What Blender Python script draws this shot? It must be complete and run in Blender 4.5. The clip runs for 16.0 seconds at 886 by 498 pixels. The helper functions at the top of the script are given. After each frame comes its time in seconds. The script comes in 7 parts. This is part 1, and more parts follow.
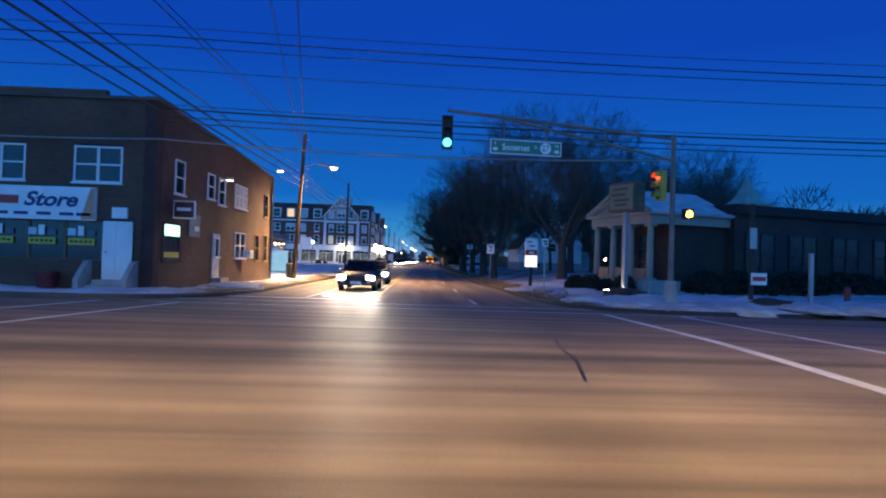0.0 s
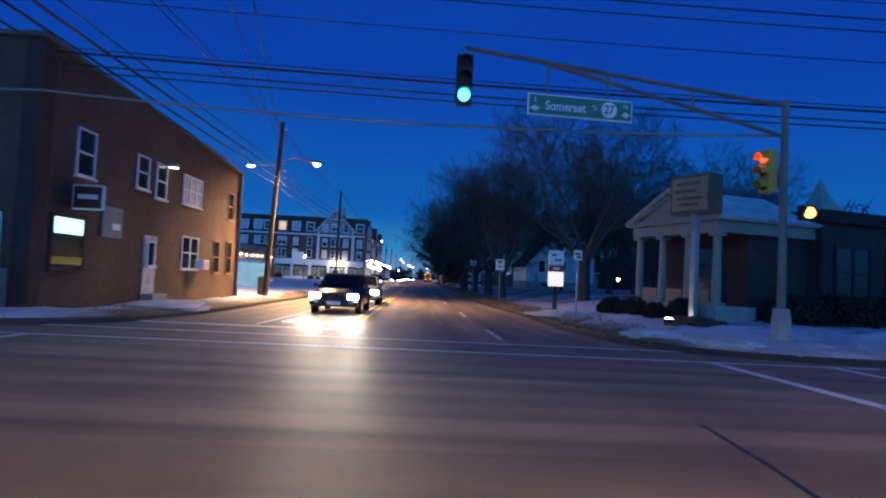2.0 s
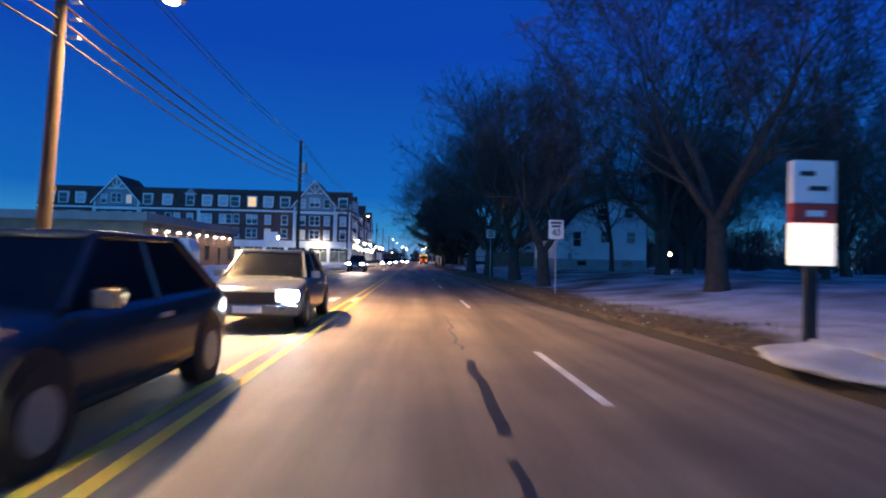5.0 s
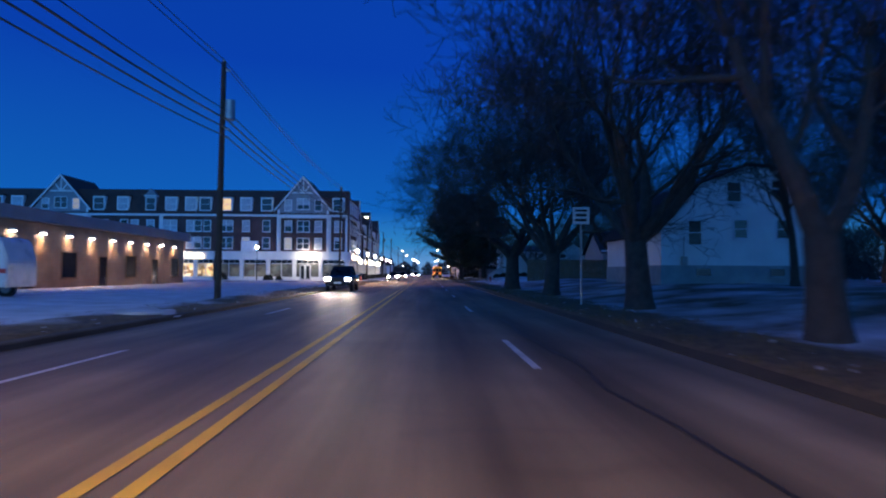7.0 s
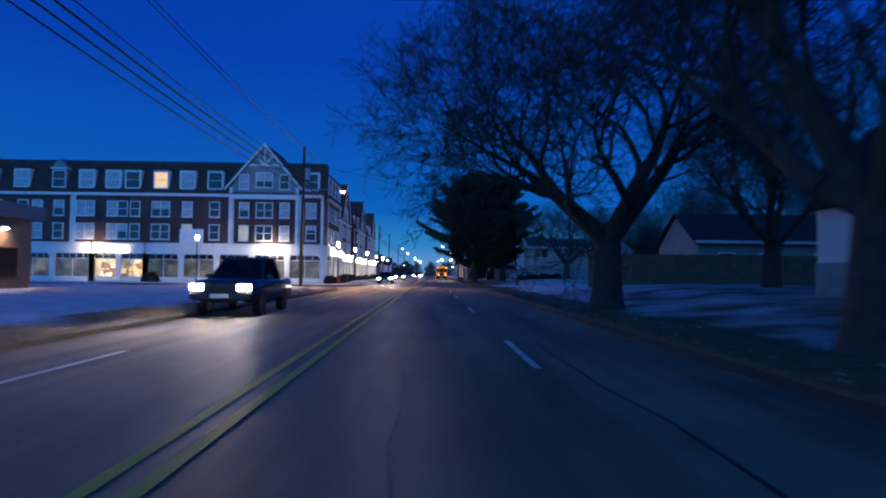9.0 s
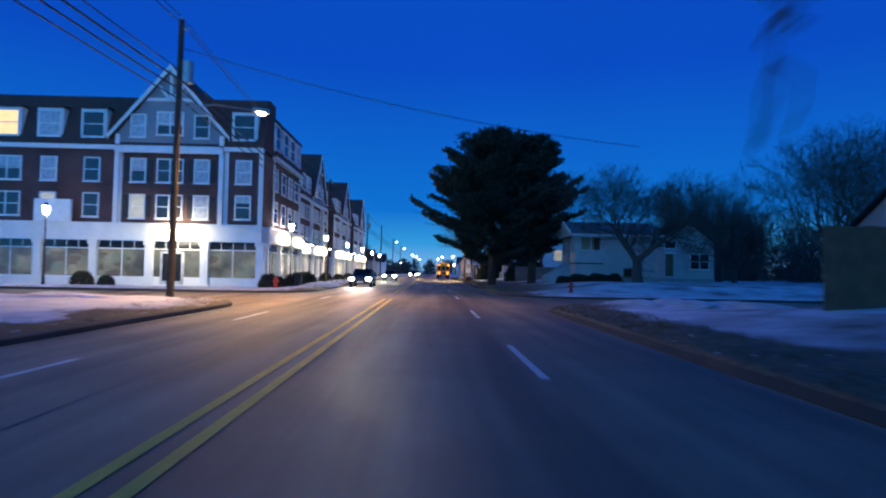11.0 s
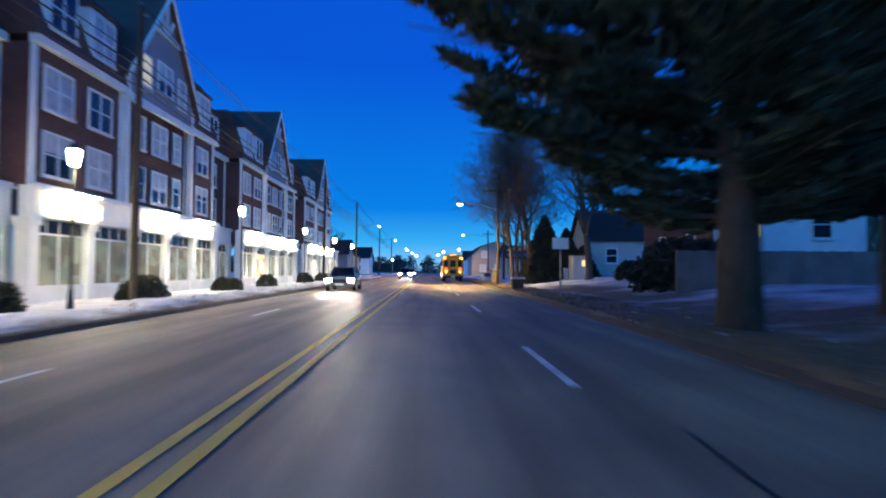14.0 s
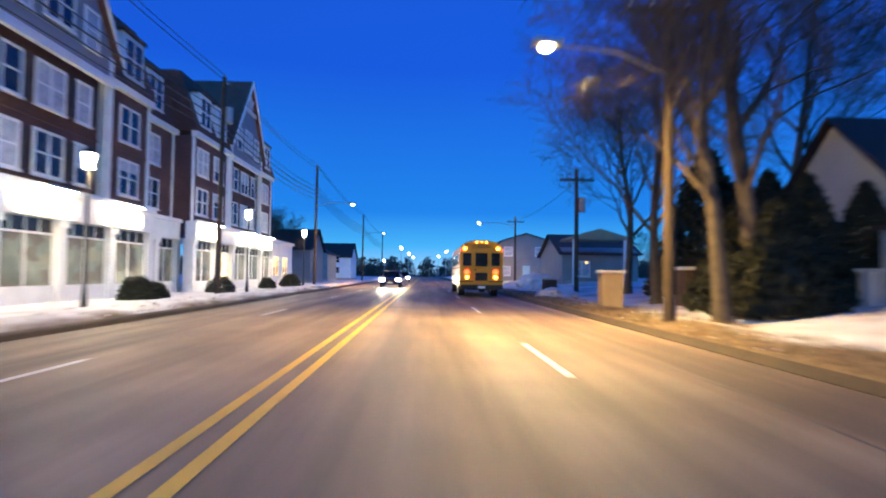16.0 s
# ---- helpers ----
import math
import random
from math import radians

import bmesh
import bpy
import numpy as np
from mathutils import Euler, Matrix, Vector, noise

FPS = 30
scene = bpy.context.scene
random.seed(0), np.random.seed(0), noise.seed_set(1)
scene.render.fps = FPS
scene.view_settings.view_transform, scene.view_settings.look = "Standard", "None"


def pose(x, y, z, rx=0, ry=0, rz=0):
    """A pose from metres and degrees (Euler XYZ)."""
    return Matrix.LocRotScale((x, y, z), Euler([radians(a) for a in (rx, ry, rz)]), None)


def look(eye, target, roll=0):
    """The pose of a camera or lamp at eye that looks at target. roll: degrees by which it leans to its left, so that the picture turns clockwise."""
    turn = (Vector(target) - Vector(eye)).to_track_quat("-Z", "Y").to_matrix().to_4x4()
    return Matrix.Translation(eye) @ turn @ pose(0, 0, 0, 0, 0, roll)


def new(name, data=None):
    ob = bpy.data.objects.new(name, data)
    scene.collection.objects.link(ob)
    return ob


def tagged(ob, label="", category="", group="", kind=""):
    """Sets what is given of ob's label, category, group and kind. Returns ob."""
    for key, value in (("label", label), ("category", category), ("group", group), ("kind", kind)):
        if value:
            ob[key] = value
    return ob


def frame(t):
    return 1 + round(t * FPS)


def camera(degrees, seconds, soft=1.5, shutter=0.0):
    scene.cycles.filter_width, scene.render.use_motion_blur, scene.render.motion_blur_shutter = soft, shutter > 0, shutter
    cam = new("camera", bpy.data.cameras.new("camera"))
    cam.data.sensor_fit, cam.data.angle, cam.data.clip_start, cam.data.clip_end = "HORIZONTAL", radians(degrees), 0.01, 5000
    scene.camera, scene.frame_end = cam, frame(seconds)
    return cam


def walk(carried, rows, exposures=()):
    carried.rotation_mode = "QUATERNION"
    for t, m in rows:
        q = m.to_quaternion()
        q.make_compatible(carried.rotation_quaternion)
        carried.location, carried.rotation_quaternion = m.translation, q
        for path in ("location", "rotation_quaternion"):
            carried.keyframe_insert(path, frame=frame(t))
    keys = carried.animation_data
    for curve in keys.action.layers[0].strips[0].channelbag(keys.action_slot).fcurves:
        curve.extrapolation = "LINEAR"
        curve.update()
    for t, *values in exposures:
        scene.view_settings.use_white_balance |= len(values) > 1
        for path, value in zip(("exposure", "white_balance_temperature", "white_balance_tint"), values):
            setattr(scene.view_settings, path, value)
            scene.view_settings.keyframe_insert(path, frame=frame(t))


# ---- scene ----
cam = camera(72.0, 16.0, soft=2.0, shutter=0.5)
PATH = [
    (0, (0.262, 1.33, 1.637), (0.328, 3.328, 1.674), 1.8),
    (0.5, (0.206, 2.44, 1.645), (0.273, 4.438, 1.693), 2.0),
    (1, (0.197, 4.176, 1.563), (0.265, 6.175, 1.61), 2.1),
    (1.5, (0.21, 6.412, 1.511), (0.277, 8.411, 1.553), 2.3),
    (2, (0.188, 8.29, 1.51), (0.259, 10.287, 1.607), 2.7),
    (2.5, (0.223, 11.247, 1.609), (0.321, 13.241, 1.723), 2.7),
    (3, (0.197, 14.105, 1.501), (0.316, 16.099, 1.597), 2.6),
    (3.5, (0.176, 17.408, 1.337), (0.307, 19.404, 1.36), 2.6),
    (4, (0.288, 20.269, 1.36), (0.411, 22.265, 1.372), 2.4),
    (6.5, (0.094, 43.851, 1.321), (0.155, 45.848, 1.405), -0.1),
    (7, (0.083, 50.036, 1.233), (0.136, 52.034, 1.312), 0.3),
    (7.5, (0.036, 55.752, 1.35), (0.086, 57.75, 1.426), 0.3),
    (8, (0.071, 60.922, 1.226), (0.124, 62.919, 1.307), 0.6),
    (8.5, (0.059, 67.358, 1.246), (0.109, 69.356, 1.33), 0.5),
    (9, (0.075, 74.173, 1.247), (0.118, 76.171, 1.328), 0.6),
    (11.5, (0.098, 107.017, 1.264), (0.145, 109.015, 1.34), 1.1),
    (12, (0.048, 115.778, 1.201), (0.09, 117.776, 1.282), 0.9),
    (12.5, (-0.088, 124.622, 1.255), (-0.039, 126.62, 1.334), 1.3),
    (13, (-0.013, 131.515, 1.268), (0.031, 133.513, 1.349), 1.1),
    (13.5, (-0.085, 139.201, 1.221), (-0.036, 141.199, 1.294), 1.6),
    (14, (-0.057, 147.059, 1.225), (-0.004, 149.057, 1.295), 0.3),
    (14.5, (-0.15, 157.243, 1.214), (-0.086, 159.241, 1.288), 0.7),
    (15, (-0.197, 164.935, 1.187), (-0.134, 166.933, 1.265), 0.9),
    (15.5, (-0.191, 172.499, 1.196), (-0.128, 174.497, 1.275), 1.0),
    (16, (-0.202, 182.923, 1.174), (-0.144, 184.92, 1.257), 0.7),
]
EXPOSURES = [(0.0, 0.12, 7000, 14), (1.0, 0.0, 7000, 14), (2.0, -0.1, 7000, 15), (3.5, 0.02, 7000, 13), (4.0, 0.10, 7100, 12), (6.5, -0.02, 7000, 15), (7.0, -0.08, 6700, 19), (9.0, -0.06, 6600, 18), (11.3, 0.52, 7000, 7), (12.5, 0.84, 7100, 2), (14.5, 0.78, 7050, 2), (15.2, 0.85, 7150, 4), (16.0, 0.93, 7600, 9)]
walk(cam, [(t, look(eye, target, roll)) for t, eye, target, roll in PATH], EXPOSURES)

# ==== place ====
# ==== world and light ====
world = bpy.data.worlds.new("dusk_sky")
world.use_nodes = True
scene.world = world
wn, wl = world.node_tree.nodes, world.node_tree.links
w_tc = wn.new("ShaderNodeTexCoord")
w_sep = wn.new("ShaderNodeSeparateXYZ")
w_ramp = wn.new("ShaderNodeValToRGB")
w_noise = wn.new("ShaderNodeTexNoise")
w_noise.inputs["Scale"].default_value = 1.6
w_mix = wn.new("ShaderNodeMixRGB")
w_mix.blend_type = "MULTIPLY"
w_mix.inputs[0].default_value = 0.22
wl.new(w_tc.outputs["Generated"], w_sep.inputs[0])
wl.new(w_sep.outputs["Z"], w_ramp.inputs[0])
wl.new(w_tc.outputs["Generated"], w_noise.inputs["Vector"])
e = w_ramp.color_ramp.elements
e[0].position, e[0].color = 0.0, (0.150, 0.340, 0.64, 1)
k = e.new(0.045)
k.color = (0.020, 0.235, 0.56, 1)
e[-1].position, e[-1].color = 1.0, (0.0, 0.034, 0.25, 1)
k = e.new(0.10)
k.color = (0.0, 0.122, 0.50, 1)
k = e.new(0.32)
k.color = (0.0, 0.052, 0.42, 1)
wl.new(w_ramp.outputs[0], w_mix.inputs[1])
wl.new(w_noise.outputs["Fac"], w_mix.inputs[2])
# afterglow of the sunset behind the start of the walk, fading upwards and to the sides
w_dot = wn.new("ShaderNodeVectorMath")
w_dot.operation = "DOT_PRODUCT"
w_dot.inputs[1].default_value = (-0.26, -0.95, 0.12)
wl.new(w_tc.outputs["Generated"], w_dot.inputs[0])
w_side, w_high, w_glow = wn.new("ShaderNodeMapRange"), wn.new("ShaderNodeMapRange"), wn.new("ShaderNodeMath")
w_side.interpolation_type = "SMOOTHSTEP"
w_side.inputs[1].default_value, w_side.inputs[2].default_value = -0.10, 1.0
wl.new(w_dot.outputs["Value"], w_side.inputs[0])
w_high.interpolation_type = "SMOOTHSTEP"
w_high.inputs[1].default_value, w_high.inputs[2].default_value, w_high.inputs[3].default_value, w_high.inputs[4].default_value = 0.0, 0.9, 1.0, 0.15
wl.new(w_sep.outputs["Z"], w_high.inputs[0])
w_glow.operation = "MULTIPLY"
wl.new(w_side.outputs[0], w_glow.inputs[0])
wl.new(w_high.outputs[0], w_glow.inputs[1])
w_add = wn.new("ShaderNodeMixRGB")
w_add.blend_type = "ADD"
w_add.inputs[2].default_value = (0.05, 0.42, 1.08, 1)
wl.new(w_glow.outputs[0], w_add.inputs[0])
wl.new(w_mix.outputs[0], w_add.inputs[1])
wl.new(w_add.outputs[0], wn["Background"].inputs[0])
wn["Background"].inputs[1].default_value = 1.15


def lamp(name, kind, place, power, colour, size=0.2, target=None, cone=80, blend=0.6):
    data = bpy.data.lights.new(name, kind)
    data.energy, data.color = power, colour
    if kind == "AREA":
        data.size = size
    else:
        data.shadow_soft_size = size
    if kind == "SPOT":
        data.spot_size, data.spot_blend = radians(cone), blend
    ob = new(name, data)
    ob.matrix_world = look(place, target) if target else pose(*place)
    return ob


SODIUM, WARM, COOL = (1.0, 0.60, 0.22), (1.0, 0.80, 0.52), (0.92, 0.96, 1.0)

# ==== materials ====


def mat(name, a, b=None, rough=0.6, metal=0.0, scale=2.0, fine=45.0, bump=0.15, glow=None, strength=0.0, spec=0.5):
    """A surface with two scales of colour variation, fine relief and uneven gloss."""
    m = bpy.data.materials.new(name)
    m.use_nodes = True
    n, l = m.node_tree.nodes, m.node_tree.links
    bs = n["Principled BSDF"]
    b = b or tuple(c * 0.72 for c in a)
    tc = n.new("ShaderNodeTexCoord")
    big, small = n.new("ShaderNodeTexNoise"), n.new("ShaderNodeTexNoise")
    big.inputs["Scale"].default_value, big.inputs["Detail"].default_value = scale, 5
    small.inputs["Scale"].default_value, small.inputs["Detail"].default_value = fine, 3
    l.new(tc.outputs["Object"], big.inputs["Vector"])
    l.new(tc.outputs["Object"], small.inputs["Vector"])
    add = n.new("ShaderNodeMath")
    add.operation = "MULTIPLY_ADD"
    add.inputs[1].default_value = 0.35
    l.new(small.outputs["Fac"], add.inputs[0])
    l.new(big.outputs["Fac"], add.inputs[2])
    ramp = n.new("ShaderNodeValToRGB")
    ramp.color_ramp.elements[0].position, ramp.color_ramp.elements[0].color = 0.45, (*b, 1)
    ramp.color_ramp.elements[1].position, ramp.color_ramp.elements[1].color = 0.85, (*a, 1)
    l.new(add.outputs[0], ramp.inputs[0])
    l.new(ramp.outputs[0], bs.inputs["Base Color"])
    bs.inputs["Metallic"].default_value = metal
    bs.inputs["Specular IOR Level"].default_value = spec
    rr = n.new("ShaderNodeMapRange")
    rr.inputs[3].default_value, rr.inputs[4].default_value = max(0.02, rough - 0.12), min(1, rough + 0.12)
    l.new(big.outputs["Fac"], rr.inputs[0])
    l.new(rr.outputs[0], bs.inputs["Roughness"])
    if bump:
        bp = n.new("ShaderNodeBump")
        bp.inputs["Strength"].default_value, bp.inputs["Distance"].default_value = bump, 0.02
        l.new(small.outputs["Fac"], bp.inputs["Height"])
        l.new(bp.outputs[0], bs.inputs["Normal"])
    if glow:
        bs.inputs["Emission Color"].default_value = (*glow, 1)
        bs.inputs["Emission Strength"].default_value = strength
    return m


def brick_mat(name, a, b, mortar, course=0.075, length=0.21, axis="XZ"):
    """Fine brickwork for walls, laid out on the given two world axes."""
    m = mat(name, a, b, rough=0.85)
    n, l = m.node_tree.nodes, m.node_tree.links
    bs = n["Principled BSDF"]
    tc = n.new("ShaderNodeTexCoord")
    sep, com = n.new("ShaderNodeSeparateXYZ"), n.new("ShaderNodeCombineXYZ")
    add = n.new("ShaderNodeMath")
    l.new(tc.outputs["Object"], sep.inputs[0])
    l.new(sep.outputs["X"], add.inputs[0])
    l.new(sep.outputs["Y"], add.inputs[1])
    l.new(add.outputs[0], com.inputs["X"])
    l.new(sep.outputs["Z"], com.inputs["Y"])
    br = n.new("ShaderNodeTexBrick")
    br.inputs["Scale"].default_value = 1.0
    br.inputs["Brick Width"].default_value, br.inputs["Row Height"].default_value = length, course
    br.inputs["Mortar Size"].default_value = 0.008
    br.inputs["Color1"].default_value, br.inputs["Color2"].default_value, br.inputs["Mortar"].default_value = (*a, 1), (*b, 1), (*mortar, 1)
    l.new(com.outputs[0], br.inputs["Vector"])
    st = n.new("ShaderNodeTexNoise")
    st.inputs["Scale"].default_value, st.inputs["Detail"].default_value = 0.45, 6
    l.new(tc.outputs["Object"], st.inputs["Vector"])
    rp = n.new("ShaderNodeMapRange")
    rp.inputs[1].default_value, rp.inputs[2].default_value, rp.inputs[3].default_value, rp.inputs[4].default_value = 0.3, 0.7, 0.6, 1.15
    l.new(st.outputs["Fac"], rp.inputs[0])
    mx = n.new("ShaderNodeMixRGB")
    mx.blend_type = "MULTIPLY"
    mx.inputs[0].default_value = 1
    l.new(br.outputs["Color"], mx.inputs[1])
    l.new(rp.outputs[0], mx.inputs[2])
    l.new(mx.outputs[0], bs.inputs["Base Color"])
    bp = n.new("ShaderNodeBump")
    bp.inputs["Strength"].default_value, bp.inputs["Distance"].default_value = 0.5, 0.01
    bp.invert = True
    l.new(br.outputs["Fac"], bp.inputs["Height"])
    l.new(bp.outputs[0], bs.inputs["Normal"])
    return m


def siding_mat(name, a, b, pitch=0.12):
    """Painted clapboard: a saw-tooth relief every pitch metres of height."""
    m = mat(name, a, b, rough=0.55, scale=0.8)
    n, l = m.node_tree.nodes, m.node_tree.links
    tc, sep = n.new("ShaderNodeTexCoord"), n.new("ShaderNodeSeparateXYZ")
    dv, fr = n.new("ShaderNodeMath"), n.new("ShaderNodeMath")
    dv.operation, fr.operation = "DIVIDE", "FRACT"
    dv.inputs[1].default_value = pitch
    l.new(tc.outputs["Object"], sep.inputs[0])
    l.new(sep.outputs["Z"], dv.inputs[0])
    l.new(dv.outputs[0], fr.inputs[0])
    bp = n.new("ShaderNodeBump")
    bp.inputs["Strength"].default_value, bp.inputs["Distance"].default_value = 0.6, 0.015
    bp.invert = True
    l.new(fr.outputs[0], bp.inputs["Height"])
    l.new(bp.outputs[0], n["Principled BSDF"].inputs["Normal"])
    return m


def shop_mat(name, dark, colours, strength, size=1.1):
    """Shop glass before a lit room: patches of goods and walls, dim and bright, seen behind it."""
    m = mat(name, dark, tuple(c * 0.6 for c in dark), rough=0.18, bump=0, spec=0.6)
    n, l = m.node_tree.nodes, m.node_tree.links
    bs = n["Principled BSDF"]
    tc, mp, vo, nz = n.new("ShaderNodeTexCoord"), n.new("ShaderNodeMapping"), n.new("ShaderNodeTexVoronoi"), n.new("ShaderNodeTexNoise")
    mp.inputs["Scale"].default_value = (size, size, size * 1.7)
    vo.distance = "CHEBYCHEV"
    vo.inputs["Scale"].default_value = 1.0
    nz.inputs["Scale"].default_value, nz.inputs["Detail"].default_value = 0.55, 4
    l.new(tc.outputs["Object"], mp.inputs[0])
    l.new(mp.outputs[0], vo.inputs["Vector"])
    l.new(tc.outputs["Object"], nz.inputs["Vector"])
    sp = n.new("ShaderNodeSeparateColor")
    l.new(vo.outputs["Color"], sp.inputs[0])
    ramp = n.new("ShaderNodeValToRGB")
    ramp.color_ramp.interpolation = "CONSTANT"
    ramp.color_ramp.elements[0].position, ramp.color_ramp.elements[0].color = 0.0, (*colours[0], 1)
    ramp.color_ramp.elements[1].position, ramp.color_ramp.elements[1].color = 1.0 / len(colours), (*colours[1], 1)
    for i, c in enumerate(colours[2:], 2):
        k = ramp.color_ramp.elements.new(i / len(colours))
        k.color = (*c, 1)
    l.new(sp.outputs[0], ramp.inputs[0])
    rg = n.new("ShaderNodeMapRange")
    rg.inputs[1].default_value, rg.inputs[2].default_value, rg.inputs[3].default_value, rg.inputs[4].default_value = 0.35, 0.68, 0.15 * strength, strength
    l.new(nz.outputs["Fac"], rg.inputs[0])
    l.new(ramp.outputs[0], bs.inputs["Emission Color"])
    l.new(rg.outputs[0], bs.inputs["Emission Strength"])
    return m


def glow_mat(name, colour, strength):
    return mat(name, colour, colour, rough=0.4, bump=0, glow=colour, strength=strength)


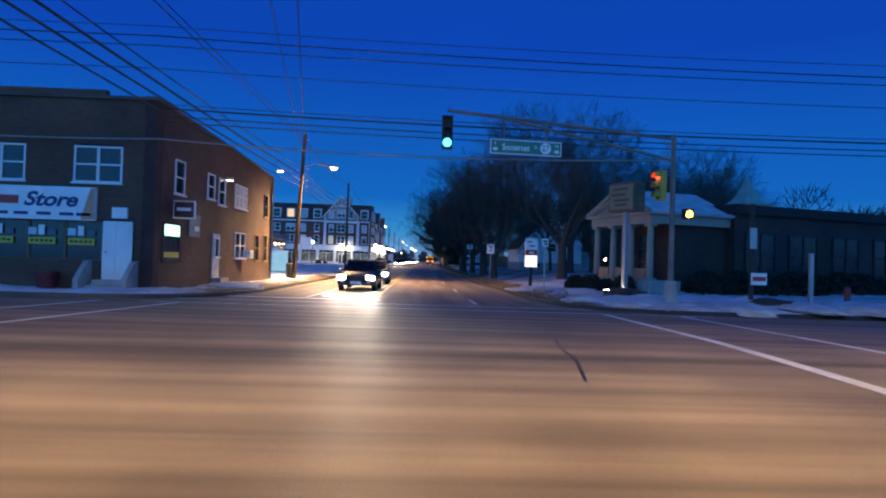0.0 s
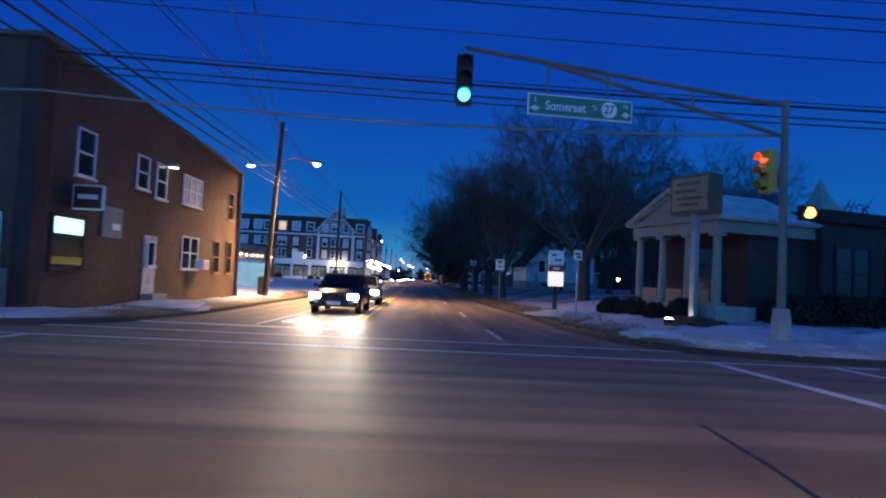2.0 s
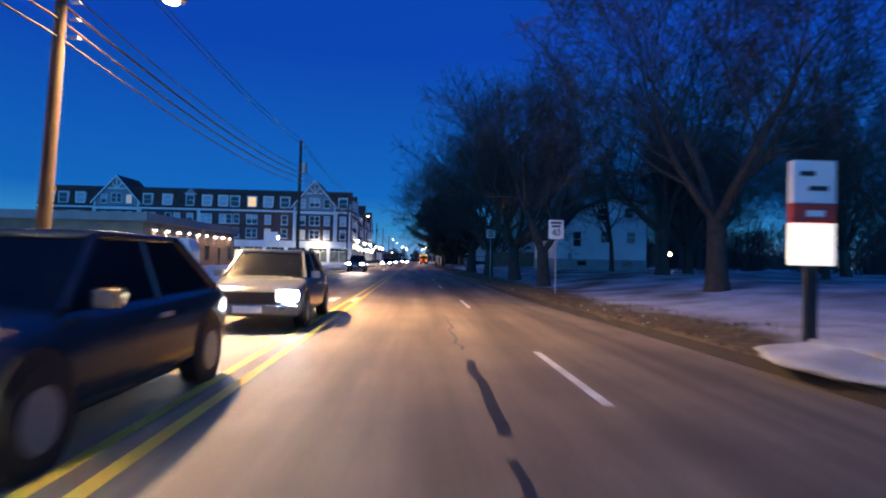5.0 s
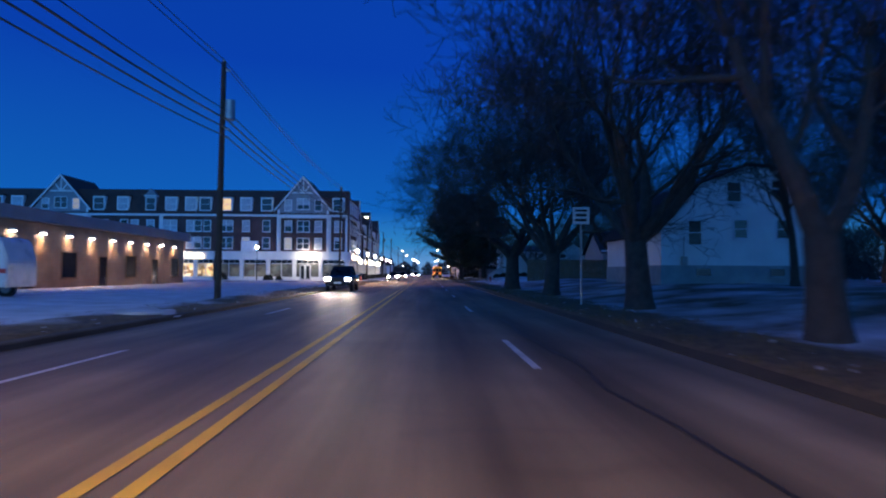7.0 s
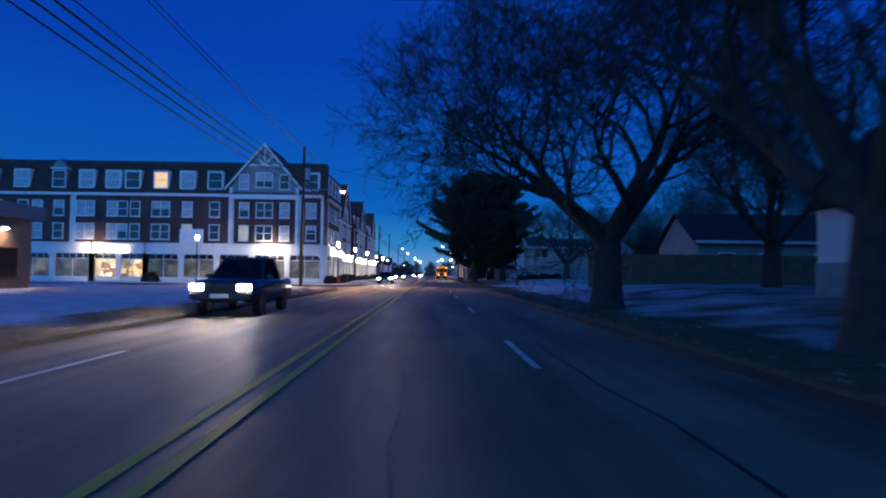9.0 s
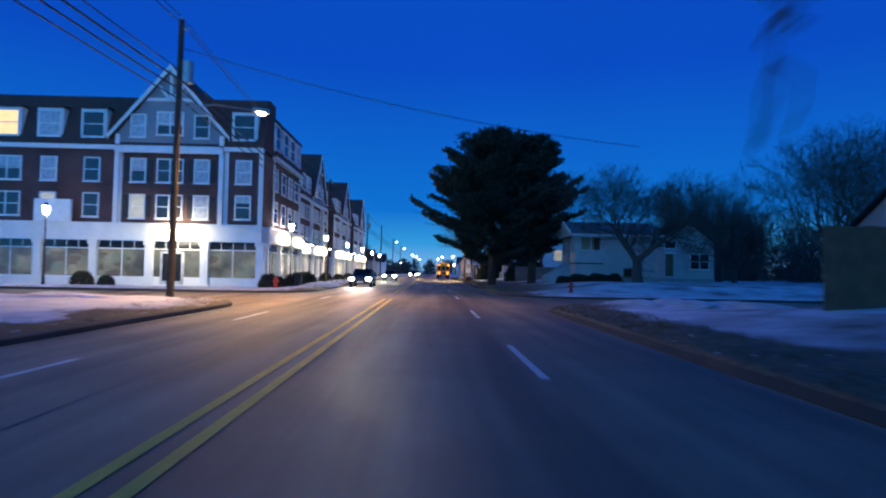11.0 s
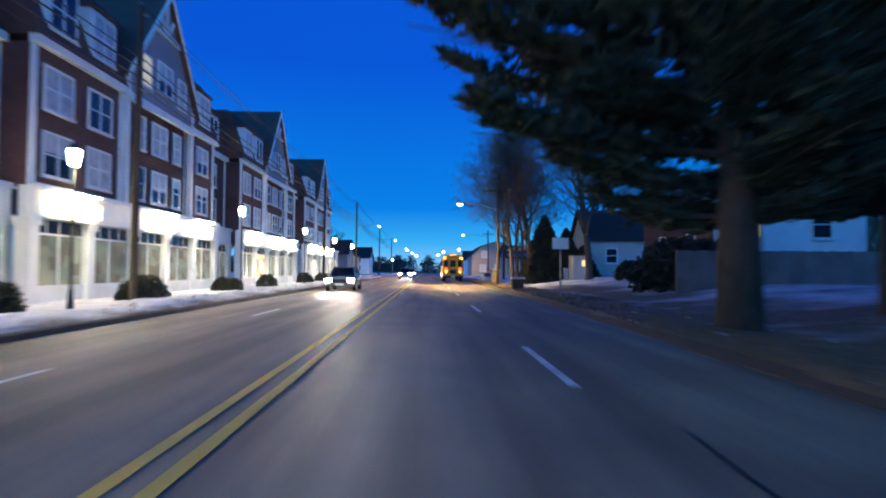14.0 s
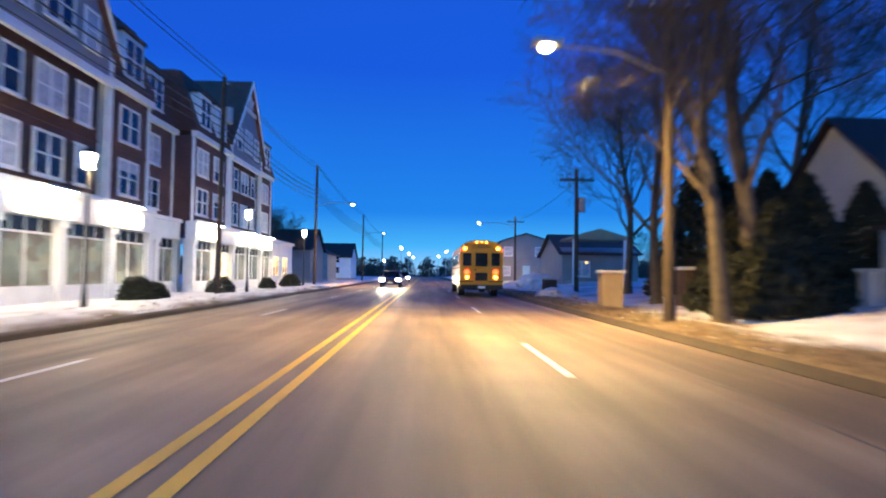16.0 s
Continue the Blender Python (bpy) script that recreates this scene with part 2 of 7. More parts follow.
M = {
    "paint_white": mat("road_paint_white", (0.80, 0.80, 0.77), (0.48, 0.48, 0.46), rough=0.6, scale=1.3, fine=30),
    "paint_yellow": mat("road_paint_yellow", (0.84, 0.52, 0.06), (0.60, 0.36, 0.045), rough=0.6, scale=1.3, fine=30),
    "tar": mat("tar_seal", (0.028, 0.027, 0.026), (0.04, 0.038, 0.036), rough=0.45),
    "kerb": mat("concrete_kerb", (0.12, 0.105, 0.085), (0.05, 0.042, 0.033), rough=0.9, scale=0.7),
    "kerb_dirt": mat("dirt_covered_kerb", (0.075, 0.056, 0.036), (0.036, 0.027, 0.019), rough=0.95, scale=0.9, fine=22, bump=0.6),
    "concrete": mat("concrete", (0.42, 0.40, 0.37), (0.28, 0.26, 0.24), rough=0.9),
    "brick_store": brick_mat("weathered_brick", (0.150, 0.074, 0.044), (0.105, 0.052, 0.033), (0.115, 0.080, 0.060)),
    "brick_dark": brick_mat("dark_brick", (0.080, 0.033, 0.027), (0.058, 0.025, 0.021), (0.066, 0.052, 0.046)),
    "brick_tan": brick_mat("tan_brick", (0.36, 0.22, 0.13), (0.30, 0.18, 0.10), (0.32, 0.27, 0.22)),
    "stucco_tan": mat("tan_painted_masonry", (0.38, 0.27, 0.16), (0.30, 0.21, 0.12), rough=0.9),
    "trim": mat("white_painted_trim", (0.82, 0.82, 0.80), (0.70, 0.70, 0.68), rough=0.5, scale=1.0),
    "cream": mat("cream_painted_wood", (0.31, 0.275, 0.215), (0.23, 0.20, 0.155), rough=0.5, scale=1.0),
    "glass": mat("dark_window_glass", (0.02, 0.025, 0.03), (0.012, 0.015, 0.02), rough=0.14, bump=0, spec=0.5),
    "curtain": mat("curtained_window", (0.55, 0.57, 0.60), (0.24, 0.26, 0.29), rough=0.35, bump=0, spec=0.7, scale=3.0),
    "lit_warm": mat("lit_window_warm", (0.5, 0.4, 0.25), (0.2, 0.14, 0.08), rough=0.3, glow=(1.0, 0.66, 0.26), strength=0.9, bump=0),
    "lit_dim": mat("lit_window_dim", (0.5, 0.5, 0.42), (0.3, 0.3, 0.25), rough=0.3, glow=(1.0, 0.86, 0.52), strength=0.22, bump=0),
    "shop_glass": shop_mat("shop_window", (0.085, 0.085, 0.08), ((0.55, 0.62, 0.52), (0.42, 0.55, 0.50), (0.62, 0.60, 0.46), (0.30, 0.26, 0.20), (0.60, 0.66, 0.60)), 0.26),
    "shopfront_lit": shop_mat("lit_shop_interior", (0.20, 0.15, 0.08), ((1.0, 0.70, 0.30), (0.62, 0.36, 0.12), (1.0, 0.80, 0.45), (0.30, 0.16, 0.06), (1.0, 0.86, 0.58)), 1.5),
    "sign_lit": glow_mat("lit_sign_face", (1.0, 0.84, 0.54), 7.0),
    "lens_lamp": glow_mat("lamp_lens_white", (1.0, 0.93, 0.80), 90.0),
    "lens_sodium": glow_mat("lamp_lens_sodium", (1.0, 0.66, 0.28), 60.0),
    "lens_porch": glow_mat("porch_lamp_lens", (1.0, 0.90, 0.72), 6.0),
    "lens_head": glow_mat("headlight_lens", (1.0, 0.93, 0.78), 140.0),
    "lens_blue": glow_mat("xenon_headlight_lens", (0.80, 0.92, 1.0), 120.0),
    "lens_green": glow_mat("green_signal_lens", (0.02, 0.70, 0.80), 9.0),
    "lens_red": glow_mat("red_lens", (1.0, 0.06, 0.02), 5.0),
    "lens_amber": glow_mat("amber_lens", (1.0, 0.40, 0.06), 9.0),
    "roof_dark": mat("dark_shingle", (0.030, 0.022, 0.022), (0.016, 0.013, 0.014), rough=0.85, scale=1.5, fine=14, bump=0.5),
    "roof_brown": mat("brown_shingle", (0.105, 0.046, 0.036), (0.062, 0.028, 0.024), rough=0.85, scale=1.2, fine=10, bump=0.5),
    "hotel_brick": brick_mat("red_brown_brick", (0.135, 0.058, 0.052), (0.10, 0.044, 0.042), (0.11, 0.075, 0.068)),
    "hotel_grey": siding_mat("grey_clapboard", (0.27, 0.27, 0.28), (0.22, 0.22, 0.23)),
    "house_white": siding_mat("white_clapboard", (0.83, 0.85, 0.85), (0.70, 0.72, 0.73)),
    "plate_blue": mat("faded_blue_plate", (0.16, 0.22, 0.26), (0.10, 0.14, 0.17), rough=0.5),
    "stone_base": mat("grey_masonry", (0.36, 0.38, 0.39), (0.26, 0.28, 0.29), rough=0.9, scale=1.5),
    "mast_steel": mat("dull_weathered_steel", (0.23, 0.20, 0.17), (0.15, 0.125, 0.10), rough=0.6, metal=0.25, bump=0.05),
    "fence_grey": mat("weathered_grey_boards", (0.24, 0.22, 0.21), (0.15, 0.135, 0.13), rough=0.85, scale=1.4, fine=30),
    "house_cream": siding_mat("off_white_siding", (0.52, 0.50, 0.47), (0.43, 0.41, 0.385)),
    "house_grey": siding_mat("grey_siding", (0.30, 0.28, 0.26), (0.24, 0.22, 0.21)),
    "roof_grey": mat("grey_shingle", (0.15, 0.15, 0.155), (0.09, 0.09, 0.095), rough=0.85, scale=1.3, fine=12, bump=0.5),
    "maroon": mat("maroon_enamel", (0.16, 0.02, 0.025), (0.11, 0.015, 0.02), rough=0.4, bump=0.02),
    "salmon": mat("salmon_paint", (0.75, 0.30, 0.18), (0.6, 0.24, 0.14), rough=0.5, bump=0.02),
    "copper_green": mat("verdigris_copper", (0.24, 0.40, 0.34), (0.16, 0.28, 0.24), rough=0.6),
    "wood_pole": mat("weathered_timber_pole", (0.070, 0.047, 0.032), (0.036, 0.025, 0.018), rough=0.9, scale=3.0, fine=30),
    "wood": mat("brown_timber", (0.22, 0.13, 0.07), (0.13, 0.08, 0.045), rough=0.8),
    "steel": mat("galvanised_steel", (0.42, 0.42, 0.42), (0.30, 0.30, 0.30), rough=0.45, metal=0.7, bump=0.05),
    "black": mat("black_rubber", (0.018, 0.018, 0.018), (0.012, 0.012, 0.012), rough=0.6),
    "cable": mat("black_cable", (0.02, 0.02, 0.022), (0.014, 0.014, 0.016), rough=0.6, bump=0),
    "cable_grey": mat("grey_span_wire", (0.30, 0.27, 0.24), (0.24, 0.22, 0.2), rough=0.5, bump=0),
    "bark": mat("grey_brown_bark", (0.085, 0.066, 0.054), (0.044, 0.034, 0.028), rough=0.95, scale=4.0, fine=26, bump=0.7),
    "twig": mat("dark_twigs", (0.072, 0.058, 0.050), (0.045, 0.036, 0.031), rough=0.95, bump=0),
    "needles": mat("pine_needles", (0.042, 0.060, 0.040), (0.022, 0.034, 0.025), rough=0.8, scale=1.0, bump=0),
    "evergreen": mat("evergreen_foliage", (0.020, 0.022, 0.012), (0.009, 0.011, 0.006), rough=0.85, scale=1.5, bump=0),
    "hedge": mat("clipped_hedge", (0.028, 0.032, 0.020), (0.014, 0.016, 0.011), rough=0.9, scale=2.0, bump=0),
    "sign_green": mat("green_sign_sheeting", (0.015, 0.20, 0.13), (0.012, 0.16, 0.10), rough=0.35, bump=0),
    "sign_white": mat("white_sign_sheeting", (0.86, 0.86, 0.85), (0.74, 0.74, 0.72), rough=0.35, bump=0),
    "sign_red": mat("red_sign_band", (0.55, 0.035, 0.025), (0.45, 0.03, 0.02), rough=0.4, bump=0),
    "sign_black": mat("black_lettering", (0.02, 0.02, 0.022), (0.02, 0.02, 0.022), rough=0.5, bump=0),
    "sign_blue": mat("navy_lettering", (0.03, 0.035, 0.16), (0.025, 0.03, 0.12), rough=0.5, bump=0),
    "sign_yellow": mat("yellow_placard", (0.75, 0.50, 0.04), (0.6, 0.4, 0.03), rough=0.5, bump=0),
    "bus_yellow": mat("bus_yellow_enamel", (0.72, 0.33, 0.02), (0.60, 0.26, 0.015), rough=0.3, scale=0.8, bump=0.03),
    "bus_white": mat("white_bus_roof", (0.70, 0.70, 0.66), (0.55, 0.55, 0.52), rough=0.4, bump=0.03),
    "chrome": mat("chrome", (0.6, 0.6, 0.6), (0.5, 0.5, 0.5), rough=0.15, metal=1.0, bump=0),
    "car_dark": mat("dark_car_paint", (0.03, 0.032, 0.036), (0.022, 0.024, 0.028), rough=0.22, bump=0.01, spec=0.7),
    "car_grey": mat("grey_car_paint", (0.16, 0.165, 0.17), (0.13, 0.13, 0.14), rough=0.22, bump=0.01, spec=0.7),
    "car_blue": mat("navy_car_paint", (0.03, 0.04, 0.08), (0.02, 0.03, 0.06), rough=0.22, bump=0.01, spec=0.7),
    "van_white": mat("white_van_paint", (0.62, 0.63, 0.64), (0.5, 0.51, 0.52), rough=0.3, bump=0.01),
    "signal_yellow": mat("yellow_signal_housing", (0.62, 0.36, 0.04), (0.48, 0.27, 0.03), rough=0.5, bump=0.02),
    # yard wall tone, raised to stand in for lamplight falling on it
    "pale_blue": mat("pale_blue_wall", (0.44, 0.68, 0.72), (0.36, 0.58, 0.62), rough=0.6),
    "hydrant_red": mat("red_hydrant_paint", (0.42, 0.04, 0.03), (0.3, 0.03, 0.02), rough=0.5),
    "snowpile": mat("old_snow", (0.62, 0.63, 0.65), (0.40, 0.37, 0.34), rough=0.75, scale=1.2, fine=16, bump=0.6),
}

# ==== mesh helpers ====


def box(bm, x0, x1, y0, y1, z0, z1, bevel=0.0):
    m = Matrix.Translation(((x0 + x1) / 2, (y0 + y1) / 2, (z0 + z1) / 2)) @ Matrix.Diagonal((abs(x1 - x0), abs(y1 - y0), abs(z1 - z0), 1))
    r = bmesh.ops.create_cube(bm, size=1, matrix=m)
    if bevel:
        vs = set(r["verts"])
        es = [ed for ed in bm.edges if ed.verts[0] in vs and ed.verts[1] in vs]
        bmesh.ops.bevel(bm, geom=es, offset=bevel, segments=2, affect="EDGES", profile=0.6)


def boxes(*rows, bevel=0.0):
    bm = bmesh.new()
    for r in rows:
        box(bm, *r, bevel=bevel)
    return bm


def cyl(bm, a, b, r0, r1=None, seg=10, caps=True):
    a, b = Vector(a), Vector(b)
    d = b - a
    if d.length < 1e-6:
        return
    r1 = r0 if r1 is None else r1
    q = d.to_track_quat("Z", "Y").to_matrix()
    ring = []
    for p, r in ((a, r0), (b, r1)):
        ring.append([bm.verts.new(p + q @ Vector((r * math.cos(i * math.tau / seg), r * math.sin(i * math.tau / seg), 0))) for i in range(seg)])
    for i in range(seg):
        j = (i + 1) % seg
        bm.faces.new((ring[0][i], ring[0][j], ring[1][j], ring[1][i]))
    if caps:
        bm.faces.new(ring[0][::-1])
        bm.faces.new(ring[1])


def prism(bm, pts, y0, y1, axis="Y"):
    """A solid of the (a, z) outline pts drawn out along y (or along x)."""
    f = (lambda a, z, t: (a, t, z)) if axis == "Y" else (lambda a, z, t: (t, a, z))
    u = [bm.verts.new(f(a, z, y0)) for a, z in pts]
    v = [bm.verts.new(f(a, z, y1)) for a, z in pts]
    n = len(pts)
    bm.faces.new(u)
    bm.faces.new(v[::-1])
    for i in range(n):
        j = (i + 1) % n
        bm.faces.new((u[j], u[i], v[i], v[j]))


def quad(bm, *pts):
    bm.faces.new([bm.verts.new(p) for p in pts])


def finish(name, bm, material, smooth=False):
    me = bpy.data.meshes.new(name)
    bmesh.ops.recalc_face_normals(bm, faces=bm.faces)
    if smooth:
        for f in bm.faces:
            f.smooth = True
    bm.to_mesh(me)
    bm.free()
    me.materials.append(material)
    return me


def part(name, bm, material, parent=None, label="", smooth=False):
    """Links a bmesh (or a ready mesh) as one object under its thing."""
    me = bm if isinstance(bm, bpy.types.Mesh) else finish(name, bm, material, smooth)
    ob = new(name, me)
    ob.parent = parent
    return tagged(ob, label) if label else ob


def parts(name, rows, material, parent, bevel=0.0):
    """Each box of the rows as one part of its own."""
    return [part(name, boxes(r, bevel=bevel), material, parent) for r in rows]


def thing(name, label, category, place=(0, 0, 0), turn=0.0, group="", kind=""):
    ob = new(name)
    ob.empty_display_size = 0.3
    ob.matrix_world = pose(*place, 0, 0, turn)
    return tagged(ob, label, category, group, kind)


def raw(name, verts, faces, material, parent=None, smooth=False):
    me = bpy.data.meshes.new(name)
    me.from_pydata(verts, [], faces)
    if smooth:
        me.polygons.foreach_set("use_smooth", [True] * len(me.polygons))
    me.materials.append(material)
    me.update()
    ob = new(name, me)
    ob.parent = parent
    return ob


def words(text, size, material, parent, place, rot=(90, 0, 0), name="lettering", squeeze=1.0, align="CENTER", slant=0.0, bold=0.0):
    cu = bpy.data.curves.new(name, "FONT")
    cu.body, cu.size, cu.align_x, cu.align_y, cu.extrude = text, size, align, "CENTER", 0.004
    cu.shear, cu.offset = slant, bold
    tmp = bpy.data.objects.new(name, cu)
    scene.collection.objects.link(tmp)
    me = bpy.data.meshes.new_from_object(tmp.evaluated_get(bpy.context.evaluated_depsgraph_get()))
    bpy.data.objects.remove(tmp)
    bpy.data.curves.remove(cu)
    me.materials.clear()
    me.materials.append(material)
    ob = new(name, me)
    ob.parent = parent
    ob.matrix_local = pose(*place, *rot) @ Matrix.Diagonal((squeeze, 1, 1, 1))
    return ob


# ==== ground, roads and markings ====


def smooth01(a, b, v):
    t = min(1.0, max(0.0, (v - a) / (b - a)))
    return t * t * (3 - 2 * t)


def road_z(y):
    return 0.30 * (1 - smooth01(6, 26, y)) + 0.06 * (1 - smooth01(24, 50, y))


def left_kerb(y):
    return -7.0 - 0.7 * smooth01(140, 160, y)


def right_kerb(y):
    return 5.2 - 0.75 * smooth01(34, 58, y) + 0.45 * smooth01(150, 176, y)


def smin(a, b, k):
    h = min(1.0, max(0.0, 0.5 + 0.5 * (b - a) / k))
    return b + (a - b) * h - k * h * (1 - h)


def kerb_distance(x, y):
    """Signed distance outward from the edge of the carriageways."""
    d = max(left_kerb(y) - x, x - right_kerb(y))
    d = smin(d, abs(y - 12.0) - 8.6, 5.0)
    return smin(d, abs(y - 130.0) - 4.6, 5.0)


def crown(x, y):
    return -0.02 * abs(min(max(x, -8), 6) + 1.7) * smooth01(24, 30, y)


def asphalt_z(x, y):
    return road_z(y) + crown(x, y)


def ground_z(x, y):
    d = kerb_distance(x, y)
    z = road_z(y) + crown(max(-8.0, min(6.0, x)), y)
    if d < -0.35:
        return z - 0.35
    if d < 0.12:
        return z - 0.35 + 0.42 * (d + 0.35) / 0.47
    n = noise.noise(Vector((x * 0.45, y * 0.45, 1.0))) * 0.5 + noise.noise(Vector((x * 1.5, y * 1.5, 4.0))) * 0.22
    bank = 0.20 * math.exp(-((d - 1.3) / 0.9) ** 2) * max(0.0, 0.55 + 1.2 * n)
    rise = 0.0
    if x > 0:
        rise = 0.75 * smooth01(1.0, 11.0, d) * smooth01(26, 50, y)
        rise += 0.30 * smooth01(0.5, 4.0, d) * (1 - smooth01(30, 50, y))
    else:
        rise = 0.12 * smooth01(1.0, 9.0, d) * (1 - smooth01(130, 145, y)) - 0.12 * smooth01(2, 6, d) * smooth01(138, 146, y)
    lumps = 0.0
    if x > 4 and y < 40:
        lumps = 0.16 * noise.noise(Vector((x * 0.8, y * 0.8, 7.0))) + 0.09 * noise.noise(Vector((x * 2.1, y * 2.1, 9.0)))
        lumps *= smooth01(0.3, 1.2, d) * (1 - smooth01(30, 40, y))
    return z + 0.13 + rise + bank + lumps + 0.09 * n * smooth01(0.2, 1.0, d)


def ground_material():
    m = mat("snowy_verge", (0.68, 0.69, 0.72), (0.43, 0.42, 0.42), rough=0.8, scale=0.8, fine=9, bump=0.5)
    n, l = m.node_tree.nodes, m.node_tree.links
    bs = n["Principled BSDF"]
    snow = bs.inputs["Base Color"].links[0].from_socket
    tc, sep = n.new("ShaderNodeTexCoord"), n.new("ShaderNodeSeparateXYZ")
    l.new(tc.outputs["Object"], sep.inputs[0])
    dirt = n.new("ShaderNodeTexNoise")
    dirt.inputs["Scale"].default_value, dirt.inputs["Detail"].default_value = 0.35, 8
    l.new(tc.outputs["Object"], dirt.inputs["Vector"])
    off = n.new("ShaderNodeMath")
    off.inputs[1].default_value = 1.4
    l.new(sep.outputs["X"], off.inputs[0])
    ab = n.new("ShaderNodeMath")
    ab.operation = "ABSOLUTE"
    l.new(off.outputs[0], ab.inputs[0])
    near = n.new("ShaderNodeMapRange")
    near.inputs[1].default_value, near.inputs[2].default_value = 6.1, 8.5
    near.inputs[3].default_value, near.inputs[4].default_value = 0.46, -0.09
    l.new(ab.outputs[0], near.inputs[0])
    west = n.new("ShaderNodeMapRange")
    west.inputs[1].default_value, west.inputs[2].default_value = -8.0, -4.0
    west.inputs[3].default_value, west.inputs[4].default_value = -0.30, 0.0
    l.new(sep.outputs["X"], west.inputs[0])
    near2 = n.new("ShaderNodeMath")
    l.new(near.outputs[0], near2.inputs[0])
    l.new(west.outputs[0], near2.inputs[1])
    sm = n.new("ShaderNodeMath")
    l.new(near2.outputs[0], sm.inputs[0])
    l.new(dirt.outputs["Fac"], sm.inputs[1])
    # the thaw has gone furthest along the open stretch between the side streets
    m0, m1, worn = n.new("ShaderNodeMapRange"), n.new("ShaderNodeMapRange"), n.new("ShaderNodeMath")
    for node, lo, hi, a_, b_ in ((m0, 44.0, 60.0, 0.0, 0.15), (m1, 110.0, 120.0, 1.0, 0.0)):
        node.inputs[1].default_value, node.inputs[2].default_value = lo, hi
        node.inputs[3].default_value, node.inputs[4].default_value = a_, b_
        l.new(sep.outputs["Y"], node.inputs[0])
    worn.operation = "MULTIPLY_ADD"
    l.new(m0.outputs[0], worn.inputs[0])
    l.new(m1.outputs[0], worn.inputs[1])
    l.new(sm.outputs[0], worn.inputs[2])
    # bare brown lawn edge in front of the yards past the second side street
    lawn = None
    for axis, lo, hi, a_, b_ in (("Y", 138.0, 146.0, 0.0, 0.30), ("X", 3.0, 4.0, 0.0, 1.0), ("X", 8.5, 11.5, 1.0, 0.25), ("Y", 186.0, 194.0, 1.0, 0.0)):
        node = n.new("ShaderNodeMapRange")
        node.inputs[1].default_value, node.inputs[2].default_value = lo, hi
        node.inputs[3].default_value, node.inputs[4].default_value = a_, b_
        l.new(sep.outputs[axis], node.inputs[0])
        if lawn:
            mul = n.new("ShaderNodeMath")
            mul.operation = "MULTIPLY"
            l.new(lawn, mul.inputs[0])
            l.new(node.outputs[0], mul.inputs[1])
            lawn = mul.outputs[0]
        else:
            lawn = node.outputs[0]
    bare = n.new("ShaderNodeMath")
    l.new(worn.outputs[0], bare.inputs[0])
    l.new(lawn, bare.inputs[1])
    cut = n.new("ShaderNodeMapRange")
    cut.inputs[1].default_value, cut.inputs[2].default_value = 0.40, 0.68
    l.new(bare.outputs[0], cut.inputs[0])
    earth = n.new("ShaderNodeValToRGB")
    earth.color_ramp.elements[0].position, earth.color_ramp.elements[0].color = 0.35, (0.075, 0.050, 0.028, 1)
    earth.color_ramp.elements[1].position, earth.color_ramp.elements[1].color = 0.7, (0.21, 0.140, 0.068, 1)
    fine = n.new("ShaderNodeTexNoise")
    fine.inputs["Scale"].default_value, fine.inputs["Detail"].default_value = 5, 6
    l.new(tc.outputs["Object"], fine.inputs["Vector"])
    l.new(fine.outputs["Fac"], earth.inputs[0])
    mx = n.new("ShaderNodeMixRGB")
    l.new(cut.outputs[0], mx.inputs[0])
    l.new(snow, mx.inputs[1])
    l.new(earth.outputs[0], mx.inputs[2])
    l.new(mx.outputs[0], bs.inputs["Base Color"])
    return m


def asphalt_material():
    # salt-pale base, lightened and warmed further to stand in for headlight glow
    m = mat("worn_asphalt", (0.215, 0.160, 0.104), (0.120, 0.090, 0.058), rough=0.62, scale=0.5, fine=60, bump=0.35)
    n, l = m.node_tree.nodes, m.node_tree.links
    bs = n["Principled BSDF"]
    base = bs.inputs["Base Color"].links[0].from_socket
    tc, mp = n.new("ShaderNodeTexCoord"), n.new("ShaderNodeMapping")
    mp.inputs["Scale"].default_value = (1.1, 0.06, 1)
    l.new(tc.outputs["Object"], mp.inputs[0])
    tr = n.new("ShaderNodeTexNoise")
    tr.inputs["Scale"].default_value, tr.inputs["Detail"].default_value = 1.0, 6
    l.new(mp.outputs[0], tr.inputs["Vector"])
    # wheel streaks run along the road, but across it within the junction
    mp2, tr2, sep, where, pick_ = n.new("ShaderNodeMapping"), n.new("ShaderNodeTexNoise"), n.new("ShaderNodeSeparateXYZ"), n.new("ShaderNodeMapRange"), n.new("ShaderNodeMixRGB")
    mp2.inputs["Scale"].default_value = (0.05, 1.5, 1)
    tr2.inputs["Scale"].default_value, tr2.inputs["Detail"].default_value = 1.0, 6
    l.new(tc.outputs["Object"], mp2.inputs[0])
    l.new(mp2.outputs[0], tr2.inputs["Vector"])
    l.new(tc.outputs["Object"], sep.inputs[0])
    where.inputs[1].default_value, where.inputs[2].default_value = 19.0, 24.0
    l.new(sep.outputs["Y"], where.inputs[0])
    l.new(where.outputs[0], pick_.inputs[0])
    l.new(tr2.outputs["Fac"], pick_.inputs[1])
    l.new(tr.outputs["Fac"], pick_.inputs[2])
    rp = n.new("ShaderNodeMapRange")
    rp.inputs[1].default_value, rp.inputs[2].default_value, rp.inputs[3].default_value, rp.inputs[4].default_value = 0.35, 0.7, 0.65, 1.85
    l.new(pick_.outputs[0], rp.inputs[0])
    mx = n.new("ShaderNodeMixRGB")
    mx.blend_type = "MULTIPLY"
    mx.inputs[0].default_value = 1
    l.new(base, mx.inputs[1])
    l.new(rp.outputs[0], mx.inputs[2])
    l.new(mx.outputs[0], bs.inputs["Base Color"])
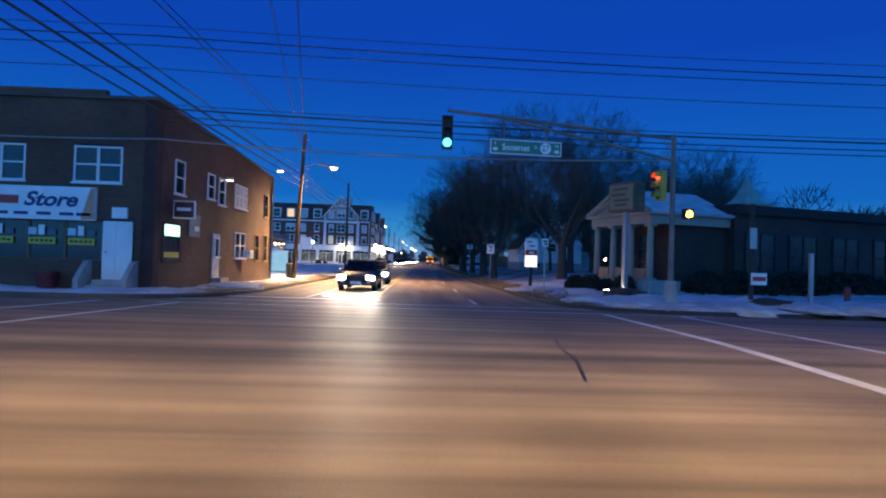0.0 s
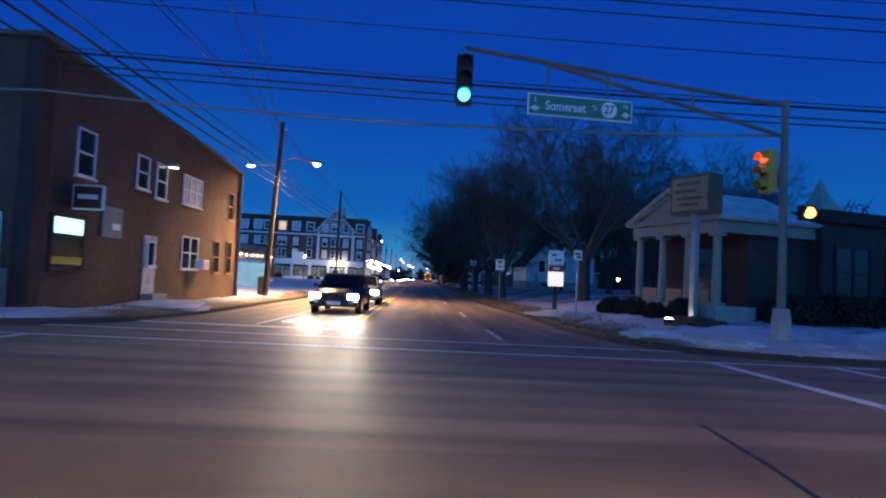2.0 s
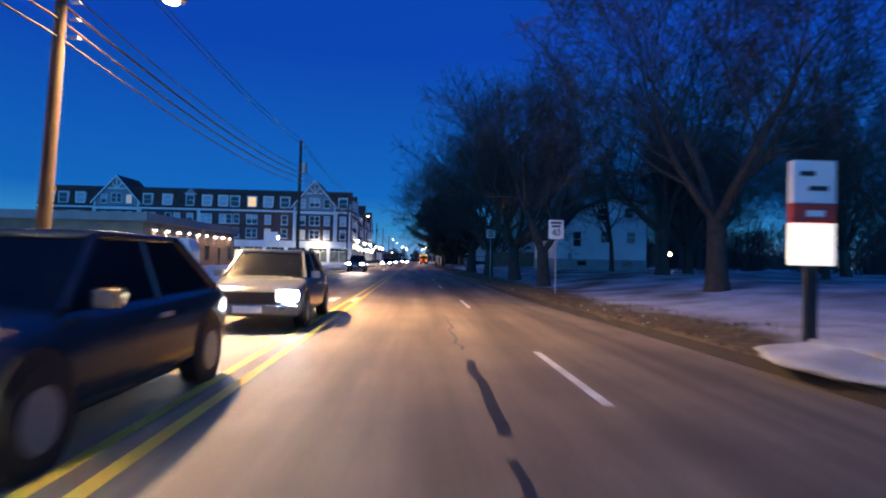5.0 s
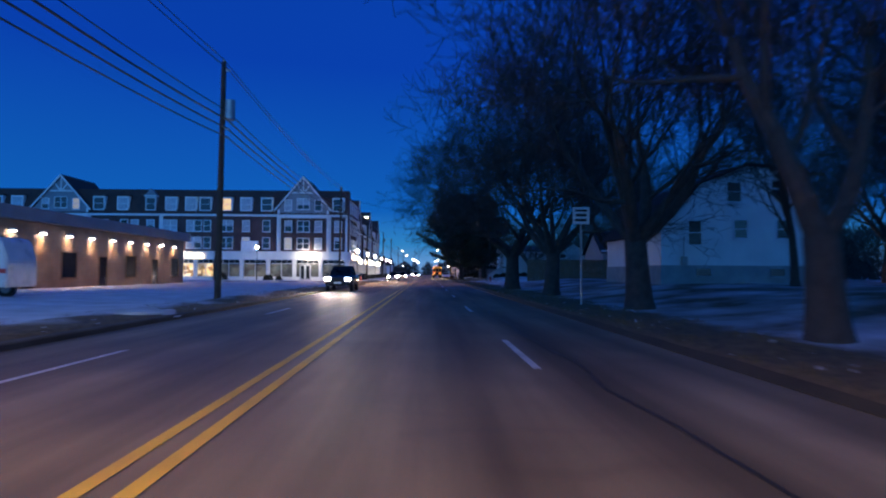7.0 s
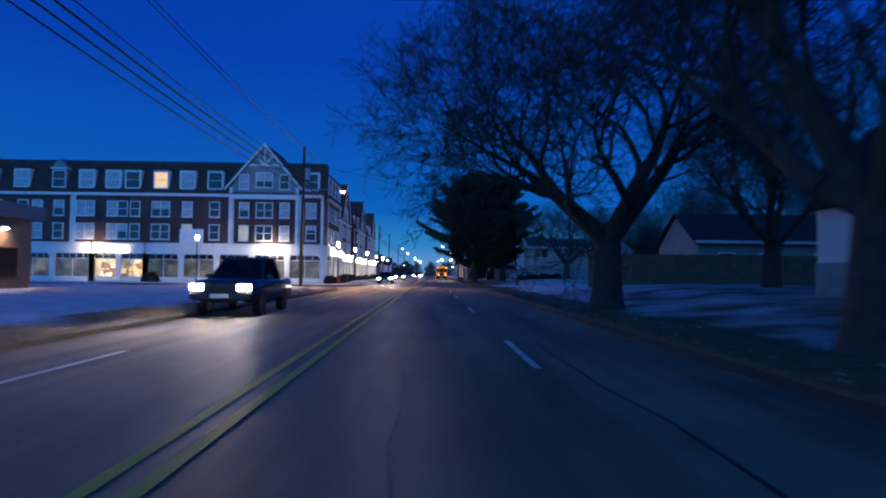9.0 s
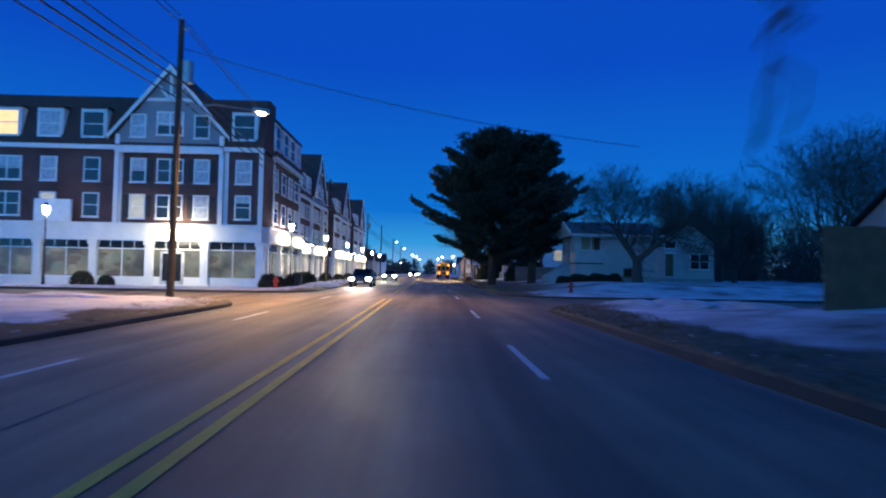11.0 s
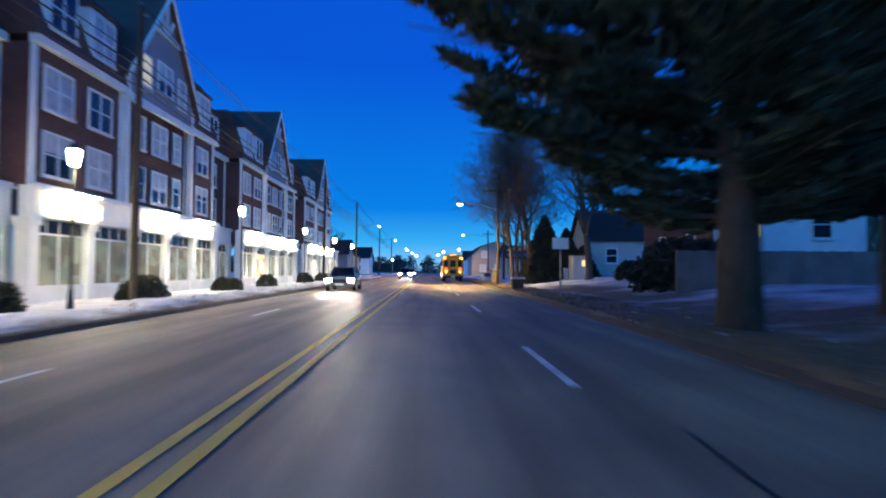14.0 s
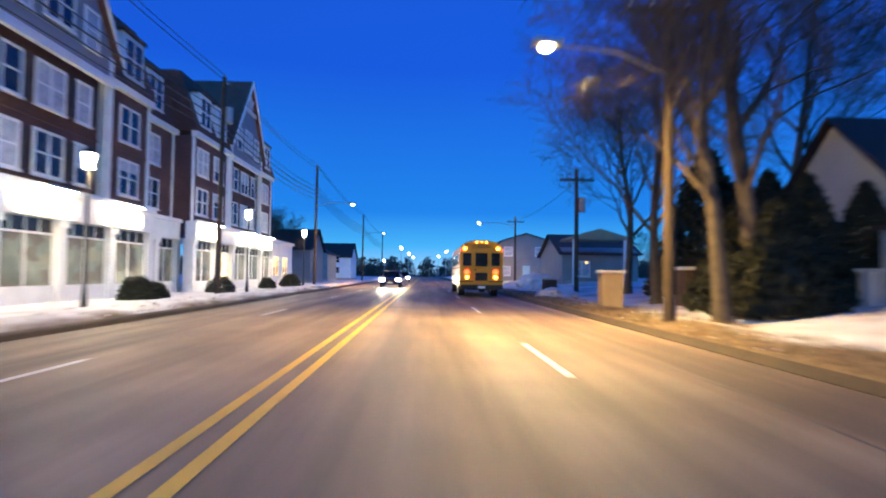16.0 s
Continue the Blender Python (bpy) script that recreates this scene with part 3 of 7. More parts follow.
    return m


def spaced(rows):
    """Grid lines from (start, stop, step) rows."""
    out = []
    for a, b, s in rows:
        out += list(np.arange(a, b - 1e-6, s))
    return out + [rows[-1][1]]


xs = spaced([(-1500, -300, 300), (-300, -60, 30), (-60, -20, 4), (-20, -9.5, 0.7), (-9.5, -5.5, 0.25), (-5.5, 3.6, 1.3), (3.6, 7.6, 0.25), (7.6, 15, 0.35), (15, 20, 0.7), (20, 60, 4), (60, 300, 30), (300, 1500, 300)])
ys = spaced([(-120, -20, 10), (-20, 2, 1.5), (2, 30, 0.5), (30, 118, 1.0), (118, 142, 0.5), (142, 260, 1.2), (260, 400, 10), (400, 1600, 120)])
gv = [(x, y, ground_z(x, y) if y < 420 else -0.2) for y in ys for x in xs]
nx = len(xs)
gf = [(j * nx + i, j * nx + i + 1, (j + 1) * nx + i + 1, (j + 1) * nx + i) for j in range(len(ys) - 1) for i in range(nx - 1)]
ground = raw("ground", gv, gf, ground_material(), smooth=True)
tagged(ground, "old patchy snow over brown winter grass verges", "ground", kind="structure")

rxs = spaced([(-320, -90, 23), (-90, -12, 3), (-12, -5, 0.5), (-5, -1.7, 0.66), (-1.7, 1.6, 0.66), (1.6, 3, 0.7), (3, 9, 0.5), (9, 90, 3), (90, 320, 23)])
rys = spaced([(-60, 2, 3), (2, 30, 0.7), (30, 120, 1.5), (120, 142, 0.7), (142, 270, 2), (270, 520, 10)])
keep, rv, rf = {}, [], []


def rvert(i, j):
    if (i, j) not in keep:
        keep[i, j] = len(rv)
        rv.append((rxs[i], rys[j], asphalt_z(rxs[i], rys[j])))
    return keep[i, j]


for j in range(len(rys) - 1):
    for i in range(len(rxs) - 1):
        if kerb_distance((rxs[i] + rxs[i + 1]) / 2, (rys[j] + rys[j + 1]) / 2) < 0.25:
            rf.append((rvert(i, j), rvert(i + 1, j), rvert(i + 1, j + 1), rvert(i, j + 1)))
road = raw("road", rv, rf, asphalt_material(), smooth=True)
tagged(road, "worn salt-stained asphalt road with side streets, tone warmed as if headlit", "road", kind="structure")


def ribbon(name, pts, width, material, lift=0.008, step=1.0):
    """A flat painted strip along the plan points, laid on the road."""
    line = []
    for (x0, y0), (x1, y1) in zip(pts, pts[1:]):
        n = max(1, int(math.hypot(x1 - x0, y1 - y0) / step))
        line += [(x0 + (x1 - x0) * i / n, y0 + (y1 - y0) * i / n) for i in range(n)]
    line.append(pts[-1])
    v, f = [], []
    for i, (x, y) in enumerate(line):
        a, b = line[max(0, i - 1)], line[min(len(line) - 1, i + 1)]
        d = Vector((b[0] - a[0], b[1] - a[1])).normalized()
        for s in (-1, 1):
            px, py = x - d.y * s * width / 2, y + d.x * s * width / 2
            v.append((px, py, asphalt_z(px, py) + lift))
    for i in range(len(line) - 1):
        f.append((2 * i, 2 * i + 1, 2 * i + 3, 2 * i + 2))
    return raw(name, v, f, material, road)


for x in (-1.86, -1.56):
    ribbon("yellow_centre_line", [(x, 26.5), (x, 127.5)], 0.12, M["paint_yellow"])
    ribbon("yellow_centre_line", [(x, 136), (x, 500)], 0.12, M["paint_yellow"])
for x, y in [(2.25, 26.8), (2.15, 37.2), (1.9, 49.7)] + [(1.6, 61.9 + 12.19 * k) for k in range(5)] + [(1.6, 120.83 + 12.19 * k) for k in range(28)]:
    ribbon("lane_dash", [(x, y - 3.55), (x, y)], 0.12, M["paint_white"])
for y in [60.2 + 12.0 * k for k in range(5)] + [118.4 + 12.19 * k for k in range(28)]:
    ribbon("lane_dash", [(-4.84, y - 3.2), (-4.84, y)], 0.12, M["paint_white"])
ribbon("lane_line", [(-4.1, 24.8), (-4.1, 52)], 0.13, M["paint_white"])
ribbon("stop_bar", [(-6.9, 24.2), (-1.3, 24.2)], 0.45, M["paint_white"])
ribbon("crosswalk_line", [(-8.2, 22.1), (9.3, 22.1)], 0.20, M["paint_white"])
ribbon("crosswalk_line", [(-8.2, 20.0), (9.3, 20.0)], 0.20, M["paint_white"])
ribbon("crosswalk_line", [(5.1, 4.6), (5.7, 12.4), (5.9, 20.0)], 0.24, M["paint_white"])
ribbon("crosswalk_line", [(7.8, 4.6), (8.1, 12.4), (8.3, 20.0)], 0.20, M["paint_white"])
ribbon("crosswalk_line", [(-7.3, 4.6), (-7.0, 20.0)], 0.20, M["paint_white"])
ribbon("crosswalk_line", [(-9.6, 4.6), (-9.3, 20.0)], 0.20, M["paint_white"])
for k in range(7):
    ribbon("crosswalk_bar", [(-6.2 + 0.75 * k, 47.0), (-6.2 + 0.75 * k, 49.0)], 0.32, M["paint_white"])
# turn arrow of the waiting lane
for y in (0.0, 18.3):
    ribbon("turn_arrow", [(-3.60, y + 27.5), (-3.64, y + 26.3), (-3.52, y + 25.88), (-3.02, y + 25.66)], 0.34, M["paint_white"], step=0.4)
    av = [(-3.12, y + 24.95), (-2.2, y + 25.6), (-2.98, y + 26.3)]
    raw("turn_arrow", [(x, q, asphalt_z(x, q) + 0.013) for x, q in av], [(0, 1, 2)], M["paint_white"], road)
rng = random.Random(5)


def wander(x, y0, y1, amp, step=1.3):
    out, q = [], y0
    while q < y1:
        out.append((x + rng.uniform(-amp, amp), q))
        q += step * rng.uniform(0.6, 1.4)
    return out


for x, y0, y1, w in ((2.2, 52, 96, 0.05), (2.05, 138, 152, 0.05), (-0.2, 70, 90, 0.03), (-3.2, 84, 110, 0.04), (3.2, 176, 200, 0.04)):
    ribbon("tar_seam", wander(x, y0, y1, 0.10), w, M["tar"], lift=0.005)
ribbon("tar_seam", [(2.9, 14.0), (2.75, 12.6), (2.45, 10.8), (2.4, 9.6), (2.1, 8.0)], 0.04, M["tar"], lift=0.005)
for y0, y1, w in ((24.9, 27.2, 0.05), (27.4, 30.6, 0.13), (31.0, 32.4, 0.08), (32.5, 36.8, 0.12), (37.2, 43.5, 0.06)):
    ribbon("tar_seam", wander(0.97, y0, y1, 0.07, 0.5), w, M["tar"], lift=0.006)
for k in range(26):
    y = rng.uniform(28, 250)
    x = rng.uniform(-6, 3.6)
    ribbon("tar_seam", [(x + rng.uniform(-0.2, 0.2) + 0.5 * i, y + rng.uniform(-0.25, 0.25)) for i in range(rng.randint(2, 5))], 0.03, M["tar"], lift=0.005)

def trace_kerb(x, y, sx, sy, length):
    """Kerbstones along the edge of the carriageway, walked from a start point."""
    pts, dx, dy = [], sx, sy
    for _ in range(int(length / 0.6)):
        for _ in range(4):
            e = 0.02
            d = kerb_distance(x, y)
            gx = (kerb_distance(x + e, y) - kerb_distance(x - e, y)) / (2 * e)
            gy = (kerb_distance(x, y + e) - kerb_distance(x, y - e)) / (2 * e)
            g = math.hypot(gx, gy) or 1
            x, y = x - d * gx / g / g, y - d * gy / g / g
        pts.append((x, y, gx / g, gy / g))
        tx, ty = -gy / g, gx / g
        if tx * dx + ty * dy < 0:
            tx, ty = -tx, -ty
        dx, dy = tx, ty
        x, y = x + 0.6 * tx, y + 0.6 * ty
    return pts


def kerb(name, pts, material="kerb", label="weathered concrete kerb half buried in dirty snow", low=False):
    v, f = [], []
    for x, y, gx, gy in pts:
        z = asphalt_z(x, y)
        for o, h in ((-0.06, -0.2), (-0.05, 0.02), (0.03, 0.06), (0.15, 0.13), (0.16, -0.2)) if low else ((-0.06, -0.2), (-0.05, 0.10), (-0.02, 0.13), (0.15, 0.14), (0.16, -0.2)):
            v.append((x + gx * o, y + gy * o, z + h))
    for i in range(len(pts) - 1):
        for k in range(4):
            f.append((5 * i + k, 5 * i + k + 1, 5 * i + k + 6, 5 * i + k + 5))
    ob = raw(name, v, f, M[material])
    return tagged(ob, label, "kerb", kind="structure")


kerb("kerb_right_1", trace_kerb(40, 20.6, -1, 0, 175), "kerb_dirt", "low kerb buried in dirt and old snow", True)
kerb("kerb_right_2", trace_kerb(40, 134.6, -1, 0, 330), "kerb_dirt", "low kerb buried in dirt and dead grass", True)
kerb("kerb_left_1", trace_kerb(-45, 20.6, 1, 0, 175))
kerb("kerb_left_2", trace_kerb(-45, 134.6, 1, 0, 330))

# ==== windows ====
_wme = {}


def shared(key, name, rows, material):
    if key not in _wme:
        _wme[key] = finish(name, boxes(*rows), material)
    return _wme[key]


def window(parent, place, turn, w, h, pane, cols=1, rails=1, casing=0.10, frame_mat=None, name="window"):
    """A cased window with sill, sash bars and pane, on a wall that faces -y before the turn."""
    fm, c = frame_mat or M["trim"], casing
    key = (w, h, c, fm.name, "frame")
    if key not in _wme:
        bm = bmesh.new()
        o = [bm.verts.new((x, -0.07, z)) for x, z in ((-w / 2 - c, -c), (w / 2 + c, -c), (w / 2 + c, h + c), (-w / 2 - c, h + c))]
        n = [bm.verts.new((x, -0.07, z)) for x, z in ((-w / 2, 0), (w / 2, 0), (w / 2, h), (-w / 2, h))]
        for k in range(4):
            q = (k + 1) % 4
            bm.faces.new((o[k], o[q], n[q], n[k]))
        ret = bmesh.ops.extrude_face_region(bm, geom=list(bm.faces))
        bmesh.ops.translate(bm, vec=(0, 0.09, 0), verts=[v for v in ret["geom"] if isinstance(v, bmesh.types.BMVert)])
        _wme[key] = finish("window", bm, fm)
    ob = part(name, _wme[key], None, parent)
    ob.matrix_local = pose(*place, 0, 0, turn)
    part("pane", shared((w, h, pane.name), "pane", [(-w / 2, w / 2, -0.02, 0.01, 0, h)], pane), None, ob)
    part("sill", shared((w, c, fm.name, "sill"), "sill", [(-w / 2 - c - 0.05, w / 2 + c + 0.05, -0.13, 0.0, -c - 0.05, -c + 0.02)], fm), None, ob)
    for i in range(1, cols):
        bar = part("mullion", shared((h, fm.name, "mullion"), "mullion", [(-0.05, 0.05, -0.065, -0.015, 0, h)], fm), None, ob)
        bar.location = (-w / 2 + w * i / cols, 0, 0)
    for r in range(1, rails + 1):
        bar = part("sash_bar", shared((w, fm.name, "bar"), "sash_bar", [(-w / 2, w / 2, -0.055, -0.015, -0.03, 0.03)], fm), None, ob)
        bar.location = (0, 0, h * r / (rails + 1))
    return ob


# ==== brick corner store ====
store = thing("corner_store", "two-storey weathered brick corner store with flat roof", "building", (0, 0, 0))
bm = bmesh.new()
# walls as slabs with real thickness; the parapet falls towards the back
prism(bm, [(23.8, -0.3), (41.0, -0.3), (41.0, 6.50), (33.5, 6.85), (23.8, 7.10)], -9.85, -9.55, "X")
prism(bm, [(23.8, -0.3), (41.0, -0.3), (41.0, 6.50), (33.5, 6.85), (23.8, 7.10)], -27.0, -26.7, "X")
box(bm, -26.7, -9.85, 40.7, 41.0, -0.3, 6.5)
part("wall", bm, M["brick_store"], store)
for x0, x1, z0, z1 in ((-26.7, -9.85, 5.45, 7.10), (-26.7, -9.85, 3.9, 4.1), (-10.2, -9.85, -0.3, 3.9), (-12.3 + 1.6, -9.85, 4.1, 5.45), (-14.2, -12.5, 4.1, 5.45), (-26.7, -15.9, 4.1, 5.45), (-26.7, -15.4, -0.3, 3.9), (-15.4, -11.4, -0.3, 1.25), (-11.4, -10.2, 2.7, 3.9), (-15.4, -11.4, 2.65, 3.9)):
    part("front_wall", boxes((x0, x1, 23.8, 24.08, z0, z1)), M["brick_store"], store)
part("pier", boxes((-9.95, -9.50, 23.74, 24.3, -0.3, 7.15), bevel=0.02), M["brick_dark"], store)
bm = bmesh.new()
prism(bm, [(23.6, 7.10), (33.5, 6.85), (41.1, 6.50), (41.1, 6.60), (33.5, 6.96), (23.6, 7.22)], -9.95, -9.44, "X")
box(bm, -26.9, -9.95, 23.66, 24.2, 7.10, 7.22)
part("coping", bm, M["kerb"], store)
part("roof", boxes((-26.7, -9.85, 24.1, 40.7, 6.1, 6.2)), M["roof_dark"], store)
part("parapet_step", boxes((-20.0, -11.4, 23.78, 24.05, 7.22, 7.45), bevel=0.02), M["brick_store"], store)
window(store, (-11.6, 23.86, 4.12), 0, 1.6, 1.2, M["glass"], cols=2, casing=0.07)
window(store, (-15.05, 23.86, 4.12), 0, 1.6, 1.2, M["glass"], cols=2, casing=0.07)
window(store, (-13.4, 24.0, 1.28), 0, 3.9, 1.34, M["glass"], cols=3, rails=0, casing=0.06, frame_mat=M["wood"], name="shop_window")
for x in (-15.05, -13.55, -12.15):
    part("placard", boxes((x - 0.48, x + 0.48, 23.90, 23.925, 1.78, 2.02)), M["sign_yellow"], store, "yellow placard behind the shop window")
    for k in range(5):
        part("lettering_bar", boxes((x - 0.40 + 0.17 * k, x - 0.29 + 0.17 * k, 23.892, 23.901, 1.86, 1.95)), M["sign_black"], store)
    for k, (w, h, m) in enumerate(((0.30, 0.26, "pale_blue"), (0.22, 0.36, "sign_white"), (0.26, 0.20, "car_blue"))):
        part("poster", boxes((x - 0.5 + 0.36 * k, x - 0.5 + 0.36 * k + w, 23.912, 23.93, 2.12, 2.12 + h)), M[m], store)
bm = boxes((-11.36, -10.3, 23.84, 23.92, 0.55, 2.68))
for z0, z1 in ((0.75, 1.5), (1.65, 2.5)):
    for x0, x1 in ((-11.25, -10.88), (-10.78, -10.41)):
        box(bm, x0, x1, 23.815, 23.85, z0, z1, 0.01)
dr = part("door", bm, M["trim"], store, "white panelled door")
bm = bmesh.new()
cyl(bm, (-11.22, 23.84, 1.55), (-11.22, 23.77, 1.55), 0.035)
part("handle", bm, M["steel"], dr)
part("step", boxes((-11.6, -10.1, 23.2, 23.82, 0.2, 0.38), (-11.5, -10.2, 23.45, 23.82, 0.38, 0.56), bevel=0.015), M["concrete"], store)
part("meter_panel", boxes((-11.0, -10.45, 23.70, 23.84, 2.78, 3.18), bevel=0.015), M["sign_white"], store)
fascia = part("fascia_sign", boxes((-16.4, -11.56, 23.62, 23.80, 2.66, 3.86), bevel=0.02), M["sign_white"], store, "white shop fascia sign with blue lettering")
words("Store", 0.70, M["sign_blue"], fascia, (-13.15, 23.612, 3.37), squeeze=1.2, slant=0.3, bold=0.022)
bm = bmesh.new()
prism(bm, [(-11.58, 2.70), (-11.58, 3.82), (-11.72, 3.82), (-12.05, 2.70)], 23.600, 23.622)
part("colour_corner", bm, M["salmon"], fascia, "salmon painted end of the sign")
part("lettering_bar", boxes((-15.6, -14.25, 23.60, 23.615, 3.2, 3.5)), M["sign_red"], fascia)
for x in (-15.9, -15.1, -14.4, -13.6, -12.8, -12.2):
    part("lettering_bar", boxes((x, x + 0.5, 23.60, 23.615, 2.82, 2.93)), M["sign_blue"], fascia)
# side wall openings, facing the road
for y, z, w, h, c in ((26.0, 3.98, 0.85, 1.25, 1), (29.6, 4.15, 0.8, 1.05, 1), (31.1, 4.0, 0.8, 1.2, 1), (34.2, 4.1, 2.0, 1.1, 3), (39.4, 4.0, 0.75, 1.25, 1), (37.6, 1.32, 0.75, 1.4, 1), (39.5, 1.30, 0.75, 1.5, 1), (34.3, 1.45, 1.7, 1.25, 2)):
    window(store, (-9.56, y, z), 90, w, h, M["glass"] if y != 34.2 else M["curtain"], cols=c, casing=0.06, frame_mat=M["wood"] if y > 37 else M["trim"])
window(store, (-9.56, 25.4, 1.35), 90, 1.5, 1.35, M["glass"], cols=1, rails=0, casing=0.07, frame_mat=M["brick_dark"], name="shop_window")
part("window_sign", boxes((-9.54, -9.47, 24.75, 26.05, 2.25, 2.68), bevel=0.02), glow_mat("open_sign_glow", (0.45, 1.0, 0.80), 1.8), store, "glowing green and white open sign")
part("placard", boxes((-9.54, -9.50, 24.7, 26.1, 1.42, 1.62)), M["sign_yellow"], store)
bs = part("bracket_sign", boxes((-9.55, -8.70, 25.5, 25.62, 2.95, 3.65), bevel=0.02), M["sign_white"], store, "maroon bracket sign with a white rim")
part("face", boxes((-9.50, -8.75, 25.488, 25.502, 3.0, 3.6)), M["maroon"], bs)
part("lettering_bar", boxes((-9.40, -8.85, 25.476, 25.488, 3.25, 3.38)), M["sign_white"], bs)
dr = part("door", boxes((-9.58, -9.50, 30.0, 31.0, 0.45, 2.55)), M["curtain"], store)
window(dr, (-9.51, 30.5, 1.5), 90, 0.5, 0.8, M["glass"], rails=0, casing=0.05)
for y, z in ((35.3, 1.42),):
    ac = part("air_conditioner", boxes((-9.55, -9.15, y - 0.33, y + 0.33, z, z + 0.42), bevel=0.02), M["sign_white"], store)
    for k in range(6):
        part("louvre", boxes((-9.155, -9.14, y - 0.28, y + 0.28, z + 0.06 + 0.05 * k, z + 0.08 + 0.05 * k)), M["steel"], ac)
for y, z0, z1, r in ((40.9, 0.1, 6.5, 0.06),):
    bm = bmesh.new()
    cyl(bm, (-9.48, y, z0), (-9.48, y, z1), r)
    part("drainpipe", bm, M["steel"], store)
wl_ = part("wall_lamp", boxes((-9.55, -9.2, 31.6, 31.85, 5.25, 5.4), bevel=0.02), M["steel"], store)
part("lens", boxes((-9.50, -9.22, 31.62, 31.83, 5.225, 5.25)), M["lens_porch"], wl_)

# plate sign, stoops and tub of the store
ps = part("wall_plate", boxes((-9.56, -9.50, 27.1, 28.35, 2.3, 3.25), bevel=0.02), M["plate_blue"], store, "grey-blue metal plate sign")
part("lettering_bar", boxes((-9.502, -9.492, 27.7, 28.2, 2.55, 2.75)), M["sign_white"], ps)
part("step", boxes((-9.5, -8.75, 29.9, 31.1, 0.02, 0.30), (-9.5, -9.05, 29.9, 31.1, 0.30, 0.48), bevel=0.015), M["concrete"], store)
for x in (-11.75, -10.1):
    bm = bmesh.new()
    prism(bm, [(22.9, 0.1), (23.8, 0.1), (23.8, 1.25), (23.5, 1.2), (22.9, 0.6)], x - 0.09, x + 0.09, "X")
    part("stoop_wall", bm, M["concrete"], store)
tub = thing("planter_tub", "round dark red tub beside the shop wall", "planter", (-13.0, 23.35, ground_z(-13.0, 23.35)))
bm = bmesh.new()
cyl(bm, (0, 0, -0.05), (0, 0, 0.55), 0.28, 0.36, 18)
cyl(bm, (0, 0, 0.5), (0, 0, 0.58), 0.39, 0.39, 18)
part("tub", bm, M["maroon"], tub)
bm = bmesh.new()
cyl(bm, (0, 0, 0.585), (0, 0, 0.60), 0.33, 0.33, 18)
part("soil", bm, M["wood"], tub)

# ==== pale hoarding and van beyond the store ====
wall_p = thing("hoarding", "pale blue yard wall, lightened for the lamplight on it", "wall", (0, 0, 0))
bm = boxes((-24, -12.6, 60.0, 60.18, -0.1, 2.0))
for x in range(-24, -12, 2):
    box(bm, x - 0.06, x + 0.06, 59.94, 60.0, -0.1, 2.05)
part("panel", bm, M["pale_blue"], wall_p)
part("cap", boxes((-24.1, -12.5, 59.9, 60.26, 2.0, 2.08)), M["trim"], wall_p)

# ==== low shop building with a row of wall lamps ====
low = thing("low_building", "single-storey tan brick building with flat roof", "building", (0, 0, 0))
parts("wall", [(-24.8, -24.5, 84.3, 112.3, -0.2, 4.45), (-46, -24.8, 84.3, 84.6, -0.2, 4.45), (-46, -24.8, 112.0, 112.3, -0.2, 4.45), (-46, -45.7, 84.6, 112.0, -0.2, 4.45)], M["brick_tan"], low)
parts("fascia", [(-46.3, -24.0, 83.8, 84.28, 4.3, 5.1), (-24.48, -24.0, 84.28, 112.8, 4.3, 5.1), (-46.3, -24.48, 112.32, 112.8, 4.3, 5.1)], M["house_grey"], low, 0.02)
part("roof", boxes((-46, -24.5, 84.3, 112.3, 4.9, 5.05)), M["roof_dark"], low)
for k in range(9):
    y = 86.6 + 2.89 * k
    bm = boxes((-24.5, -24.2, y - 0.16, y + 0.16, 3.62, 3.78), bevel=0.02)
    wlm = part("wall_lamp", bm, M["steel"], low)
    part("lens", boxes((-24.46, -24.22, y - 0.13, y + 0.13, 3.585, 3.622)), M["lens_lamp"], wlm)
    lamp("wall_light", "SPOT", (-24.1, y, 3.52), 125, (1.0, 0.62, 0.30), 0.08, (-24.55, y, 0.0), 120, 0.9)
for k in range(6):
    y = 88.2 + 4.4 * k
    window(low, (-24.51, y, 0.8 if k % 2 else 0.1), 90, 1.7 if k % 2 else 1.1, 1.7 if k % 2 else 2.2, M["glass"], rails=0, casing=0.08, frame_mat=M["wood"])

van = thing("passenger_van", "white raised-roof passenger van with a dark red stripe", "van", (-19.7, 76.0, ground_z(-19.7, 76.0)), 0)
bm = bmesh.new()
prism(bm, [(-2.8, 0.45), (2.9, 0.45), (2.9, 1.5), (2.65, 2.35), (2.4, 2.5), (-1.0, 2.5), (-1.25, 2.3), (-1.75, 1.55), (-2.65, 1.25), (-2.85, 1.0)], -0.98, 0.98)
bmesh.ops.bevel(bm, geom=list(bm.edges), offset=0.06, segments=2, affect="EDGES")
part("body", bm, M["van_white"], van)
part("stripe", boxes((-2.6, 2.88, -0.992, -0.975, 1.02, 1.2)), M["sign_red"], van)
for x0, x1 in ((-0.9, 0.6), (0.75, 2.3)):
    part("side_window", boxes((x0, x1, -0.995, -0.97, 1.45, 2.1), bevel=0.01), M["glass"], van)
part("windscreen", boxes((-1.62, -1.1, -0.994, -0.97, 1.5, 2.05)), M["glass"], van)


def wheel(parent, x, y, r=0.34, w=0.22, side=-1):
    bm = bmesh.new()
    cyl(bm, (x, y - w / 2, r), (x, y + w / 2, r), r, seg=22)
    wh = part("wheel", bm, M["black"], parent)
    bm = bmesh.new()
    cyl(bm, (x, y - w / 2 - 0.01, r), (x, y + w / 2 + 0.01, r), r * 0.58, seg=16)
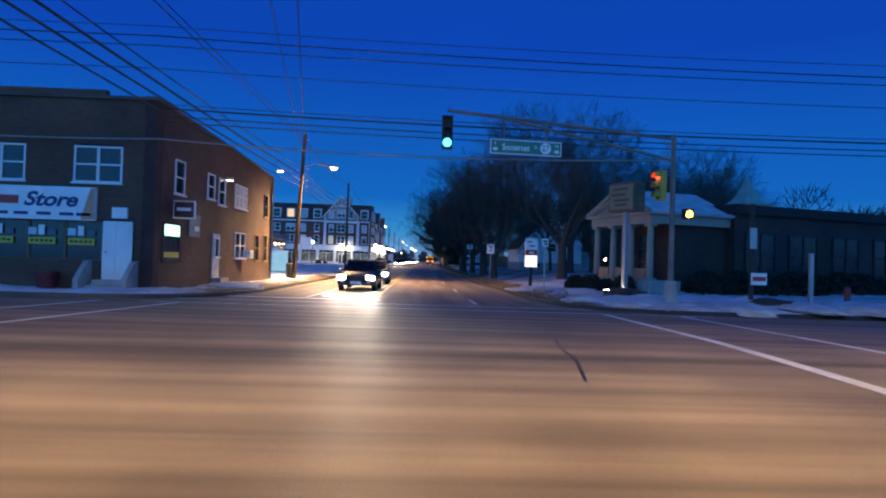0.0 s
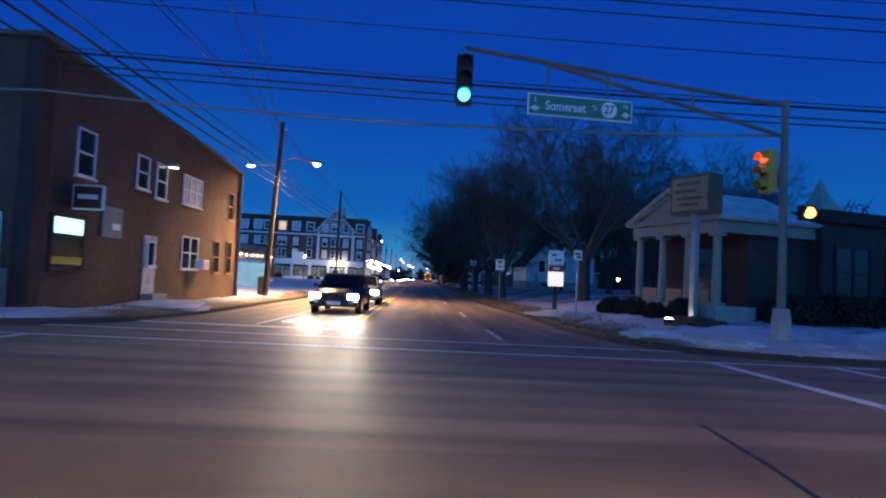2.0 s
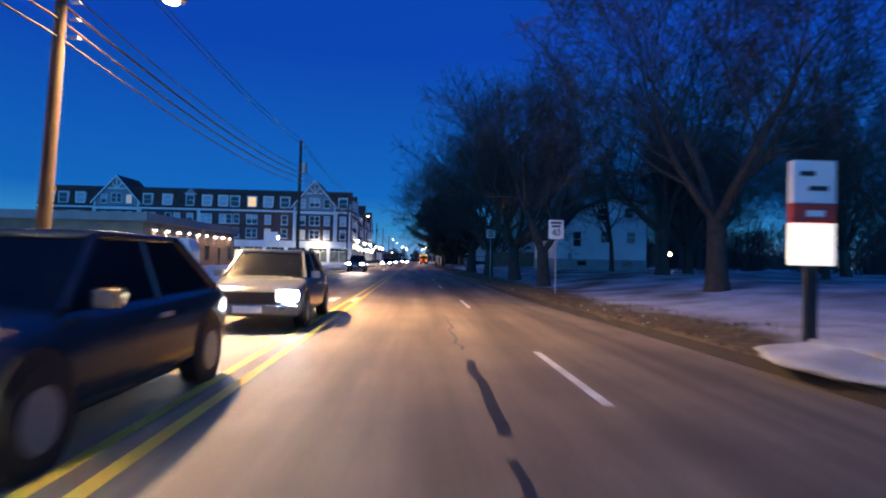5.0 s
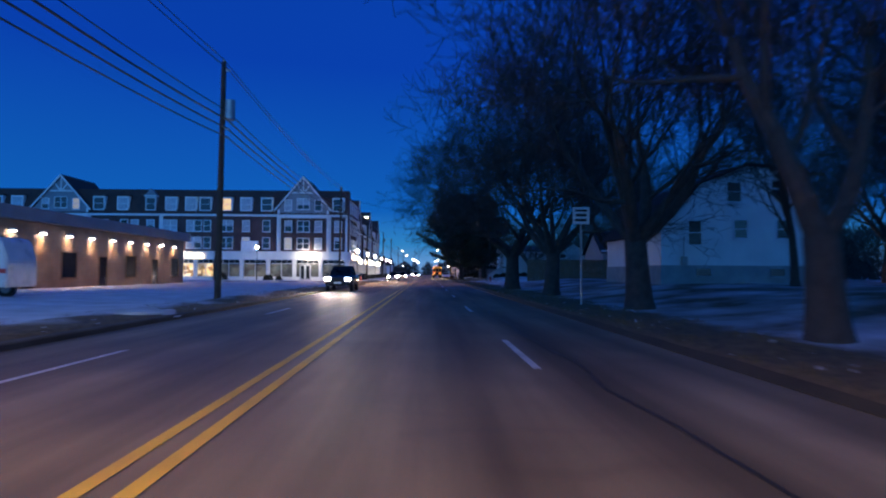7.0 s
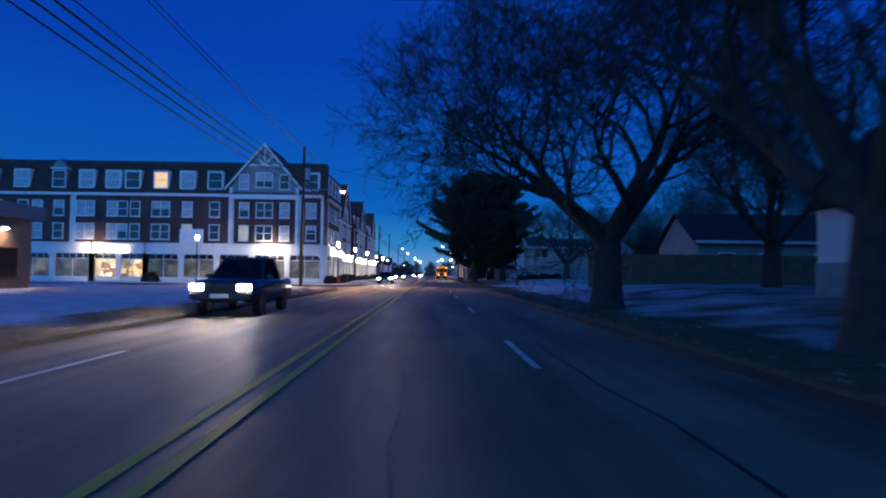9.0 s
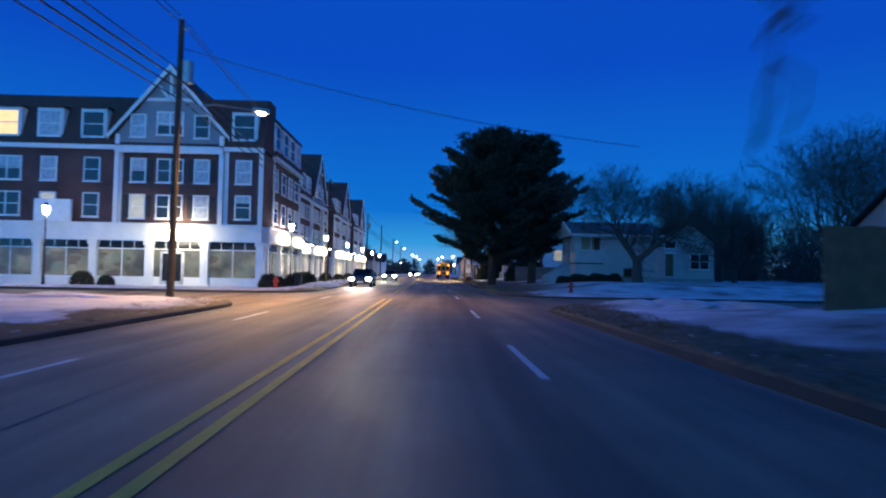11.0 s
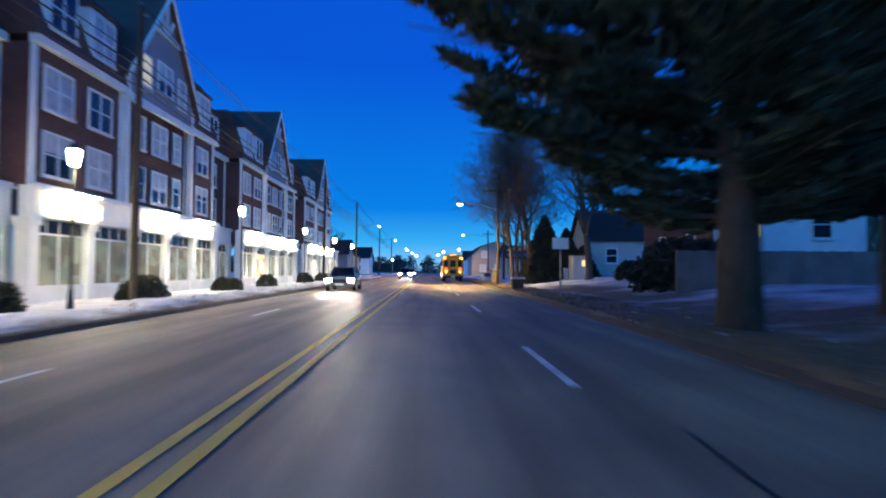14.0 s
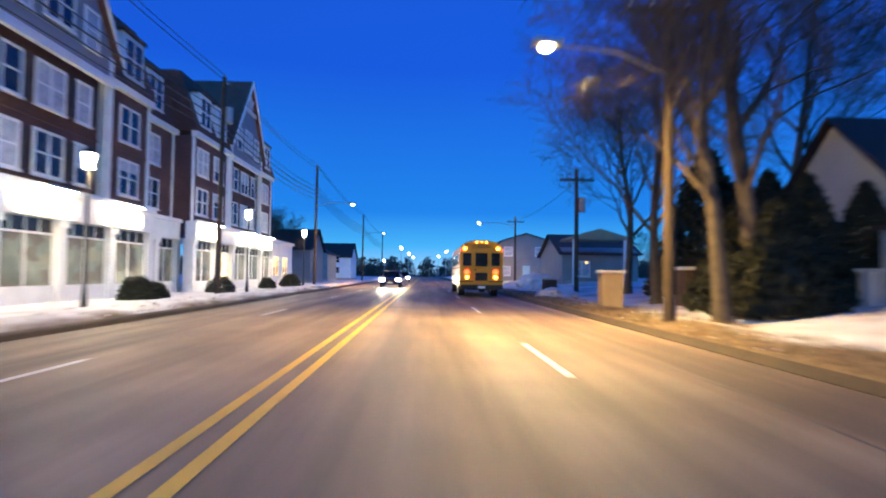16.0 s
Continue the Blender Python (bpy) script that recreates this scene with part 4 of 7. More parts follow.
    part("rim", bm, M["steel"], wh)


for x in (-1.9, 1.7):
    for y in (-0.88, 0.88):
        wheel(van, x, y, 0.36, 0.24)
# trash bin and newspaper box beside the utility pole
for bx, by in ((-8.9, 44.2), (-9.9, 146.5)):
    bn = thing("litter_bin", "dark street litter bin on the snowy verge", "bin", (bx, by, ground_z(bx, by)), group="litter bins")
    bm = bmesh.new()
    cyl(bm, (0, 0, -0.03), (0, 0, 0.95), 0.30, 0.34, 14)
    part("body", bm, M["black"], bn)
    bm = bmesh.new()
    cyl(bm, (0, 0, 0.95), (0, 0, 1.08), 0.37, 0.25, 14)
    part("lid", bm, M["black"], bn)

# ==== four-storey hotel block ====
hotel = thing("hotel", "four-storey brick hotel with mansard roof, white trim and shopfronts", "hotel", (0, 0, 0))
hr = random.Random(11)
FY = 144.3
PANES = [M["curtain"]] * 4 + [M["glass"]] * 8 + [M["lit_dim"]]


def pick():
    return hr.choice(PANES)


def facade(axis, a0, a1, p, depth, eave=9.8, roof=14.0, grey=False):
    """Upper brick wall and shop storey of one bay; axis X: along x facing -y, axis Y: along y facing +x."""
    def b(u0, u1, o0, o1, z0, z1):
        return (u0, u1, p + o0, p + o1, z0, z1) if axis == "X" else (p - o1, p - o0, u0, u1, z0, z1)
    mt = M["hotel_grey"] if grey else M["hotel_brick"]
    part("wall", boxes(b(a0, a1, 0, 0.35, 4.3, eave)), mt, hotel)
    part("rear_shell", boxes(b(a0, a1, 0.35, depth, 4.3, eave)), mt, hotel)
    part("cornice", boxes(b(a0 - 0.05, a1 + 0.05, -0.30, 0.1, eave - 0.02, eave + 0.30), bevel=0.015), M["trim"], hotel)
    part("string_course", boxes(b(a0 + 0.3, a1 - 0.3, -0.05, 0.06, 6.95, 7.05)), mt, hotel)
    parts("corner_board", [b(a0 - 0.02, a0 + 0.30, -0.06, 0.05, 4.3, eave), b(a1 - 0.30, a1 + 0.02, -0.06, 0.05, 4.3, eave)], M["trim"], hotel)
    bm = bmesh.new()
    s = 1 if axis == "X" else -1
    rim = [(p - 0.32 * s, eave + 0.30), (p + 0.55 * s, eave + 2.9), (p + 0.85 * s, roof - 0.1), (p + 1.3 * s, roof), (p + depth * s, roof), (p + depth * s, eave + 0.30)]
    prism(bm, rim, a0 - 0.04, a1 + 0.04, "X" if axis == "X" else "Y")
    part("mansard", bm, M["roof_brown"], hotel)


def shopfront(axis, a0, a1, p, n, lit=()):
    def b(u0, u1, o0, o1, z0, z1):
        return (u0, u1, p + o0, p + o1, z0, z1) if axis == "X" else (p - o1, p - o0, u0, u1, z0, z1)
    part("shop_fascia", boxes(b(a0 - 0.1, a1 + 0.1, -0.35, 0.3, 3.15, 4.35), bevel=0.02), M["trim"], hotel, "white shop fascia")
    parts("fascia_moulding", [b(a0 - 0.15, a1 + 0.15, -0.48, -0.35, 4.2, 4.42), b(a0 - 0.12, a1 + 0.12, -0.41, -0.35, 3.15, 3.25)], M["trim"], hotel)
    part("plinth", boxes(b(a0, a1, -0.12, 0.3, -0.3, 0.55)), M["trim"], hotel)
    w = (a1 - a0) / n
    for i in range(n + 1):
        u = a0 + w * i
        part("column", boxes(b(u - 0.28, u + 0.28, -0.30, 0.3, -0.3, 3.15), b(u - 0.36, u + 0.36, -0.37, 0.3, 2.85, 3.15), b(u - 0.36, u + 0.36, -0.37, 0.3, -0.3, 0.3), bevel=0.012), M["trim"], hotel)
    for i in range(n):
        u0, u1 = a0 + w * i + 0.28, a0 + w * (i + 1) - 0.28
        sh = part("shop_window", boxes(b(u0, u1, 0.0, 0.06, 0.55, 2.55)), M["shopfront_lit"] if i in lit else M["shop_glass"], hotel)
        part("transom", boxes(b(u0, u1, -0.02, 0.05, 2.58, 3.12)), M["glass"], sh)
        m = max(2, int((u1 - u0) / 0.7))
        part("mullion", boxes(b(u0, u1, -0.06, 0.04, 2.52, 2.60), *[b(u0 + (u1 - u0) * k / m - 0.025, u0 + (u1 - u0) * k / m + 0.025, -0.05, 0.04, 2.6, 3.12) for k in range(m + 1)], b((u0 + u1) / 2 - 0.04, (u0 + u1) / 2 + 0.04, -0.05, 0.04, 0.55, 2.52)), M["trim"], sh)


def put_window(axis, u, p, z, w, h, cols=1, pane=None):
    place = (u, p - 0.02, z) if axis == "X" else (p + 0.02, u, z)
    pane = pane or pick()
    ob = window(hotel, place, 0 if axis == "X" else 90, w, h, pane, cols=cols)
    drop = hr.choice((0.0, 0.0, 0.3, 0.45, 0.6))
    if pane == M["glass"] and drop:
        part("blind", shared((w, h, drop, "blind"), "blind", [(-w / 2 + 0.01, w / 2 - 0.01, -0.03, -0.022, h * (1 - drop), h - 0.01)], M["curtain"]), None, ob)
    return ob


def shutters(axis, u, p, z, w, h):
    for s in (-1, 1):
        c = u + s * (w / 2 + 0.32)
        r = (c - 0.19, c + 0.19, p - 0.06, p + 0.02, z, z + h) if axis == "X" else (p - 0.02, p + 0.06, c - 0.19, c + 0.19, z, z + h)
        part("shutter", boxes(r), M["black"], hotel)


def dormer(axis, u, p, w=1.45, pane=None, cols=1, gable=False):
    """A white cased dormer window that stands out of the mansard."""
    z0, z1 = 10.45, 12.6
    def b(u0, u1, o0, o1, za, zb):
        return (u0, u1, p + o0, p + o1, za, zb) if axis == "X" else (p - o1, p - o0, u0, u1, za, zb)
    d = part("dormer", boxes(b(u - w / 2 - 0.22, u + w / 2 + 0.22, -0.10, 0.9, z0, z1 + 0.15), bevel=0.015), M["hotel_grey"] if gable else M["trim"], hotel)
    part("dormer_roof", boxes(b(u - w / 2 - 0.34, u + w / 2 + 0.34, -0.24, 1.1, z1 + 0.15, z1 + 0.30)), M["roof_brown"] if not gable else M["trim"], d)
    if gable:
        bm = bmesh.new()
        prism(bm, [(u - w / 2 - 0.3, z1 + 0.3), (u + w / 2 + 0.3, z1 + 0.3), (u, z1 + 1.35)], p - 0.16 if axis == "X" else p + 0.16, p + 1.5 if axis == "X" else p - 1.5, "Y" if axis == "X" else "X")
        part("dormer_gable", bm, M["hotel_grey"], d)
    window(hotel, (u, p - 0.12, z0 + 0.28) if axis == "X" else (p + 0.12, u, z0 + 0.28), 0 if axis == "X" else 90, w, 1.75, pane or pick(), cols=cols)


def gable_front(axis, c, half, p, base=9.8, apex=16.0, depth=9.0):
    """A tall clapboard gable with white barge boards and an apex brace."""
    sh = 10.9
    ax = "Y" if axis == "X" else "X"
    s = 1 if axis == "X" else -1
    bm = bmesh.new()
    prism(bm, [(c - half, base), (c + half, base), (c + half, sh), (c, apex - 0.25), (c - half, sh)], p - 0.25 * s, p + 0.2 * s, ax)
    g_ = part("gable_wall", bm, M["hotel_grey"], hotel, "grey clapboard gable")
    bm = bmesh.new()
    prism(bm, [(c - half - 0.45, sh - 0.35), (c - half - 0.45, sh - 0.1), (c, apex), (c + half + 0.45, sh - 0.1), (c + half + 0.45, sh - 0.35), (c, apex - 0.3)], p - 0.55 * s, p + depth * s, ax)
    part("gable_roof", bm, M["roof_brown"], g_)
    bm = bmesh.new()
    for q in (-1, 1):
        prism(bm, [(c + q * (half + 0.5), sh - 0.45), (c + q * (half + 0.5), sh - 0.12), (c, apex + 0.02), (c, apex - 0.38)], p - 0.62 * s, p - 0.54 * s, ax)
    prism(bm, [(c - 0.09, apex - 2.6), (c + 0.09, apex - 2.6), (c + 0.09, apex - 0.3), (c - 0.09, apex - 0.3)], p - 0.40 * s, p - 0.26 * s, ax)
    prism(bm, [(c - 1.75, apex - 2.65), (c + 1.75, apex - 2.65), (c + 1.6, apex - 2.42), (c - 1.6, apex - 2.42)], p - 0.40 * s, p - 0.26 * s, ax)
    for q in (-1, 1):
        prism(bm, [(c + q * 0.08, apex - 2.4), (c + q * 0.30, apex - 2.4), (c + q * 0.95, apex - 1.55), (c + q * 0.80, apex - 1.42)], p - 0.38 * s, p - 0.26 * s, ax)
    part("barge_board", bm, M["trim"], g_)
    def b(u0, u1, o0, o1, z0, z1):
        return (u0, u1, p + o0, p + o1, z0, z1) if axis == "X" else (p - o1, p - o0, u0, u1, z0, z1)
    parts("belt_course", [b(c - half, c + half, -0.42, -0.2, base - 0.25, base + 0.12), b(c - half - 0.03, c - half + 0.3, -0.3, 0.0, 4.3, sh), b(c + half - 0.3, c + half + 0.03, -0.3, 0.0, 4.3, sh)], M["trim"], g_)
    q = p - 0.25 * s
    for u, w, n in ((c - 2.3, 0.95, 1), (c, 1.75, 2), (c + 2.3, 0.95, 1)):
        put_window(axis, u, q, 10.75 if n == 1 else 10.95, w, 1.55, n)
        for z in (4.85, 7.5):
            put_window(axis, u, q if False else p, z, w, 1.6, n)
            if n == 1:
                shutters(axis, u, p, z, w, 1.6)


# front towards the car park, facing -y
facade("X", -70.0, -59.8, FY, 14)
facade("X", -59.8, -51.5, FY, 14)
facade("X", -51.5, -40.6, FY, 14)
facade("X", -40.6, -22.7, FY, 14)
facade("X", -22.7, -15.0, FY, 14)
facade("X", -15.0, -12.2, FY, 3.0)
gable_front("X", -55.65, 4.1, FY)
gable_front("X", -18.95, 3.9, FY)
for u in (-68.0, -65.4, -62.3, -50.0, -46.4, -39.1, -36.1, -33.9, -30.7, -27.7, -24.55, -13.6):
    dormer("X", u, FY, pane=M["lit_warm"] if u == -30.7 else (M["curtain"] if hr.random() < 0.3 else None))
dormer("X", -42.2, FY, w=1.3, gable=True)
for z in (4.9, 7.5):
    for u, w, n in ((-68, 1.9, 2), (-63.5, 1.9, 2), (-49.6, 1.9, 2), (-46.2, 1.0, 1), (-44.6, 1.0, 1), (-42.2, 1.0, 1), (-39.2, 1.9, 2), (-36.2, 0.95, 1), (-35.0, 0.95, 1), (-33.6, 0.95, 1), (-30.7, 1.9, 2), (-27.7, 1.0, 1), (-24.6, 1.0, 1), (-13.6, 1.0, 1)):
        put_window("X", u, FY, z, w, 1.6, n)
shopfront("X", -70.0, -51.5, FY, 5)
shopfront("X", -51.5, -38.2, FY, 3)
shopfront("X", -38.2, -32.2, FY, 2, lit=(0, 1))
shopfront("X", -32.2, -12.2, FY, 5)
for u, w in ((-35.2, 1.2), (-17.9, 1.25)):
    part("lit_sign", boxes((u - w, u + w, FY - 0.62, FY - 0.36, 3.35, 3.95), bevel=0.03), M["sign_lit"], hotel, "glowing white shop sign box")
dr = part("door", boxes((-19.4, -17.7, FY - 0.14, FY - 0.05, 0.0, 2.4)), M["curtain"], hotel)
for x0, x1 in ((-19.3, -18.62), (-18.48, -17.8)):
    part("pane", boxes((x0 + 0.08, x1 - 0.08, FY - 0.17, FY - 0.13, 0.25, 2.25)), M["glass"], dr)
bb = part("hanging_sign", boxes((-28.2, -25.6, FY - 0.8, FY - 0.55, 4.4, 6.0), bevel=0.03), M["sign_white"], hotel, "blank white sign panel on the wall")
part("sign_bracket", boxes((-27.9, -27.8, FY - 0.55, FY, 4.6, 4.7), (-26.0, -25.9, FY - 0.55, FY, 5.6, 5.7)), M["steel"], bb)

# street side, facing the road
facade("Y", 147.3, 157.0, -12.2, 3.0)
facade("Y", 157.0, 170.2, -16.2, 12)
for c in (181.2, 207.0, 232.7):
    facade("Y", c - 11.0, c - 4.2, -15.0, 12)
    facade("Y", c - 4.2, c + 4.2, -15.2, 12)
    facade("Y", c + 4.2, c + 8.6, -15.0, 12)
    if c < 230:
        facade("Y", c + 8.6, c + 14.7, -16.2, 11)
    gable_front("Y", c, 4.2, -15.0, apex=16.75)
    for u in (c - 9.3, c - 6.2, c + 6.4):
        dormer("Y", u, -15.0, w=1.7, cols=2)
        for z in (4.9, 7.5):
            put_window("Y", u, -15.0, z, 1.8, 1.6, 2)
    if c < 230:
        for z in (4.9, 7.5):
            put_window("Y", c + 11.6, -16.2, z, 1.8, 1.6, 2)
        dormer("Y", c + 11.6, -16.2, w=1.7, cols=2)
    shopfront("Y", c - 11.0, c + 8.6, -15.0, 5, lit=(1,) if c > 200 else ())
    if c < 230:
        shopfront("Y", c + 8.6, c + 14.7, -16.0, 2)
    for u in (c - 8.7, c - 0.6, c + 5.2):
        part("lit_sign", boxes((-14.62, -14.38, u - 1.7, u + 1.7, 3.35, 3.95), bevel=0.03), M["sign_lit"], hotel, "glowing white shop sign box")
    # hooded bar lamps added over the signs to carry fill lights for the fascia
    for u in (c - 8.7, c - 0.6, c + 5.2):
        hood = part("added_bar_lamp", boxes((-14.12, -13.92, u - 0.9, u + 0.9, 4.22, 4.32), (-15.0, -14.02, u - 0.62, u - 0.58, 4.25, 4.29), (-15.0, -14.02, u + 0.58, u + 0.62, 4.25, 4.29), bevel=0.012), M["steel"], hotel, "hooded bar lamp added to carry the fascia fill light")
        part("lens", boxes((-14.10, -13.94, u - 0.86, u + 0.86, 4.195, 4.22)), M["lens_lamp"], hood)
        lamp("fascia_fill_light", "AREA", (-14.02, u, 4.15), 46, (1.0, 0.84, 0.56), 1.2, (-14.75, u, 2.6))
for u in (147.9, 150.6, 153.0, 155.4):
    dormer("Y", u, -12.2, w=1.4)
    for z in (4.9, 7.5):
        put_window("Y", u, -12.2, z, 1.25, 1.6)
for u in (159.6, 163.4, 167.4):
    dormer("Y", u, -16.2, w=1.7, cols=2)
    for z in (4.9, 7.5):
        put_window("Y", u, -16.2, z, 1.8, 1.6, 2)
shopfront("Y", 145.2, 157.0, -12.2, 3)
shopfront("Y", 157.0, 170.2, -16.0, 3, lit=(1,))
for u in (149.5, 155.2, 160.5, 166.0):
    x = -11.85 if u < 157 else -15.65
    part("lit_sign", boxes((x, x + 0.24, u - 1.5, u + 1.5, 3.35, 3.95), bevel=0.03), M["sign_lit"], hotel, "glowing white shop sign box")
part("roof_deck", boxes((-69.0, -16.0, FY + 2, FY + 13.5, 13.7, 13.92)), M["roof_dark"], hotel)
# fill lights without fixtures, added to brighten the front fascia
lamp("fascia_fill_light", "AREA", (-18, FY - 1.6, 3.9), 190, (1.0, 0.92, 0.74), 2.0, (-18, FY, 3.2))
lamp("fascia_fill_light", "AREA", (-38, FY - 1.6, 3.9), 100, (1.0, 0.85, 0.6), 2.0, (-38, FY, 3.2))


# ==== clipped hedges before the shops ====
def foliage(seed, n, sample, size, flat=0.6):
    """Many small leaf triangles scattered by the sampler."""
    r = random.Random(seed)
    v, f = [], []
    for _ in range(n):
        p = Vector(sample(r))
        a = Vector((r.gauss(0, 1), r.gauss(0, 1), r.gauss(0, 1) * flat)).normalized() * size * r.uniform(0.6, 1.4)
        b = Vector((r.gauss(0, 1), r.gauss(0, 1), r.gauss(0, 1))).normalized() * size * 0.5
        i = len(v)
        v += [tuple(p - b), tuple(p + b), tuple(p + a)]
        f.append((i, i + 1, i + 2))
    return v, f


def shrub_mesh(seed, w, h, n=1500):
    def sample(r):
        while True:
            x, y, z = r.uniform(-1, 1), r.uniform(-1, 1), r.uniform(0, 1)
            q = x * x + y * y + (z * 1.05 - 0.1) ** 2
            if q < 1 + 0.15 * math.sin(7 * x + seed) * math.cos(6 * y) and q > 0.35:
                return x * w / 2, y * w / 2, z * h
    v, f = foliage(seed, n, sample, 0.14)
    me = bpy.data.meshes.new("foliage")
    me.from_pydata(v, [], f)
    me.materials.append(M["hedge"])
    return me


SHRUBS = [shrub_mesh(3, 1.5, 0.95), shrub_mesh(4, 1.2, 0.8), shrub_mesh(5, 1.8, 1.1)]


def shrub(place, scale=1.0, turn=0, kind=0, label="rounded dark evergreen shrub beside the pavement", group="shrubs"):
    t = thing("shrub", label, "shrub", place, turn, group)
    t.scale = (scale, scale, scale)
    part("foliage", SHRUBS[kind], None, t)
    bm = bmesh.new()
    for a in range(4):
        cyl(bm, (0, 0, -0.05), (0.25 * math.cos(a * 1.7), 0.25 * math.sin(a * 1.7), 0.55), 0.03, 0.012, 6)
    part("stem", bm, M["bark"], t)
    return t


spots = [(-10.9, 141.9), (-10.7, 143.5), (-10.6, 147.5), (-10.5, 149.1), (-10.6, 150.7), (-10.5, 152.3), (-10.7, 154.0), (-12.6, 162), (-12.5, 163.6), (-12.6, 165.2), (-12.4, 173), (-12.5, 174.6), (-12.6, 185), (-12.4, 186.5), (-12.5, 195), (-12.5, 209.5), (-12.4, 211), (-12.6, 220.4), (-12.5, 231), (-12.4, 238), (-12.6, 239.6), (-23.5, 141.6), (-22.0, 141.8), (-30.5, 141.7)]
for i, (x, y) in enumerate(spots):
    s = shrub((x, y, ground_z(x, y) - 0.03), 0.85 + 0.25 * hr.random(), hr.uniform(0, 360), i % 3, "rounded dark clipped shrub before the shopfronts")


# ==== bank with a columned portico, turned towards the road ====
bank = thing("bank_building", "single-storey dark brick bank with a cream columned temple front", "bank", (11.66, 31.4, 0), 17.6)
BZ = 0.95
part("portico_floor", boxes((-0.45, 1.5, -0.4, 5.0, 0.1, BZ)), M["concrete"], bank)
parts("wall", [(1.5, 4.7, 0.0, 0.3, 0.2, 3.85), (1.5, 4.7, 4.3, 4.6, 0.2, 3.85), (1.5, 1.8, 0.3, 4.3, 0.2, 3.85)], M["brick_dark"], bank)
parts("wall", [(4.7, 21.0, -0.6, -0.3, 0.2, 4.5), (4.7, 5.0, -0.3, 9.0, 0.2, 4.5), (20.7, 21.0, -0.3, 9.0, 0.2, 4.5), (5.0, 20.7, 8.7, 9.0, 0.2, 4.5)], M["brick_dark"], bank)
part("rear_roof", boxes((4.4, 21.3, -0.9, 9.3, 4.5, 5.0), bevel=0.03), M["roof_dark"], bank)
parts("architrave", [(-0.30, 0.12, -0.3, 4.9, 3.80, 4.25), (0.12, 4.7, -0.3, 0.06, 3.80, 4.25), (0.12, 4.7, 4.54, 4.9, 3.80, 4.25)], M["cream"], bank)
parts("cornice", [(-0.48, 0.2, -0.5, 5.1, 4.25, 4.40), (0.2, 4.7, -0.5, -0.05, 4.25, 4.40)], M["cream"], bank, 0.01)
bm = bmesh.new()
prism(bm, [(-0.1, 4.38), (4.7, 4.38), (2.3, 5.50)], -0.22, 0.0, "X")
part("pediment", bm, M["cream"], bank)
bm = bmesh.new()
prism(bm, [(-0.62, 4.38), (-0.50, 4.28), (2.3, 5.58), (5.1, 4.28), (5.22, 4.38), (2.3, 5.74)], -0.5, 4.7, "X")
part("roof", bm, M["snowpile"], bank, "snow-covered pitched roof")
for q in (-1, 1):
    bm = bmesh.new()
    prism(bm, [(2.3 + q * 2.85, 4.30), (2.3 + q * 2.85, 4.46), (2.3, 5.78), (2.3, 5.55)], -0.56, -0.44, "X")
    part("raking_cornice", bm, M["cream"], bank)
for x, y in ((-0.08, 0.0), (-0.08, 1.53), (-0.08, 3.07), (-0.08, 4.6)):
    bm = boxes((x - 0.24, x + 0.24, y - 0.24, y + 0.24, BZ, BZ + 0.14), (x - 0.23, x + 0.23, y - 0.23, y + 0.23, 3.66, 3.82))
    cyl(bm, (x, y, BZ + 0.14), (x, y, 3.66), 0.185, 0.15, 18)
    part("column", bm, M["cream"], bank)
parts("brick_apron", [(-0.15, 0.05, y + 0.3, y + 1.25, BZ, BZ + 0.6) for y in (0.0, 1.53, 3.07)], M["brick_tan"], bank)
window(bank, (1.46, 2.3, 1.2), -90, 1.1, 2.1, M["glass"], rails=2, frame_mat=M["brick_dark"])
bm = bmesh.new()
cyl(bm, (-0.25, 2.3, 4.86), (-0.20, 2.3, 4.86), 0.20, seg=20)
vent = part("vent", bm, M["black"], bank, "round louvred vent")
bm = bmesh.new()
for k in range(20):
    a0, a1 = 2 * math.pi * k / 20, 2 * math.pi * (k + 1) / 20
    cyl(bm, (-0.25, 2.3 + 0.22 * math.cos(a0), 4.86 + 0.22 * math.sin(a0)), (-0.25, 2.3 + 0.22 * math.cos(a1), 4.86 + 0.22 * math.sin(a1)), 0.025, seg=6)
part("rim", bm, M["cream"], vent)
for x in (6.4, 9.4, 12.6, 15.8, 18.9):
    window(bank, (x, -0.62, 1.5), 0, 1.9, 2.0, M["glass"], cols=2, frame_mat=M["black"])
cup = part("cupola", boxes((8.75, 10.45, 2.6, 4.3, 4.95, 5.45), (8.62, 10.58, 2.47, 4.43, 5.45, 5.58), bevel=0.015), M["cream"], bank)
bm = bmesh.new()
ring = [[bm.verts.new((9.6 + sx * w, 3.45 + sy * w, z)) for sx, sy in ((-1, -1), (1, -1), (1, 1), (-1, 1))] for w, z in ((0.84, 5.58), (0.52, 5.95), (0.28, 6.5), (0.03, 7.3))]
for r0, r1 in zip(ring, ring[1:]):
    for k in range(4):
        bm.faces.new((r0[k], r0[(k + 1) % 4], r1[(k + 1) % 4], r1[k]))
part("spire", bm, M["copper_green"], cup, "pale green copper spire")
bk = Matrix(pose(11.66, 31.4, 0, 0, 0, 17.6))
for i, u in enumerate((2.2, 3.4, 4.6, 5.8, 7.0, 8.2, 9.4, 10.6, 11.8, 13.0, 14.2)):
    p_ = bk @ Vector((u, -1.2, 0))
    shrub((p_.x, p_.y, ground_z(p_.x, p_.y) - 0.05), 1.15, 40 * i, i % 3, "dark clipped hedge shrub along the bank wall", "bank hedge")
